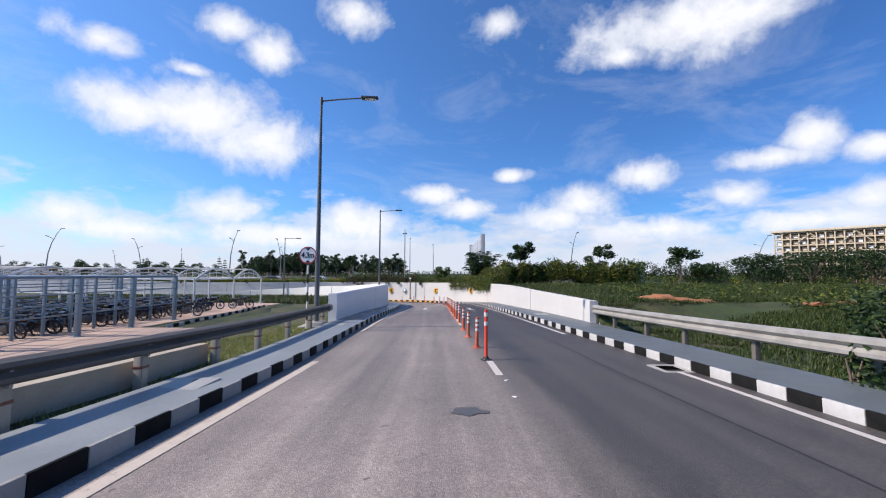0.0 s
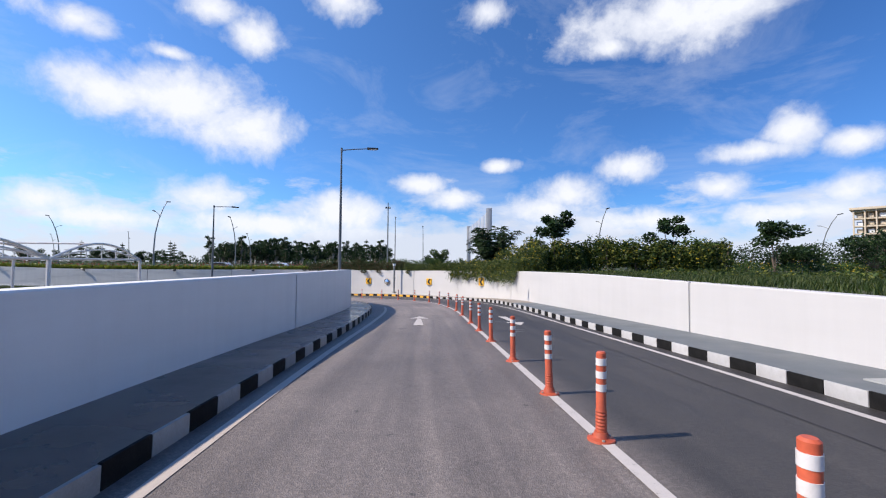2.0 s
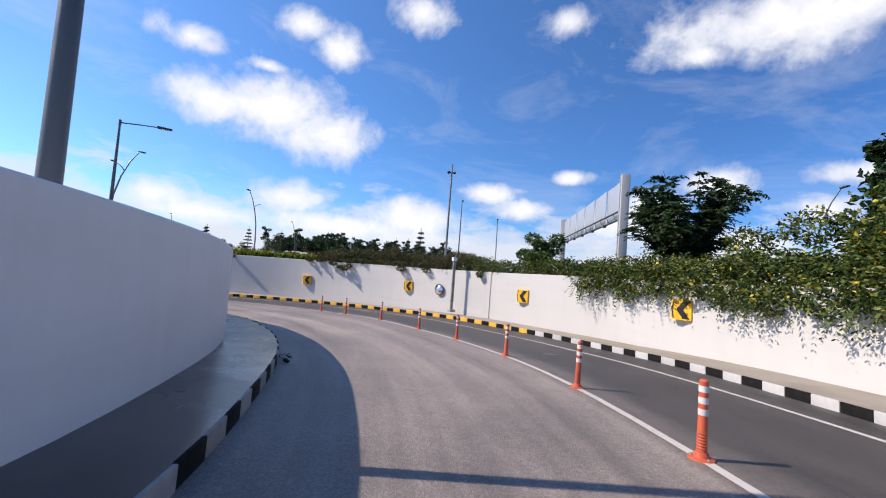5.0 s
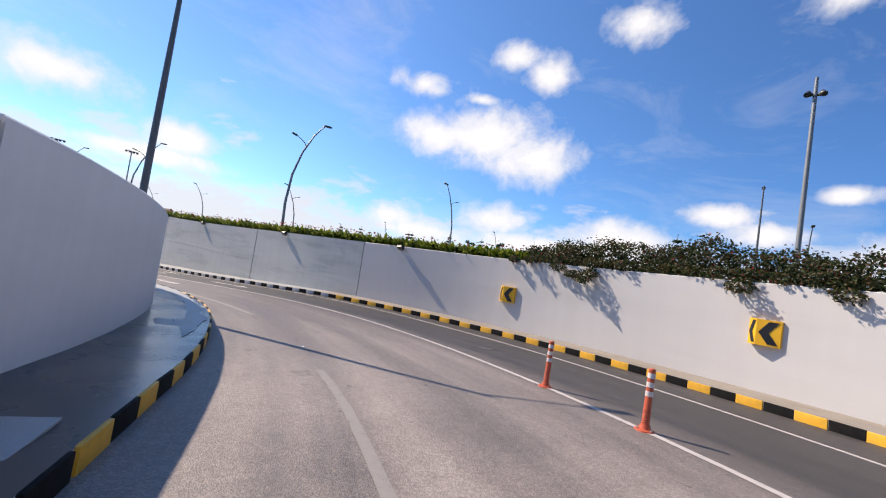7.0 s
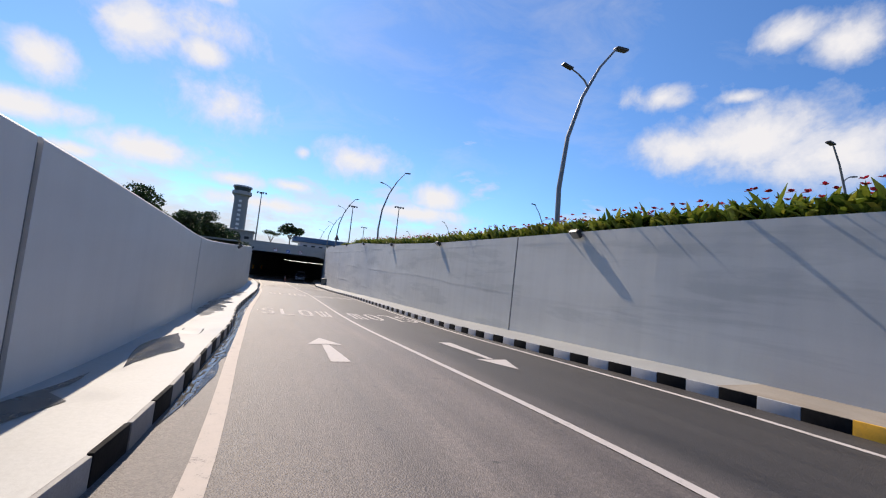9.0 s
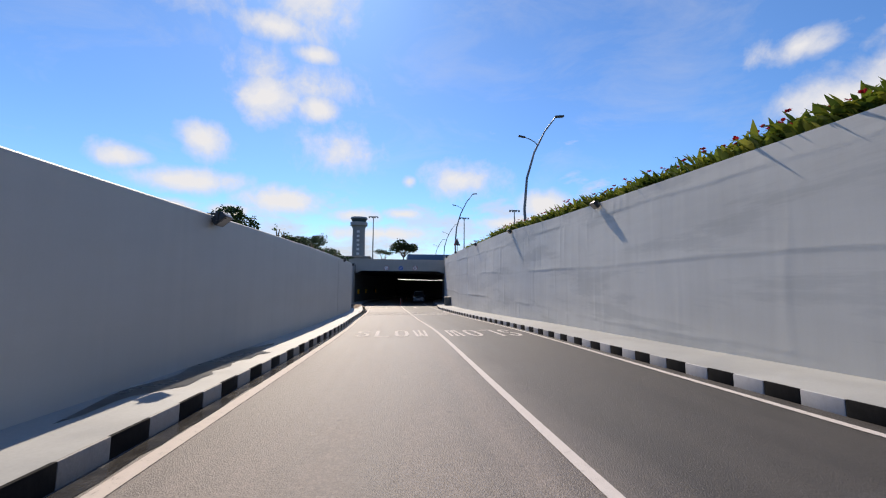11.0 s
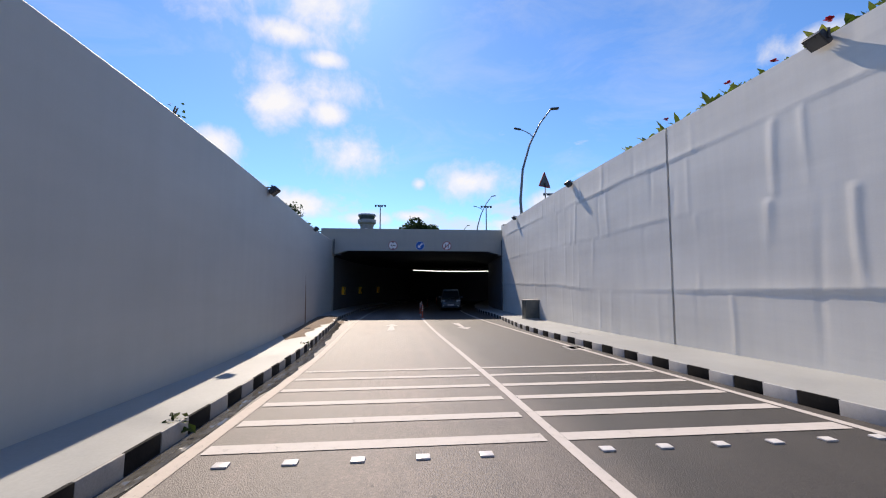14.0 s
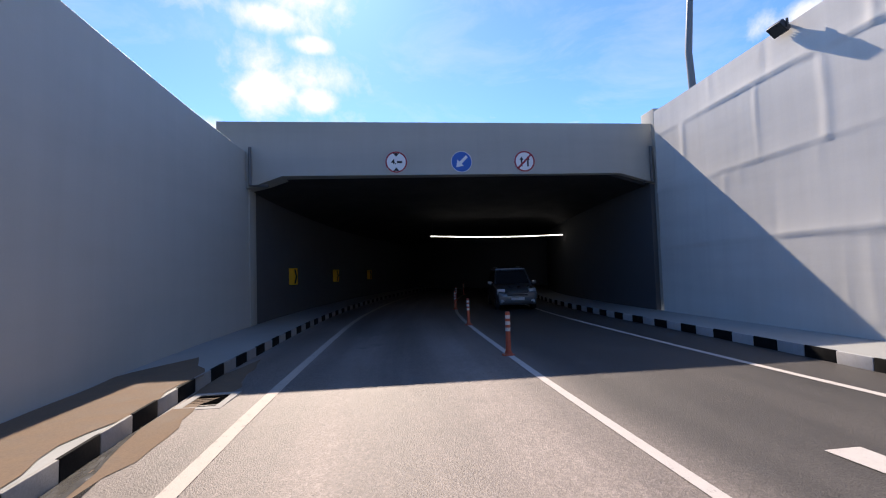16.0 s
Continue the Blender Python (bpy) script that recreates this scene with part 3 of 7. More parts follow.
def box(bm, x0, y0, z0, x1, y1, z1, bevel=0.0, m=None, mat=0):
    vs = [bm.verts.new(v) for v in ((x0, y0, z0), (x1, y0, z0), (x1, y1, z0), (x0, y1, z0), (x0, y0, z1), (x1, y0, z1), (x1, y1, z1), (x0, y1, z1))]
    fs = [bm.faces.new([vs[i] for i in q]) for q in ((0, 3, 2, 1), (4, 5, 6, 7), (0, 1, 5, 4), (1, 2, 6, 5), (2, 3, 7, 6), (3, 0, 4, 7))]
    if bevel:
        r = bmesh.ops.bevel(bm, geom=list({e for f in fs for e in f.edges}), offset=bevel, segments=2, affect="EDGES", profile=0.6)
        fs = [f for f in r["faces"]] + [f for f in fs if f.is_valid]
        vs = list({v for f in fs if f.is_valid for v in f.verts})
    for f in fs:
        if f.is_valid:
            f.material_index = mat
    if m is not None:
        bmesh.ops.transform(bm, matrix=m, verts=[v for v in vs if v.is_valid])
    return bm


def tube(bm, points, radii, sides=10, caps=True, mat=0):
    """A round bar along the points, with a radius at each."""
    pts = [Vector(p) for p in points]
    if isinstance(radii, (int, float)):
        radii = [radii] * len(pts)
    rings, ref = [], None
    for i, p in enumerate(pts):
        d = (pts[min(i + 1, len(pts) - 1)] - pts[max(i - 1, 0)]).normalized()
        if ref is None:
            ref = d.cross(Vector((0, 0, 1)) if abs(d.z) < 0.9 else Vector((1, 0, 0))).normalized()
        ref = (ref - d * ref.dot(d)).normalized()
        up = d.cross(ref)
        rings.append([bm.verts.new(p + (ref * math.cos(a) + up * math.sin(a)) * radii[i]) for a in [2 * math.pi * k / sides for k in range(sides)]])
    for a, b in zip(rings, rings[1:]):
        for k in range(sides):
            bm.faces.new((a[k], a[(k + 1) % sides], b[(k + 1) % sides], b[k])).material_index = mat
    if caps:
        bm.faces.new(list(reversed(rings[0]))).material_index = mat
        bm.faces.new(rings[-1]).material_index = mat
    return bm


def disc(bm, r, y0, y1, sides=32, mat=0, r0=0.0):
    """A round plate facing -y, from y0 (front) to y1 (back); r0 > 0 makes a ring."""
    rows = []
    for y, rr in ((y0, r), (y1, r)) + (((y1, r0), (y0, r0)) if r0 else ()):
        rows.append([bm.verts.new((rr * math.cos(2 * math.pi * k / sides), y, rr * math.sin(2 * math.pi * k / sides))) for k in range(sides)])
    n = len(rows)
    for i in range(n if r0 else n - 1):
        a, b = rows[i], rows[(i + 1) % n]
        for k in range(sides):
            bm.faces.new((a[k], b[k], b[(k + 1) % sides], a[(k + 1) % sides])).material_index = mat
    if not r0:
        bm.faces.new(rows[0]).material_index = mat
        bm.faces.new(list(reversed(rows[1]))).material_index = mat
    return bm


def prism(bm, outline, y0, y1, mat=0):
    """A flat plate of the outline (x, z), from y0 (front) to y1."""
    a = [bm.verts.new((x, y0, z)) for x, z in outline]
    b = [bm.verts.new((x, y1, z)) for x, z in outline]
    fs = [bm.faces.new(a), bm.faces.new(list(reversed(b)))]
    for i in range(len(a)):
        j = (i + 1) % len(a)
        fs.append(bm.faces.new((a[j], a[i], b[i], b[j])))
    for f in fs:
        f.material_index = mat
    bmesh.ops.recalc_face_normals(bm, faces=fs)
    return bm


def sweep(s0, s1, section, step=1.0, closed=True, caps=True, bm=None, uv=None, mat=0, ends=None):
    """Sweeps a cross-section, a function of s that gives points, along the road. uv: per section point, the value across."""
    bm = bm or bmesh.new()
    layer = bm.loops.layers.uv.get("lane") or bm.loops.layers.uv.new("lane")
    n = max(1, int(round((s1 - s0) / step)))
    rows, where = [], {}
    for i in range(n + 1):
        s = s0 + (s1 - s0) * i / n
        ring = []
        for k, p in enumerate(section(s)):
            v = bm.verts.new(p)
            where[v] = (s, uv[k] if uv else p.z)
            ring.append(v)
        rows.append(ring)
    fs = []
    m = len(rows[0])
    for a, b in zip(rows, rows[1:]):
        for k in range(m if closed else m - 1):
            fs.append(bm.faces.new((a[k], a[(k + 1) % m], b[(k + 1) % m], b[k])))
    if closed and caps:
        fs.append(bm.faces.new(rows[0]))
        fs.append(bm.faces.new(list(reversed(rows[-1]))))
    for f in fs:
        f.material_index = mat
        for lp in f.loops:
            lp[layer].uv = where[lp.vert]
    if closed:
        bmesh.ops.recalc_face_normals(bm, faces=fs)
    else:
        for f in fs:
            f.normal_update()
        if sum(f.normal.z for f in fs) < 0:
            bmesh.ops.reverse_faces(bm, faces=fs)
    return bm


def structure(name, bm, mats, label, category, smooth=True):
    return tagged(part(name, bm, mats, smooth=smooth), label, category, kind="structure")


# ---- road, markings, kerbs, footpaths ----
PORTAL = 150.6      # station of the tunnel mouth


def road_section(s):
    l, r = left_kerb(s) - 0.05, right_kerb(s) + 0.05
    return [on_road(s, o) for o in (l, l * 0.5, -0.05, 0.05, r * 0.5, r)]


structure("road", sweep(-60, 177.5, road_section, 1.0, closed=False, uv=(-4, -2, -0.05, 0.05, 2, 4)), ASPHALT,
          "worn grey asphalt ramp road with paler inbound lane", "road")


def stripe(name, s0, s1, mid, width, mat, label, up=0.006, step=1.0):
    def sec(s):
        c = mid(s)
        return [on_road(s, c - width / 2, up), on_road(s, c + width / 2, up)]
    return structure(name, sweep(s0, s1, sec, step, closed=False, uv=(0, 1)), mat, label, "road marking")


divider = table([(26, 0.02), (68, 0.0), (73, 0.04), (77, 0.12), (81, 0.08), (86, 0.02), (90, -0.08), (96, 0.0), (112, 0.05), (131, 0.04), (140, 0.03), (178, 0.0)])
stripe("divider_line", 26.3, 177, divider, 0.11, WHITE_LINE, "solid white divider line painted on asphalt")
stripe("divider_dash", 17.6, 19.0, lambda s: 0.05, 0.13, WHITE_LINE, "short white divider dash on asphalt")
stripe("edge_line_left", -40, 18.9, left_line, 0.145, EDGE_LINE, "dusty white edge line beside the kerb")
stripe("edge_line_left", 24.3, 47.5, left_line, 0.115, EDGE_LINE, "dusty white edge line beside the kerb")
stripe("edge_line_left", 76.5, 81.8, left_line, 0.15, WORN_LINE, "worn pale edge line in the bend")
stripe("edge_line_left", 81.8, 177, left_line, 0.145, EDGE_LINE, "dusty pinkish white edge line in the bend")
stripe("edge_line_right", -40, 17.9, right_line, 0.115, WHITE_LINE, "thin white edge line beside the kerb")
stripe("edge_line_right", 23.6, 177, right_line, 0.115, WHITE_LINE, "thin white edge line beside the kerb")


def footpath(name, s0, s1, kerb, wall, side, label, mat=PAVING):
    def sec(s):
        k, w = kerb(s) + side * 0.022, wall(s) + side * 0.05
        z = 0.168
        return [on_road(s, k, z), on_road(s, w, z + 0.01)]
    return structure(name, sweep(s0, s1, sec, 1.0, closed=False, uv=(0, 1)), mat, label, "footpath")


footpath("pavement_left", -40, 26.5, left_kerb, left_wall, -1, "narrow blue-grey concrete footpath beside the guard rail", PAVING_MID)
# this length has the left wall's shade painted into its colour
footpath("pavement_left", 26.5, 79.5, left_kerb, left_wall, -1, "narrow concrete footpath beside the wall, shade put into its dark grey", PAVING_SHADE_DAMP)
footpath("pavement_left", 79.5, 177, left_kerb, left_wall, -1, "narrow smooth pale concrete footpath beside the wall")
footpath("pavement_right", -40, 48, right_kerb, right_wall, 1, "narrow blue-grey concrete footpath beside the kerb", PAVING_COOL)
footpath("pavement_right", 48, 84, right_kerb, right_wall, 1, "narrow dusty beige concrete footpath in the bend", PAVING_DUST)
footpath("pavement_right", 84, 177, right_kerb, right_wall, 1, "narrow grey concrete footpath with drain covers")


def kerb_mesh(name, mat):
    bm = bmesh.new()
    box(bm, -0.247, -0.002, -0.10, 0.247, 0.036, 0.176, 0.012)
    return mesh_of(bm, name, mat)


KERB_MESH = {"white": kerb_mesh("kerb_block_white", KERB_WHITE), "black": kerb_mesh("kerb_block_black", KERB_BLACK), "yellow": kerb_mesh("kerb_block_yellow", KERB_YELLOW), "worn": kerb_mesh("kerb_block_worn_shaded", KERB_WORN_SHADED)}


def kerb(name, edge, side, s0, s1, yellow, label):
    k = thing(name, label, "kerb", kind="structure")
    s, i = s0, 0
    rnd = random.Random(4)
    while s < s1:
        a, b = on_road(s, edge(s)), on_road(s + 0.5, edge(s + 0.5))
        d = b - a
        # left whites use the darker copy, with dirt and face shade in its colour
        col = "black" if i % 2 else ("yellow" if yellow[0] < s < yellow[1] else "worn" if side < 0 else "white")
        mid = (a + b) / 2
        rz = math.degrees(math.atan2(d.y, d.x)) + (0 if side < 0 else 180)
        ry = -math.degrees(math.asin(d.z / d.length)) * (1 if side < 0 else -1)
        part("kerb_block", KERB_MESH[col], None, k, at=pose(mid.x, mid.y, mid.z + rnd.uniform(-0.004, 0.004), 0, ry, rz + rnd.uniform(-0.7, 0.7)))
        s += 0.5 / max(0.5, d.length / 0.5)
        i += 1
    return k


def wall_run(name, wall, top, side, s0, s1, joints, mat, label, filler=None):
    """A retaining wall of cast panels with filled joints between them."""
    w = thing(name, label, "wall", kind="structure")
    cuts = [s0] + [j for j in joints if s0 < j < s1] + [s1]

    def sec(s, gap=0.0):
        f, b = wall(s) + side * gap, wall(s) + side * 0.32
        lo, hi = on_road(s, f).z - 0.6, top(s)
        n = 6
        pts = [beside(s, f, lo + (hi - 0.02 - gap - lo) * i / n) for i in range(n + 1)]
        return pts + [beside(s, f + side * 0.02, hi - gap), beside(s, b - side * 0.02, hi - gap), beside(s, b, hi - 0.02 - gap), beside(s, b, lo)]

    for a, b in zip(cuts, cuts[1:]):
        a2, b2 = a + (0.04 if a > s0 else 0), b - (0.04 if b < s1 else 0)
        part("panel", sweep(a2, b2, sec, 0.7), mat, w)
    for j in cuts[1:-1]:
        part("joint_filler", sweep(j - 0.06, j + 0.06, lambda s: sec(s, 0.03), 0.06), filler or JOINT, w, "recessed joint filler")
    return w


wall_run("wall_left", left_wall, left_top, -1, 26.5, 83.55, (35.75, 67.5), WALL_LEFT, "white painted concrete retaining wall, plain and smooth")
wall_run("wall_left_lower", left_wall, left_top, -1, 83.55, PORTAL + 0.4, (83.62, 91.6, 120.85), WALL_LEFT, "white painted retaining wall, its own shade put into the grey")
wall_run("wall_right", right_wall, right_top, 1, 25.8, 82.45, (35.1, 52.5, 64.5), WALL, "white painted concrete retaining wall with hanging plants", JOINT_PALE)


def wander(seed, pitch, g):
    """Smooth random values along the wall, a point every pitch metres."""
    r = np.random.default_rng(seed).uniform(-1, 1, 400)
    for _ in range(2):
        r[1:-1] = (r[:-2] + 2 * r[1:-1] + r[2:]) / 4
    return np.interp(g, np.arange(400) * pitch, r)


def plaster_relief(S, Z):
    """How far the plaster stands out at station S and height Z: level lifts with thick lower lips, and upright creases."""
    gain = 0.3 + 0.7 * np.clip((S - 100) / 22, 0, 1)
    out = 0.030 * wander(1, 1.7, S) + 0.022 * wander(2, 1.1, S + 0.6 * Z + 9)
    for row in range(4):
        zb = -4.62 + 1.58 * row + 0.20 * wander(10 + row, 2.3, S) + 0.06 * wander(20 + row, 0.5, S)
        zt = -4.62 + 1.58 * (row + 1) + 0.20 * wander(11 + row, 2.3, S) + 0.06 * wander(21 + row, 0.5, S)
        inside = np.clip((Z - zb) / 0.035, 0, 1) * np.clip((zt - Z) / 0.03, 0, 1)
        lip = np.exp(-np.maximum(Z - zb, 0) / 0.16) * np.clip(0.014 + 0.032 * wander(30 + row, 1.1, S), 0.003, 0.03) * (row > 0)
        crease = np.zeros_like(S)
        g = np.random.default_rng(40 + row)
        s = 82.0
        while s < 152:
            s += g.uniform(0.30, 0.8) if s < 125 and row > 1 else g.uniform(0.4, 1.2)
            amp, wid, lean = g.uniform(-0.010, 0.015), g.uniform(0.05, 0.10), g.uniform(-0.06, 0.06)
            near = np.abs(S - s) < 0.6
            d = S[near] - s - lean * (Z[near] + 2) - 0.02 * np.sin(Z[near] * 3 + s)
            fade = np.clip(0.7 + 0.6 * np.sin(Z[near] * g.uniform(0.8, 2.2) + s * 3), 0.1, 1)
            crease[near] += amp * np.exp(-(d / wid) ** 2) * fade
        out = out + inside * (lip + crease + 0.004 * wander(50 + row, 0.9, S))
    return out * gain


def plaster_panel(s0, s1):
    """One cast panel of the plastered wall: a finely modelled face with a plain top and back."""
    ns, nz = max(2, int((s1 - s0) / (0.055 if s1 > 100 else 0.12))), 104
    ss = np.linspace(s0, s1, ns + 1)
    V, F, UV = [], [], []
    lo = np.array([on_road(s, right_wall(s)).z - 0.5 for s in ss])
    hi = np.array([right_top(s) for s in ss])
    frac = np.linspace(0, 1, nz + 1)
    S = np.repeat(ss[:, None], nz + 1, 1)
    Z = lo[:, None] + (hi - lo)[:, None] * frac[None, :]
    R = plaster_relief(S, Z)
    for i, s in enumerate(ss):
        f = beside(s, right_wall(s), 0.0)
        b = beside(s, right_wall(s) + 0.32, 0.0)
        n = (f - b).normalized()
        for j in range(nz + 1):
            V.append((f.x + n.x * R[i, j], f.y + n.y * R[i, j], Z[i, j]))
            UV.append((s, Z[i, j]))
        V += [(b.x, b.y, hi[i]), (b.x, b.y, lo[i])]
        UV += [(s, hi[i]), (s, lo[i])]
    w = nz + 3
    for i in range(ns):
        for j in range(w):
            k = (j + 1) % w
            F.append((i * w + j, i * w + k, (i + 1) * w + k, (i + 1) * w + j))
    F += [tuple(range(w - 1, -1, -1)), tuple(ns * w + j for j in range(w))]
    me = bpy.data.meshes.new("panel")
    me.from_pydata(V, [], F)
    lay = me.uv_layers.new(name="lane")
    idx = np.empty(len(me.loops), int)
    me.loops.foreach_get("vertex_index", idx)
    lay.data.foreach_set("uv", np.array(UV)[idx].ravel())
    bm = bmesh.new()
    bm.from_mesh(me)
    bmesh.ops.recalc_face_normals(bm, faces=bm.faces)
    bm.to_mesh(me)
    bm.free()
    me.materials.append(WALL_PLASTER)
    me.polygons.foreach_set("use_smooth", [True] * len(me.polygons))
    me.set_sharp_from_angle(angle=radians(50))
    return me


wr = thing("wall_right_lower", "grey-white trowelled retaining wall with uneven plaster", "wall", kind="structure")
cuts = (82.45, 91.6, 131.45, PORTAL)
for a, b in zip(cuts, cuts[1:]):
    part("panel", plaster_panel(a + 0.04, b - 0.04 * (b < PORTAL)), None, wr)
for j in cuts[:-1]:
    def joint_section(s):
        f, b = right_wall(s) + 0.03, right_wall(s) + 0.30
        lo, hi = on_road(s, f).z - 0.5, right_top(s) - 0.03
        return [beside(s, f, lo), beside(s, f, hi), beside(s, b, hi), beside(s, b, lo)]
    part("joint_filler", sweep(j - 0.06, j + 0.06, joint_section, 0.06), JOINT, wr, "recessed joint filler")


# ---- ground ----
def ground_height(x, y):
    """Height of the land beside the road, from the nearest station and side."""
    d = np.hypot(LINE[:, 0] - x, LINE[:, 1] - y)
    i = int(d.argmin())
    s = RUN[i]
    off = (x - LINE[i, 0]) * TAN[i, 1] - (y - LINE[i, 1]) * TAN[i, 0]
    if off < 0:
        if s < 48 and y < 34:
            near = LINE[i, 2] + 0.02 if s < 26 else -0.25
            k = min(1.0, max(0.0, (-off - 5.0) / 4.0))
            z = near + (-0.93 - near) * k * k * (3 - 2 * k)
        else:
            z = -0.93
    else:
        top = right_top(s) - 0.12
        if s < 27:
            k = min(1.0, max(0.0, (off - 6.0) / 9.0))
            low = min(LINE[i, 2], 0.15) - 0.15
            z = low + (0.85 - low) * k * k * (3 - 2 * k)
            z = z * (1 - min(1, max(0, (s - 24) / 3))) + max(z, top if off < 7 else z) * min(1, max(0, (s - 24) / 3))
        else:
            z = top
    z += 0.10 * noise.noise((x * 0.11, y * 0.11, 0.0)) + 0.04 * noise.noise((x * 0.5, y * 0.5, 3.0))
    far = min(1.0, max(0.0, (d[i] - 60) / 120))
    return z * (1 - far) + 0.2 * far, s, off


def land():
    """One sheet from the roadside out to the horizon, open where the road runs in its cutting."""
    bm = bmesh.new()
    xs = np.r_[-2600, -1200, -600, -350, -220, np.arange(-150, 80, 1.6), 90, 110, 140, 200, 350, 600, 1200, 2600]
    ys = np.r_[-2600, -1200, -500, -200, -100, np.arange(-60, 100, 1.6), 110, 130, 160, 220, 350, 600, 1200, 2600]
    grid = {}
    keep = {}
    for i, x in enumerate(xs):
        for j, y in enumerate(ys):
            z, s, off = ground_height(x, y)
            inside = left_wall(s) - 0.75 < off < right_wall(s) + 0.75
            roof = s > PORTAL + 0.5 and x < -88.5
            keep[i, j] = roof or not inside
            if roof and inside:
                z = 0.55
            grid[i, j] = bm.verts.new((x, y, z))
    for i in range(len(xs) - 1):
        for j in range(len(ys) - 1):
            c = ((i, j), (i + 1, j), (i + 1, j + 1), (i, j + 1))
            if all(keep[k] for k in c):
                bm.faces.new([grid[k] for k in c])
    bmesh.ops.delete(bm, geom=[v for v in bm.verts if not v.link_faces], context="VERTS")
    return bm


structure("ground", land(), GRASS, "rough green grass with bare red soil patches", "ground")


def verge(name, s0, s1, wall, side, label, mat=GRASS, width=2.6):
    def sec(s):
        w = wall(s) + side * (0.31 if s > 25.8 else 0.05)
        pts = []
        for k, o in enumerate((0.0, 0.5, 1.2, width)):
            p = on_road(s, w + side * o)
            z, _, _ = ground_height(p.x, p.y)
            if k == 0 and s <= 25.8:
                z = p.z + 0.02
            pts.append(Vector((p.x, p.y, z + 0.03 - 0.03 * (k == 3))))
        return pts
    return structure(name, sweep(s0, s1, sec, 1.0, closed=False, uv=(0, 1, 2, 3)), mat, label, "verge")


verge("verge_left", -40, PORTAL, left_wall, -1, "strip of rough grass and soil along the road")
verge("verge_right", -40, PORTAL, right_wall, 1, "strip of rough grass along the wall top")

# pinkish paved floor of the motorcycle park
bm = bmesh.new()
for x0, x1, y0, y1 in ((-40, -5.6, -6, 17.0), (-40, -10.2, 17.0, 34)):
    box(bm, x0, y0, -1.1, x1, y1, -0.86 if y0 < 0 else -0.865)
structure("parking_floor", bm, material("pink_paving_floor", (0.4, 0.288, 0.232), 0.85, var=0.14, scale=0.8, fine=25, stain=(0.288, 0.216, 0.176), stain_scale=0.5, stain_amt=0.5), "pinkish paved floor of a motorcycle park", "paving")

# ---- tunnel ----
tunnel = thing("tunnel", "dark concrete road tunnel with chamfered portal beam", "tunnel", kind="structure")


def ceiling_z(s):
    return station(s)[0][2] + 4.34


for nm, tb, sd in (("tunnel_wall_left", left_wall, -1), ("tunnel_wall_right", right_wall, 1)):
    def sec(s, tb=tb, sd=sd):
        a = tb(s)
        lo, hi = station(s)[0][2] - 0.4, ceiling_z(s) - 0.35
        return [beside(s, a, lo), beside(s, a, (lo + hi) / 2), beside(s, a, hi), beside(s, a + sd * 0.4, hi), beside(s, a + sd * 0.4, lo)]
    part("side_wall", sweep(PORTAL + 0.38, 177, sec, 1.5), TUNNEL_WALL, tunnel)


def ceil_sec(s):
    l, r, z = left_wall(s) - 0.4, right_wall(s) + 0.4, ceiling_z(s)
    return [beside(s, l, z - 0.35), beside(s, l + 0.4, z - 0.35), beside(s, l + 1.35, z), beside(s, r - 1.65, z), beside(s, r - 0.4, z - 0.35), beside(s, r, z - 0.35), beside(s, r, z + 0.5), beside(s, l, z + 0.5)]


tagged(part("ceiling", sweep(PORTAL + 0.62, 177, ceil_sec, 1.5), TUNNEL), "concrete tunnel ceiling with darkness in its colour", "ceiling", kind="structure")
# added black wall closes the unseen far end and stands for its darkness
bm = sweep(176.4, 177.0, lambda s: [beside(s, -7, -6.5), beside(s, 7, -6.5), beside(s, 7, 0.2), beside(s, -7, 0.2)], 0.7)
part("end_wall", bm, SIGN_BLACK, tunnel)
# portal beam, seen from outside
bm = bmesh.new()
prism(bm, [(45.95, -1.1), (46.75, -1.08), (47.7, -0.74), (57.6, -0.74), (58.85, -1.08), (59.3, -1.1), (59.3, 0.78), (45.95, 0.80)], -0.35, 0.35)
bmesh.ops.transform(bm, matrix=pose(-88.05, 0, 0) @ Matrix(((0, -1, 0, 0), (1, 0, 0, 0), (0, 0, 1, 0), (0, 0, 0, 1))), verts=bm.verts)
bmesh.ops.recalc_face_normals(bm, faces=bm.faces)
lay = bm.loops.layers.uv.new("lane")
for f in bm.faces:
    for lp in f.loops:
        lp[lay].uv = (lp.vert.co.y, lp.vert.co.z)
part("portal_beam", bm, WALL_GREY, tunnel, "grey-white painted beam", smooth=False)
bm = bmesh.new()
box(bm, -88.2, 58.66, -5.2, -87.55, 59.25, 1.2, 0.02)
part("pilaster", bm, WALL_GREY, tunnel)
bm = bmesh.new()
box(bm, -88.4, 46.3, -5.3, -87.9, 46.75, -1.05, 0.02)
part("pilaster", bm, WALL_GREY, tunnel)
# drain pipes at both ends of the beam
for y in (46.86, 58.56):
    bm = bmesh.new()
    tube(bm, [(-87.62, y, 0.05), (-87.62, y, -1.02), (-87.55, y + (0.5 if y < 50 else -0.3), -1.05)], 0.045, 8)
    part("drain_pipe", bm, POLE, tunnel, "grey drain pipe")
# slope of ground that closes over the tunnel
bm = bmesh.new()
box(bm, -150, 40, 0.25, -88.42, 66, 0.5)
structure("tunnel_roof_slab", bm, CONCRETE, "concrete roof slab over the tunnel", "slab")

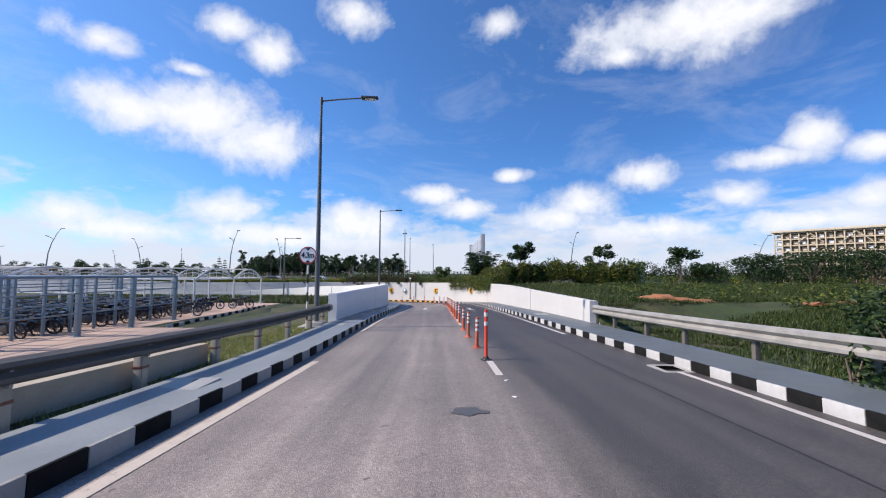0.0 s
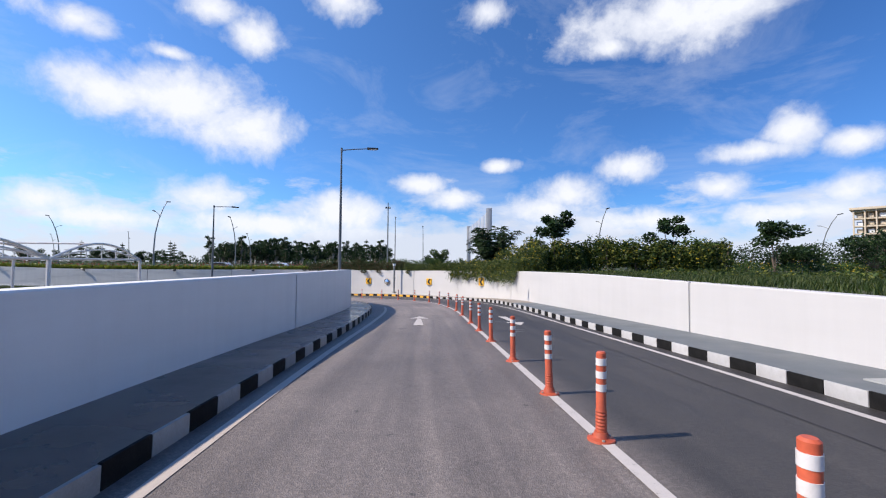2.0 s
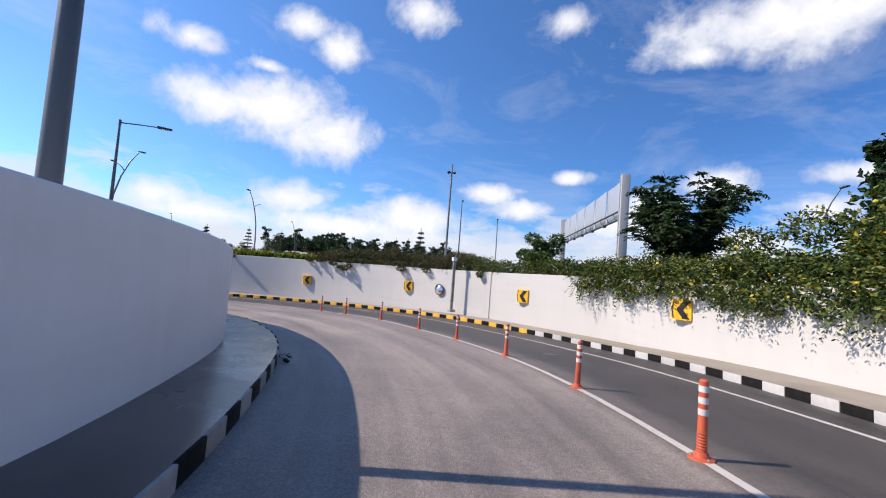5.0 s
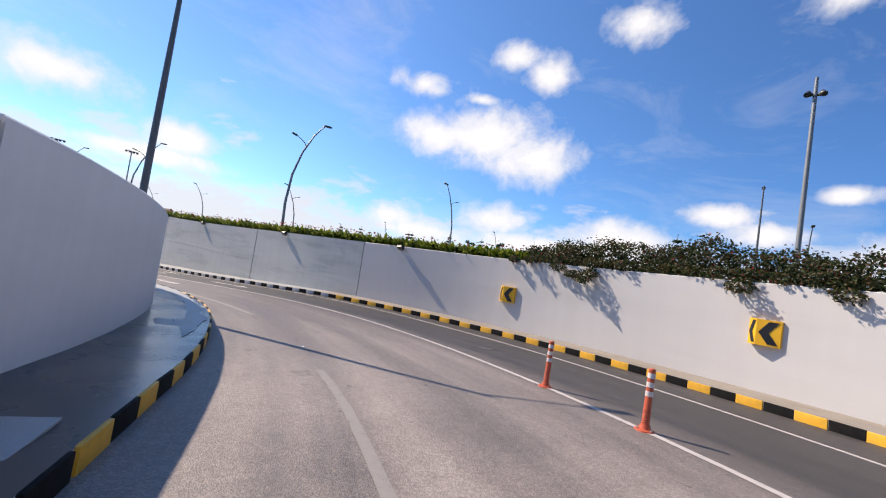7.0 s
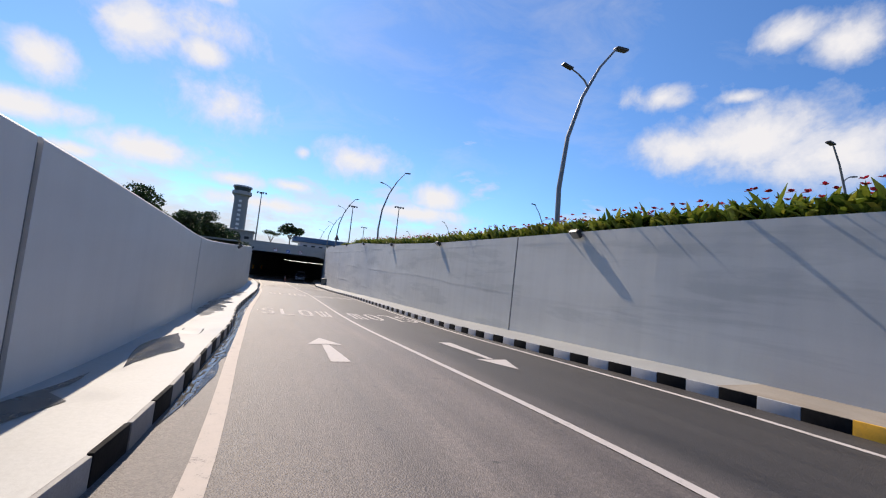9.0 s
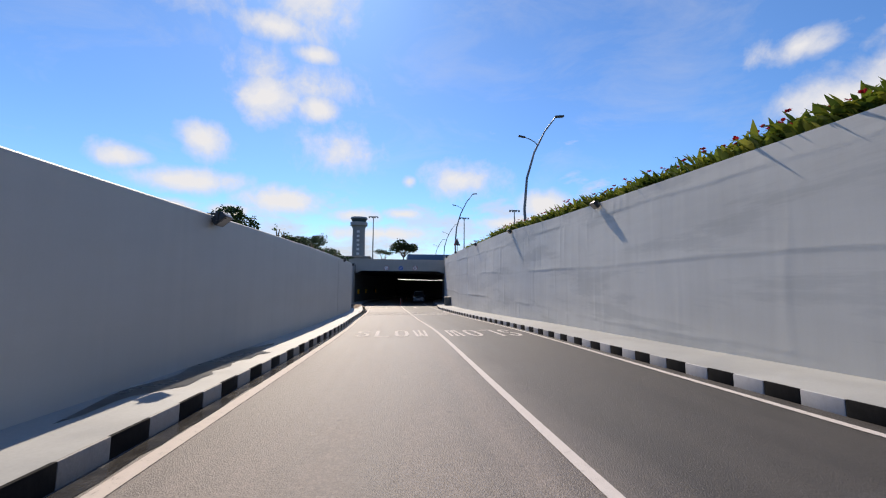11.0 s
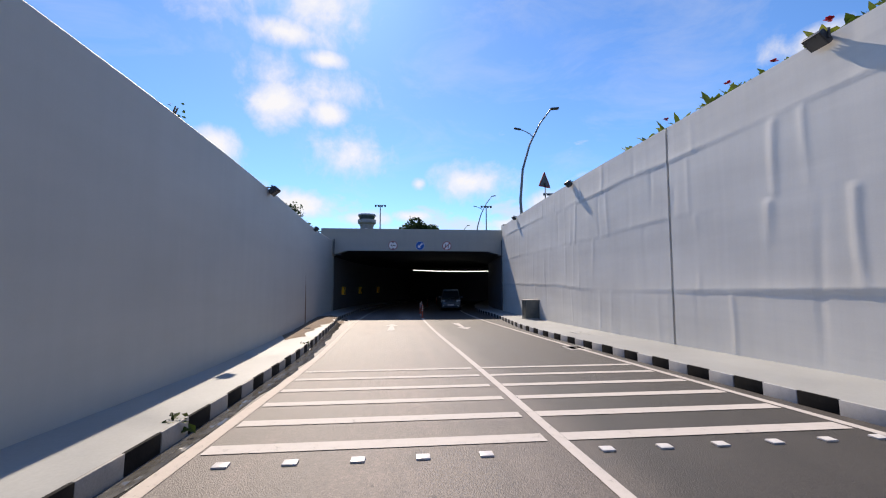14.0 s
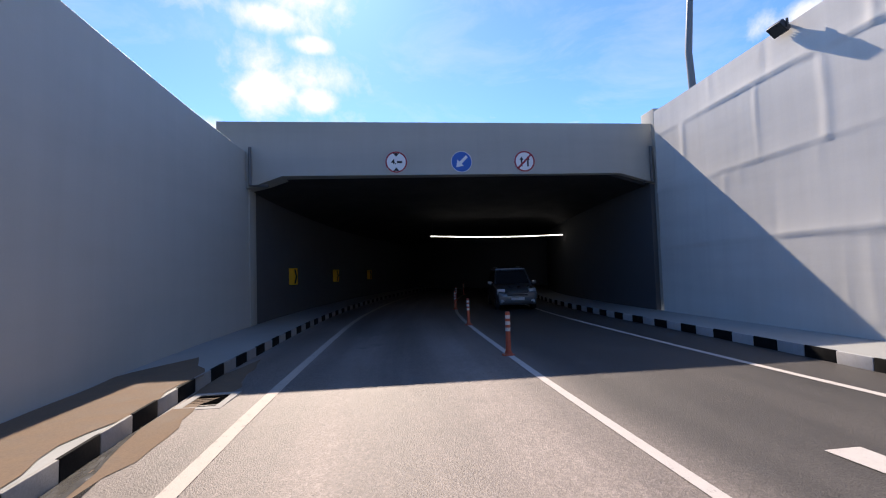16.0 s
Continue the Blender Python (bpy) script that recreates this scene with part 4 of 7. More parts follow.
# ---- markings ----
def flat_marking(name, outlines, label, mat=WHITE_LINE, group=""):
    """Painted shapes given as outlines of (station, offset), laid on the asphalt."""
    bm = bmesh.new()
    for o in outlines:
        f = bm.faces.new([bm.verts.new(on_road(s, k, 0.007)) for s, k in o])
        f.normal_update()
        if f.normal.z < 0:
            f.normal_flip()
    bmesh.ops.triangulate(bm, faces=bm.faces)
    ob = structure(name, bm, mat, label, "road marking", smooth=False)
    if group:
        ob["group"] = group
    return ob


def arrow(s_tail, s_tip, off):
    k = 1 if s_tip > s_tail else -1
    neck = s_tip - k * 0.95
    flat_marking("lane_arrow", [[(s_tail, off - 0.155), (neck, off - 0.065), (neck, off + 0.065), (s_tail, off + 0.155)],
                                [(neck + 0.0, off - 0.33), (s_tip, off), (neck, off + 0.33), (neck + k * 0.06, off)]],
                 "worn white lane arrow painted on asphalt", group="lane arrows")


for a, b, o in ((38.2, 41.33, -1.65), (41.4, 38.25, 1.48), (86.2, 88.85, -1.62), (88.95, 85.8, 1.32), (138.4, 141.65, -1.63), (141.9, 138.55, 1.40)):
    arrow(a, b, o)
for k, s in enumerate((126.0, 126.79, 127.6, 128.4, 129.22, 129.95)):
    w = 0.22 - 0.015 * k
    flat_marking("rumble_strip", [[(s - w / 2, left_line(s) + 0.1), (s - w / 2, -0.1), (s + w / 2, -0.1), (s + w / 2, left_line(s) + 0.1)],
                                  [(s - w / 2, 0.1), (s - w / 2, right_line(s) - 0.1), (s + w / 2, right_line(s) - 0.1), (s + w / 2, 0.1)]],
                 "thick white rumble strip across both lanes", group="rumble strips")


def letter_outlines(ch):
    """Stencil letters in a unit box (x across, y up), as outlines."""
    def arc(cx, cy, rx, ry, a0, a1, n=10):
        return [(cx + rx * math.cos(radians(a0 + (a1 - a0) * i / n)), cy + ry * math.sin(radians(a0 + (a1 - a0) * i / n))) for i in range(n + 1)]

    def band(cx, cy, rx, ry, tx, ty, a0, a1):
        return arc(cx, cy, rx, ry, a0, a1) + arc(cx, cy, rx - tx, ry - ty, a1, a0)
    if ch == "S":
        return [band(0.5, 0.74, 0.5, 0.26, 0.24, 0.09, 20, 180), band(0.5, 0.74, 0.5, 0.26, 0.24, 0.09, 184, 262), band(0.5, 0.26, 0.5, 0.26, 0.24, 0.09, -80, 82), band(0.5, 0.26, 0.5, 0.26, 0.24, 0.09, 200, 276)]
    if ch == "L":
        return [[(0.0, 0.10), (0.25, 0.10), (0.25, 1.0), (0.0, 1.0)], [(0.0, 0.0), (1.0, 0.0), (1.0, 0.085), (0.0, 0.085)]]
    if ch == "O":
        return [arc(0.5, 0.72, 0.5, 0.28, 84, 176, 8) + [(0.0, 0.51), (0.25, 0.51)] + arc(0.5, 0.72, 0.25, 0.20, 176, 84, 8),
                arc(0.5, 0.72, 0.5, 0.28, 78, 4, 8) + [(1.0, 0.51), (0.75, 0.51)] + arc(0.5, 0.72, 0.25, 0.20, 4, 78, 8),
                arc(0.5, 0.28, 0.5, 0.28, 276, 184, 8)[::-1] + [] + arc(0.5, 0.28, 0.25, 0.20, 276, 184, 8) + [(0.25, 0.49), (0.0, 0.49)],
                ] + [[(0.75, 0.28), (1.0, 0.28), (1.0, 0.49), (0.75, 0.49)], arc(0.5, 0.28, 0.5, 0.28, 284, 356, 8) + arc(0.5, 0.28, 0.25, 0.20, 356, 284, 8)]
    if ch == "W":
        return [[(0.10, 0.0), (0.30, 0.0), (0.22, 0.485), (0.045, 0.485)], [(0.045, 0.515), (0.22, 0.515), (0.18, 1.0), (0.0, 1.0)],
                [(0.33, 0.0), (0.42, 0.0), (0.56, 0.62), (0.44, 0.62)], [(0.58, 0.0), (0.67, 0.0), (0.56, 0.62), (0.47, 0.40)],
                [(0.70, 0.0), (0.90, 0.0), (0.955, 0.485), (0.78, 0.485)], [(0.78, 0.515), (0.955, 0.515), (1.0, 1.0), (0.82, 1.0)], [(0.42, 0.66), (0.58, 0.66), (0.60, 1.0), (0.40, 1.0)]]
    return []


def road_word(word, s0, s1, off0, off1, flip):
    n = len(word)
    w = (off1 - off0) / (n + (n - 1) * 0.38)
    for i, ch in enumerate(word):
        o0 = off0 + i * w * 1.38
        outs = []
        for o in letter_outlines(ch):
            if len(o) < 3:
                continue
            if flip:
                outs.append([(s1 - y * (s1 - s0), (off1 + off0) - (o0 + x * w)) for x, y in o])
            else:
                outs.append([(s0 + y * (s1 - s0), o0 + x * w) for x, y in o])
        flat_marking("road_letter", outs, "tall white stencilled letter " + ch + " on asphalt", group="road lettering")


road_word("SLOW", 94.5, 96.95, -2.80, -0.42, False)
road_word("SLOW", 94.5, 96.95, 0.33, 2.80, True)
road_word("SLOW", 109.2, 111.6, -2.75, -0.35, False)
road_word("SLOW", 109.2, 111.6, 0.33, 2.80, True)

# road studs before the strips
for k in range(12):
    o = -2.9 + k * 0.54
    if abs(o) < 0.2:
        continue
    bm = bmesh.new()
    box(bm, -0.05, -0.06, 0, 0.05, 0.06, 0.02, 0.008)
    p = on_road(125.62, o, 0.0)
    stud = part("road_stud", bm, BAND, at=pose(p.x, p.y, p.z, 0, 0, heading(125.6)))
    tagged(stud, "small white raised road stud on asphalt", "road stud", "road studs")


# traces of wear: an old line in the bend, oil and tyre marks
stripe("old_line", 61.5, 70.0, lambda s: -3.47, 0.11, WORN_LINE, "worn-away old white line in the bend", up=0.004)
for s, o, l, w in ((15.54, -0.62, 0.45, 0.16), (37.07, 1.05, 0.5, 0.12), (36.6, 0.99, 0.4, 0.12), (39.3, 1.0, 0.35, 0.1), (56.5, 1.6, 0.5, 0.14), (72.4, 1.4, 0.5, 0.15)):
    n = 12
    flat_marking("oil_spot", [[(s + w * math.cos(2 * math.pi * k / n) * (1 + 0.3 * math.sin(k * 2.3)), o + l / 2 * math.sin(2 * math.pi * k / n) * (1 + 0.25 * math.cos(k * 1.7))) for k in range(n)]], "dark oil spot on asphalt", OIL, "oil spots")
for s, o in ((17.21, 0.10), (16.19, 0.05), (61.9, -2.22), (71.9, -3.3), (12.8, -0.3), (95.8, -2.9)):
    bm = bmesh.new()
    box(bm, -0.035, -0.02, 0, 0.035, 0.02, 0.012, 0.005)
    p = on_road(s, o, 0.002)
    tagged(part("litter_scrap", bm, BAND, at=pose(p.x, p.y, p.z, 0, 0, s * 97 % 360)), "small pale scrap of litter on the asphalt", "litter", "litter scraps")


# ---- things along the road ----
def grate(s, off, w, l, label="rusty iron drain grate in a concrete frame"):
    p = on_road(s, off)
    d = thing("drain_grate", label, "drain", pose(p.x, p.y, p.z, 0, 0, heading(s)), "drain grates")
    bm = bmesh.new()
    for a in ((-l / 2 - 0.09, -w / 2 - 0.09, l / 2 + 0.09, -w / 2), (-l / 2 - 0.09, w / 2, l / 2 + 0.09, w / 2 + 0.09), (-l / 2 - 0.09, -w / 2, -l / 2, w / 2), (l / 2, -w / 2, l / 2 + 0.09, w / 2)):
        box(bm, a[0], a[1], -0.05, a[2], a[3], 0.012)
    part("frame", bm, FRAME_GREY, d, "grey concrete frame")
    # no hole is cut: black plate and bars paint the darkness below
    bm = bmesh.new()
    box(bm, -l / 2, -w / 2, -0.01, l / 2, w / 2, 0.003)
    part("pit", bm, PIT, d, "flat black plate for the pit's darkness")
    n = 7
    for i in range(n):
        bm = bmesh.new()
        x = -l / 2 + (i + 0.5) * l / n
        box(bm, x - 0.009, -w / 2, 0.003, x + 0.009, w / 2, 0.008)
        part("bar", bm, PIT, d)
    return d


for s, o in ((18.2, 3.28), (46.2, 3.15), (64.84, -4.97), (81.35, -3.36), (144.4, -4.15), (132.5, 3.15)):
    grate(s, o, 0.36, 0.46)
# access covers in the footpath
for s, o in ((16.0, -4.3), (24.6, -4.3), (66.3, -5.8), (73.0, -5.2), (122.6, -4.05), (87.5, -3.95), (30.0, 4.1), (97.0, 4.0), (117.0, 4.2), (134.5, 4.4)):
    p = on_road(s, o, 0.172)
    c = thing("access_cover", "thin concrete access cover in the footpath", "cover", pose(p.x, p.y, p.z, 0, 0, heading(s)), "access covers")
    bm = bmesh.new()
    box(bm, -0.45, -0.28, -0.02, 0.45, 0.28, 0.006, 0.004)
    part("lid", bm, PAVING, c)
    for sx in (-0.3, 0.3):
        bm = bmesh.new()
        box(bm, sx - 0.06, -0.012, 0.006, sx + 0.06, 0.012, 0.012)
        part("lifting_slot", bm, DARK, c, "dark lifting slot")


def bollard(height, tall=False):
    """A flexible delineator post: flange, ribbed stem, reflective bands and cap."""
    b = thing("bollard", "orange plastic delineator post with white reflective bands", "bollard", group="bollards along the divider")
    if tall:
        tagged(b, "tall slim red delineator post on a black rubber foot", "bollard")
    col, foot = (RED_POST, BLACK_RUBBER) if tall else (ORANGE, ORANGE)
    r = 0.036 if tall else 0.043
    bm = bmesh.new()
    tube(bm, [(0, 0, 0.0), (0, 0, 0.018), (0, 0, 0.03), (0, 0, 0.075)], [0.118, 0.112, 0.07, r + 0.012], 16)
    part("foot", bm, foot, b)
    for a in range(3):
        bm = bmesh.new()
        tube(bm, [(0.09 * math.cos(a * 2.1), 0.09 * math.sin(a * 2.1), 0.016), (0.09 * math.cos(a * 2.1), 0.09 * math.sin(a * 2.1), 0.034)], 0.012, 6)
        part("bolt", bm, STEEL, b, "steel bolt")
    bm = bmesh.new()
    zs = [0.06] + [0.08 + 0.014 * i for i in range(14)] if not tall else [0.06, 0.2]
    tube(bm, [(0, 0, z) for z in zs] + [(0, 0, height - 0.012), (0, 0, height)], [r + (0.005 if (i % 2 and not tall) else 0.0) for i in range(len(zs))] + [r - 0.002, r - 0.014], 16)
    part("stem", bm, col, b)
    bands = ((0.86, 0.94), (0.68, 0.76)) if tall else ((0.845, 0.925), (0.70, 0.78), (0.555, 0.635))
    for lo, hi in bands:
        bm = bmesh.new()
        tube(bm, [(0, 0, lo * height), (0, 0, hi * height)], r + 0.0015, 16, caps=True)
        part("reflective_band", bm, BAND, b, "white reflective band")
    return b


first = bollard(1.03, True)
p = on_road(19.1, 0.0)
first.matrix_basis = pose(p.x, p.y, p.z)
one = bollard(0.75)
rnd = random.Random(2)
stations = (20.8, 22.9, 24.75, 27.3, 29.2, 30.6, 32.55, 34.8, 36.77, 38.83, 41.9, 44.4, 47.2, 50.1, 52.9, 55.96, 58.85, 61.5, 64.55, 67.2, 69.1, 146.2, 150.7, 156.0, 161.3, 167)
for k, s in enumerate(stations):
    p = on_road(s, 0.01 if s > 26 else 0.0)
    m = pose(p.x, p.y, p.z, rnd.uniform(-1.2, 1.2), rnd.uniform(-1.2, 1.2), rnd.uniform(0, 360))
    if k == 0:
        one.matrix_basis = m
    else:
        copy_thing(one, m)


def guard_rail(name, edge, side, s0, s1, posts, level, tall):
    """A W-beam rail on short steel channel posts."""
    g = thing(name, "dull galvanised W-beam guard rail on short steel posts", "guard rail")
    prof = [(x, y * tall) for x, y in ((0.0, -0.155), (0.02, -0.14), (0.075, -0.115), (0.08, -0.06), (0.03, -0.03), (0.0, 0.0), (0.03, 0.03), (0.08, 0.06), (0.075, 0.115), (0.02, 0.14), (0.0, 0.155))]

    def sec(s):
        o, z = edge(s), level
        return [on_road(s, o - side * x, z + y) for x, y in prof] + [on_road(s, o - side * (x - 0.008), z + y) for x, y in reversed(prof)]
    cuts = list(np.arange(s0, s1 - 1, 3.9)) + [s1]
    for a, b in zip(cuts, cuts[1:]):
        # left beams turn from the sun, so they get the shade-coloured steel
        part("beam", sweep(a, min(b + 0.06, s1), sec, 0.8), RAIL_SHADED if side < 0 else STEEL, g)
    bm = bmesh.new()
    p = on_road(s1, edge(s1), level)
    tube(bm, [p + Vector((0, -0.06, 0)), p + Vector((0, 0.10, 0))], [0.15, 0.15], 14)
    part("end_cap", bm, STEEL, g, "rounded end piece")
    for s in posts:
        p = on_road(s, edge(s) + side * 0.10)
        bm = bmesh.new()
        hw = 0.075 if side < 0 else 0.05
        box(bm, -hw, -0.05, -1.2, hw, 0.05, 0.66, 0.006)
        box(bm, -hw + 0.02, -0.062, -1.0, hw - 0.02, -0.045, 0.5)
        # right posts carry their shade in the same dark colour
        part("post", bm, PARAPET if side < 0 else RAIL_SHADED, g, at=pose(p.x, p.y, p.z, 0, 0, heading(s)))
        bm = bmesh.new()
        box(bm, -0.02, -0.11, 0.5, 0.02, 0.0, 0.7)
        part("spacer", bm, STEEL, g, at=pose(p.x, p.y, p.z, 0, 0, heading(s) + (180 if side > 0 else 0)))
        if side > 0:
            continue
        bm = bmesh.new()
        box(bm, -0.078, -0.066, 0.34, 0.078, 0.066, 0.375, 0.002)
        part("reflector", bm, material("faded_reflector", (0.16, 0.05, 0.03), 0.5, var=0.2), g, "small yellow-brown reflector", at=pose(p.x, p.y, p.z, 0, 0, heading(s)))
    return g


# low parapet behind the near end of the rail
structure("low_parapet", sweep(-8, 18.4, lambda s: [on_road(s, -5.26, -1.2), on_road(s, -5.26, 0.42), on_road(s, -5.50, 0.42), on_road(s, -5.50, -1.2)], 1.0), PARAPET, "low pale concrete parapet behind the guard rail", "wall", smooth=False)
# tar-filled seam in the outbound lane
structure("tar_seam", sweep(0, 47, lambda s: [on_road(s, 2.2 + 0.10 * noise.noise((s * 0.25, 0, 0)), 0.004), on_road(s, 2.225 + 0.10 * noise.noise((s * 0.25, 0, 0)), 0.004)], 0.5, closed=False, uv=(0, 1)), BLACK_RUBBER, "thin dark tar seam along the lane", "road seam")
guard_rail("guard_rail", lambda s: -4.98, -1, -6.0, 26.3, (6.3, 8.35, 10.4, 12.45, 14.5, 16.35, 18.3, 20.25, 22.3, 24.35, 25.9), 0.655, 0.84)
guard_rail("guard_rail", lambda s: 4.92, 1, -6.0, 26.6, (8.0, 10.05, 12.1, 14.2, 16.27, 18.36, 20.46, 22.2, 24.3, 25.8), 0.66, 1.02)


def text_mesh(body, size, depth=0.004):
    cu = bpy.data.curves.new("text", "FONT")
    cu.offset = 0.006
    cu.body, cu.size, cu.extrude, cu.align_x, cu.align_y = body, size, depth / 2, "CENTER", "CENTER"
    ob = bpy.data.objects.new("text", cu)
    scene.collection.objects.link(ob)
    me = bpy.data.meshes.new_from_object(ob.evaluated_get(bpy.context.evaluated_depsgraph_get()))
    bpy.data.objects.remove(ob)
    return me


def height_sign(r, words):
    """Parts of a round height-limit sign, facing -y, centred on the origin."""
    out = []
    out.append(("back_plate", disc(bmesh.new(), r, 0.0, 0.012), SIGN_BACK, "bare metal back"))
    out.append(("face", disc(bmesh.new(), r * 0.99, -0.004, 0.0), SIGN_WHITE, "white face"))
    out.append(("rim", disc(bmesh.new(), r * 0.995, -0.008, -0.004, r0=r * 0.87), SIGN_RED, "red rim"))
    for k in (1, -1):
        out.append(("arrowhead", prism(bmesh.new(), [(-r * 0.3, k * r * 0.84), (r * 0.3, k * r * 0.84), (0, k * r * 0.5)], -0.008, -0.004), SIGN_BLACK, "black arrowhead"))
    return out


def put_parts(parts, parent, m):
    for nm, bm, mat, lb in parts:
        part(nm, bm, mat, parent, lb, at=m, smooth=False)


sp = thing("height_limit_sign", "round red-rimmed height limit sign reading 4.3m on a striped pole", "traffic sign", pose(0.62, 10.1, 0.0, 0, 0, 2))
m0 = pose(0, -0.04, 2.47)
put_parts(height_sign(0.29, ""), sp, m0)
me = text_mesh("4.3m", 0.20)
me.materials.append(SIGN_BLACK)
part("lettering", me, None, sp, "black digits", at=m0 @ pose(0, -0.008, 0, 90) @ Matrix.Diagonal((1.05, 1.25, 1, 1)), smooth=False)
z = -0.55
k = 0
while z < 2.2:
    bm = bmesh.new()
    tube(bm, [(0, 0, z), (0, 0, min(z + 0.30, 2.5))], 0.034, 12)
    part("pole_band", bm, SIGN_BLACK if k % 2 else BAND, sp)
    z += 0.30
    k += 1


def street_lamp(height, arm, yaw, at, label, base=0.0):
    """A tapered column with one straight bracket and a flat luminaire."""
    l = thing("street_lamp", label, "street lamp", at, "single-arm street lamps")
    bm = bmesh.new()
    tube(bm, [(0, 0, base), (0, 0, base + 0.02), (0, 0, height * 0.55), (0, 0, height)], [0.095, 0.092, 0.07, 0.045], 12)
    part("column", bm, POLE, l)
    bm = bmesh.new()
    tube(bm, [(0, 0, height - 0.12), (0, 0, height + 0.14)], 0.055, 10)
    part("collar", bm, POLE, l)
    c, s = math.cos(radians(yaw)), math.sin(radians(yaw))
    bm = bmesh.new()
    tube(bm, [(0, 0, height), (c * arm * 0.5, s * arm * 0.5, height + 0.08), (c * arm, s * arm, height + 0.13)], [0.032, 0.028, 0.026], 8)
    part("bracket", bm, POLE, l)
    bm = bmesh.new()
    box(bm, -0.1, -0.12, -0.06, 0.52, 0.12, 0.05, 0.045)
    for v in bm.verts:
        if v.co.x > 0.3:
            v.co.y *= 0.75
            v.co.z *= 0.8
    head = part("luminaire", bm, DARK, l, "flat dark luminaire", at=pose(c * arm, s * arm, height + 0.14, 0, 0, yaw))
    bm = bmesh.new()
    box(bm, 0.05, -0.085, -0.068, 0.42, 0.085, -0.058)
    part("lens", bm, SIGN_WHITE, head)
    if base == 0.0:
        bm = bmesh.new()
        box(bm, -0.28, -0.28, -0.5, 0.28, 0.28, -0.02, 0.02)
        box(bm, -0.5, -0.5, -0.6, 0.5, 0.5, -0.14, 0.02)
        part("plinth", bm, CONCRETE, l, "stepped concrete plinth")
    return l


street_lamp(7.95, 1.55, 2, pose(0.6, 11.14, 0.2), "grey single-arm street lamp on a concrete plinth")
street_lamp(7.6, 1.5, 4, pose(-1.24, 34.36, 0.0), "grey single-arm street lamp behind the wall", base=-0.9)
street_lamp(6.2, 1.5, 40, pose(-15.6, 48.0, 0.0), "grey single-arm street lamp inside the bend", base=-1.0)
street_lamp(8.6, 0.5, 90, pose(-3.16, 81.22, 0.5), "slim far street lamp beyond the hedge", base=0.0)


def curved_lamp(at, flip=1, label="slender curved street lamp with two arms over the hedge"):
    """A leaning curved column with a main and a smaller second arm; leans to +y."""
    l = thing("curved_lamp", label, "street lamp", at, "curved street lamps")
    bm = bmesh.new()
    pts = [(0.0, 0.0, 0.0), (0.0, -0.12, 2.2), (0.0, 0.05, 4.2), (0.0, 0.55, 5.9), (0.0, 1.25, 7.3), (0.0, 2.0, 8.3)]
    tube(bm, [(x, y * flip, z) for x, y, z in pts], [0.10, 0.09, 0.078, 0.065, 0.052, 0.04], 10)
    part("column", bm, POLE_PALE, l)
    bm = bmesh.new()
    tube(bm, [(x, y * flip, z) for x, y, z in ((0, 0.80, 6.35), (0, 0.58, 6.58), (0, 0.24, 6.76), (0, -0.10, 6.86))], [0.04, 0.034, 0.03, 0.026], 8)
    part("side_arm", bm, POLE_PALE, l)
    for y, z, rx, nm in ((2.25, 8.34, 6, "main_luminaire"), (-0.27, 6.89, -10, "small_luminaire")):
        bm = bmesh.new()
        box(bm, -0.14, -0.30, -0.05, 0.14, 0.30, 0.06, 0.05)
        part(nm, bm, DARK, l, "flat dark luminaire", at=pose(0, y * flip, z, rx * flip, 0, 0) @ Matrix.Scale(1.0 if z > 8 else 0.75, 4))
    return l


cl = curved_lamp(pose(-29.3, 60.6, 0.4))
for x, y, rz, sc in ((-58.5, 60.5, 0, 1.02), (-87.6, 60.1, 0, 1.12), (-118, 62, 0, 1.1), (-150, 63, 0, 1.1)):
    copy_thing(cl, pose(x, y, 0.5, 0, 0, rz) @ Matrix.Scale(sc, 4))
fl = curved_lamp(pose(-30.0, 81.4, 0.4), -1, "slender curved street lamp on the far road")
for x, y, rz in ((-60, 82, 0), (25.7, 67, 10), (59.2, 70.2, 15), (-90, 82, 0), (-120, 84, 0), (1, 96, 0), (-75, 118, 30), (-105, 130, 20), (90, 90, 30), (-45, 120, 0)):
    copy_thing(fl, pose(x, y, 0.4, 0, 0, rz))

# tall flood mast
mast = thing("flood_mast", "tall pale tapered mast with two round floodlights", "mast", pose(-2.33, 64.37, 0.4))
bm = bmesh.new()
tube(bm, [(0, 0, 0), (0, 0, 4), (0, 0, 8.2), (0, 0, 8.75)], [0.095, 0.085, 0.065, 0.055], 12)
part("column", bm, POLE_PALE, mast)
for x in (-0.22, 0.22):
    bm = bmesh.new()
    tube(bm, [(x * 0.2, 0, 8.05), (x, -0.05, 8.1), (x * 1.2, -0.14, 8.02)], [0.03, 0.13, 0.10], 10)
    part("floodlight", bm, DARK, mast, "dark round floodlight")

# post with a small cap beside the bend
PIPE = material("pale_zinc_pipe", (0.30, 0.31, 0.31), 0.45, 0.3, var=0.15, scale=5, bump=0.05)
sp2 = thing("camera_post", "grey double-pipe post on a concrete block with a pale top box", "post", pose(-0.36, 54.2, -1.66, 0, 0, 40))
for x, r, top in ((-0.045, 0.055, 2.95), (0.055, 0.04, 2.80)):
    bm = bmesh.new()
    tube(bm, [(x, 0, 0.1), (x, 0, top)], r, 12)
    part("pipe", bm, PIPE, sp2)
for z in (0.6, 1.5, 2.4):
    bm = bmesh.new()
    box(bm, -0.11, -0.06, z, 0.105, 0.06, z + 0.03, 0.004)
    part("clamp", bm, POLE, sp2)
bm = bmesh.new()
box(bm, -0.17, -0.16, 0, 0.17, 0.16, 0.14, 0.02)
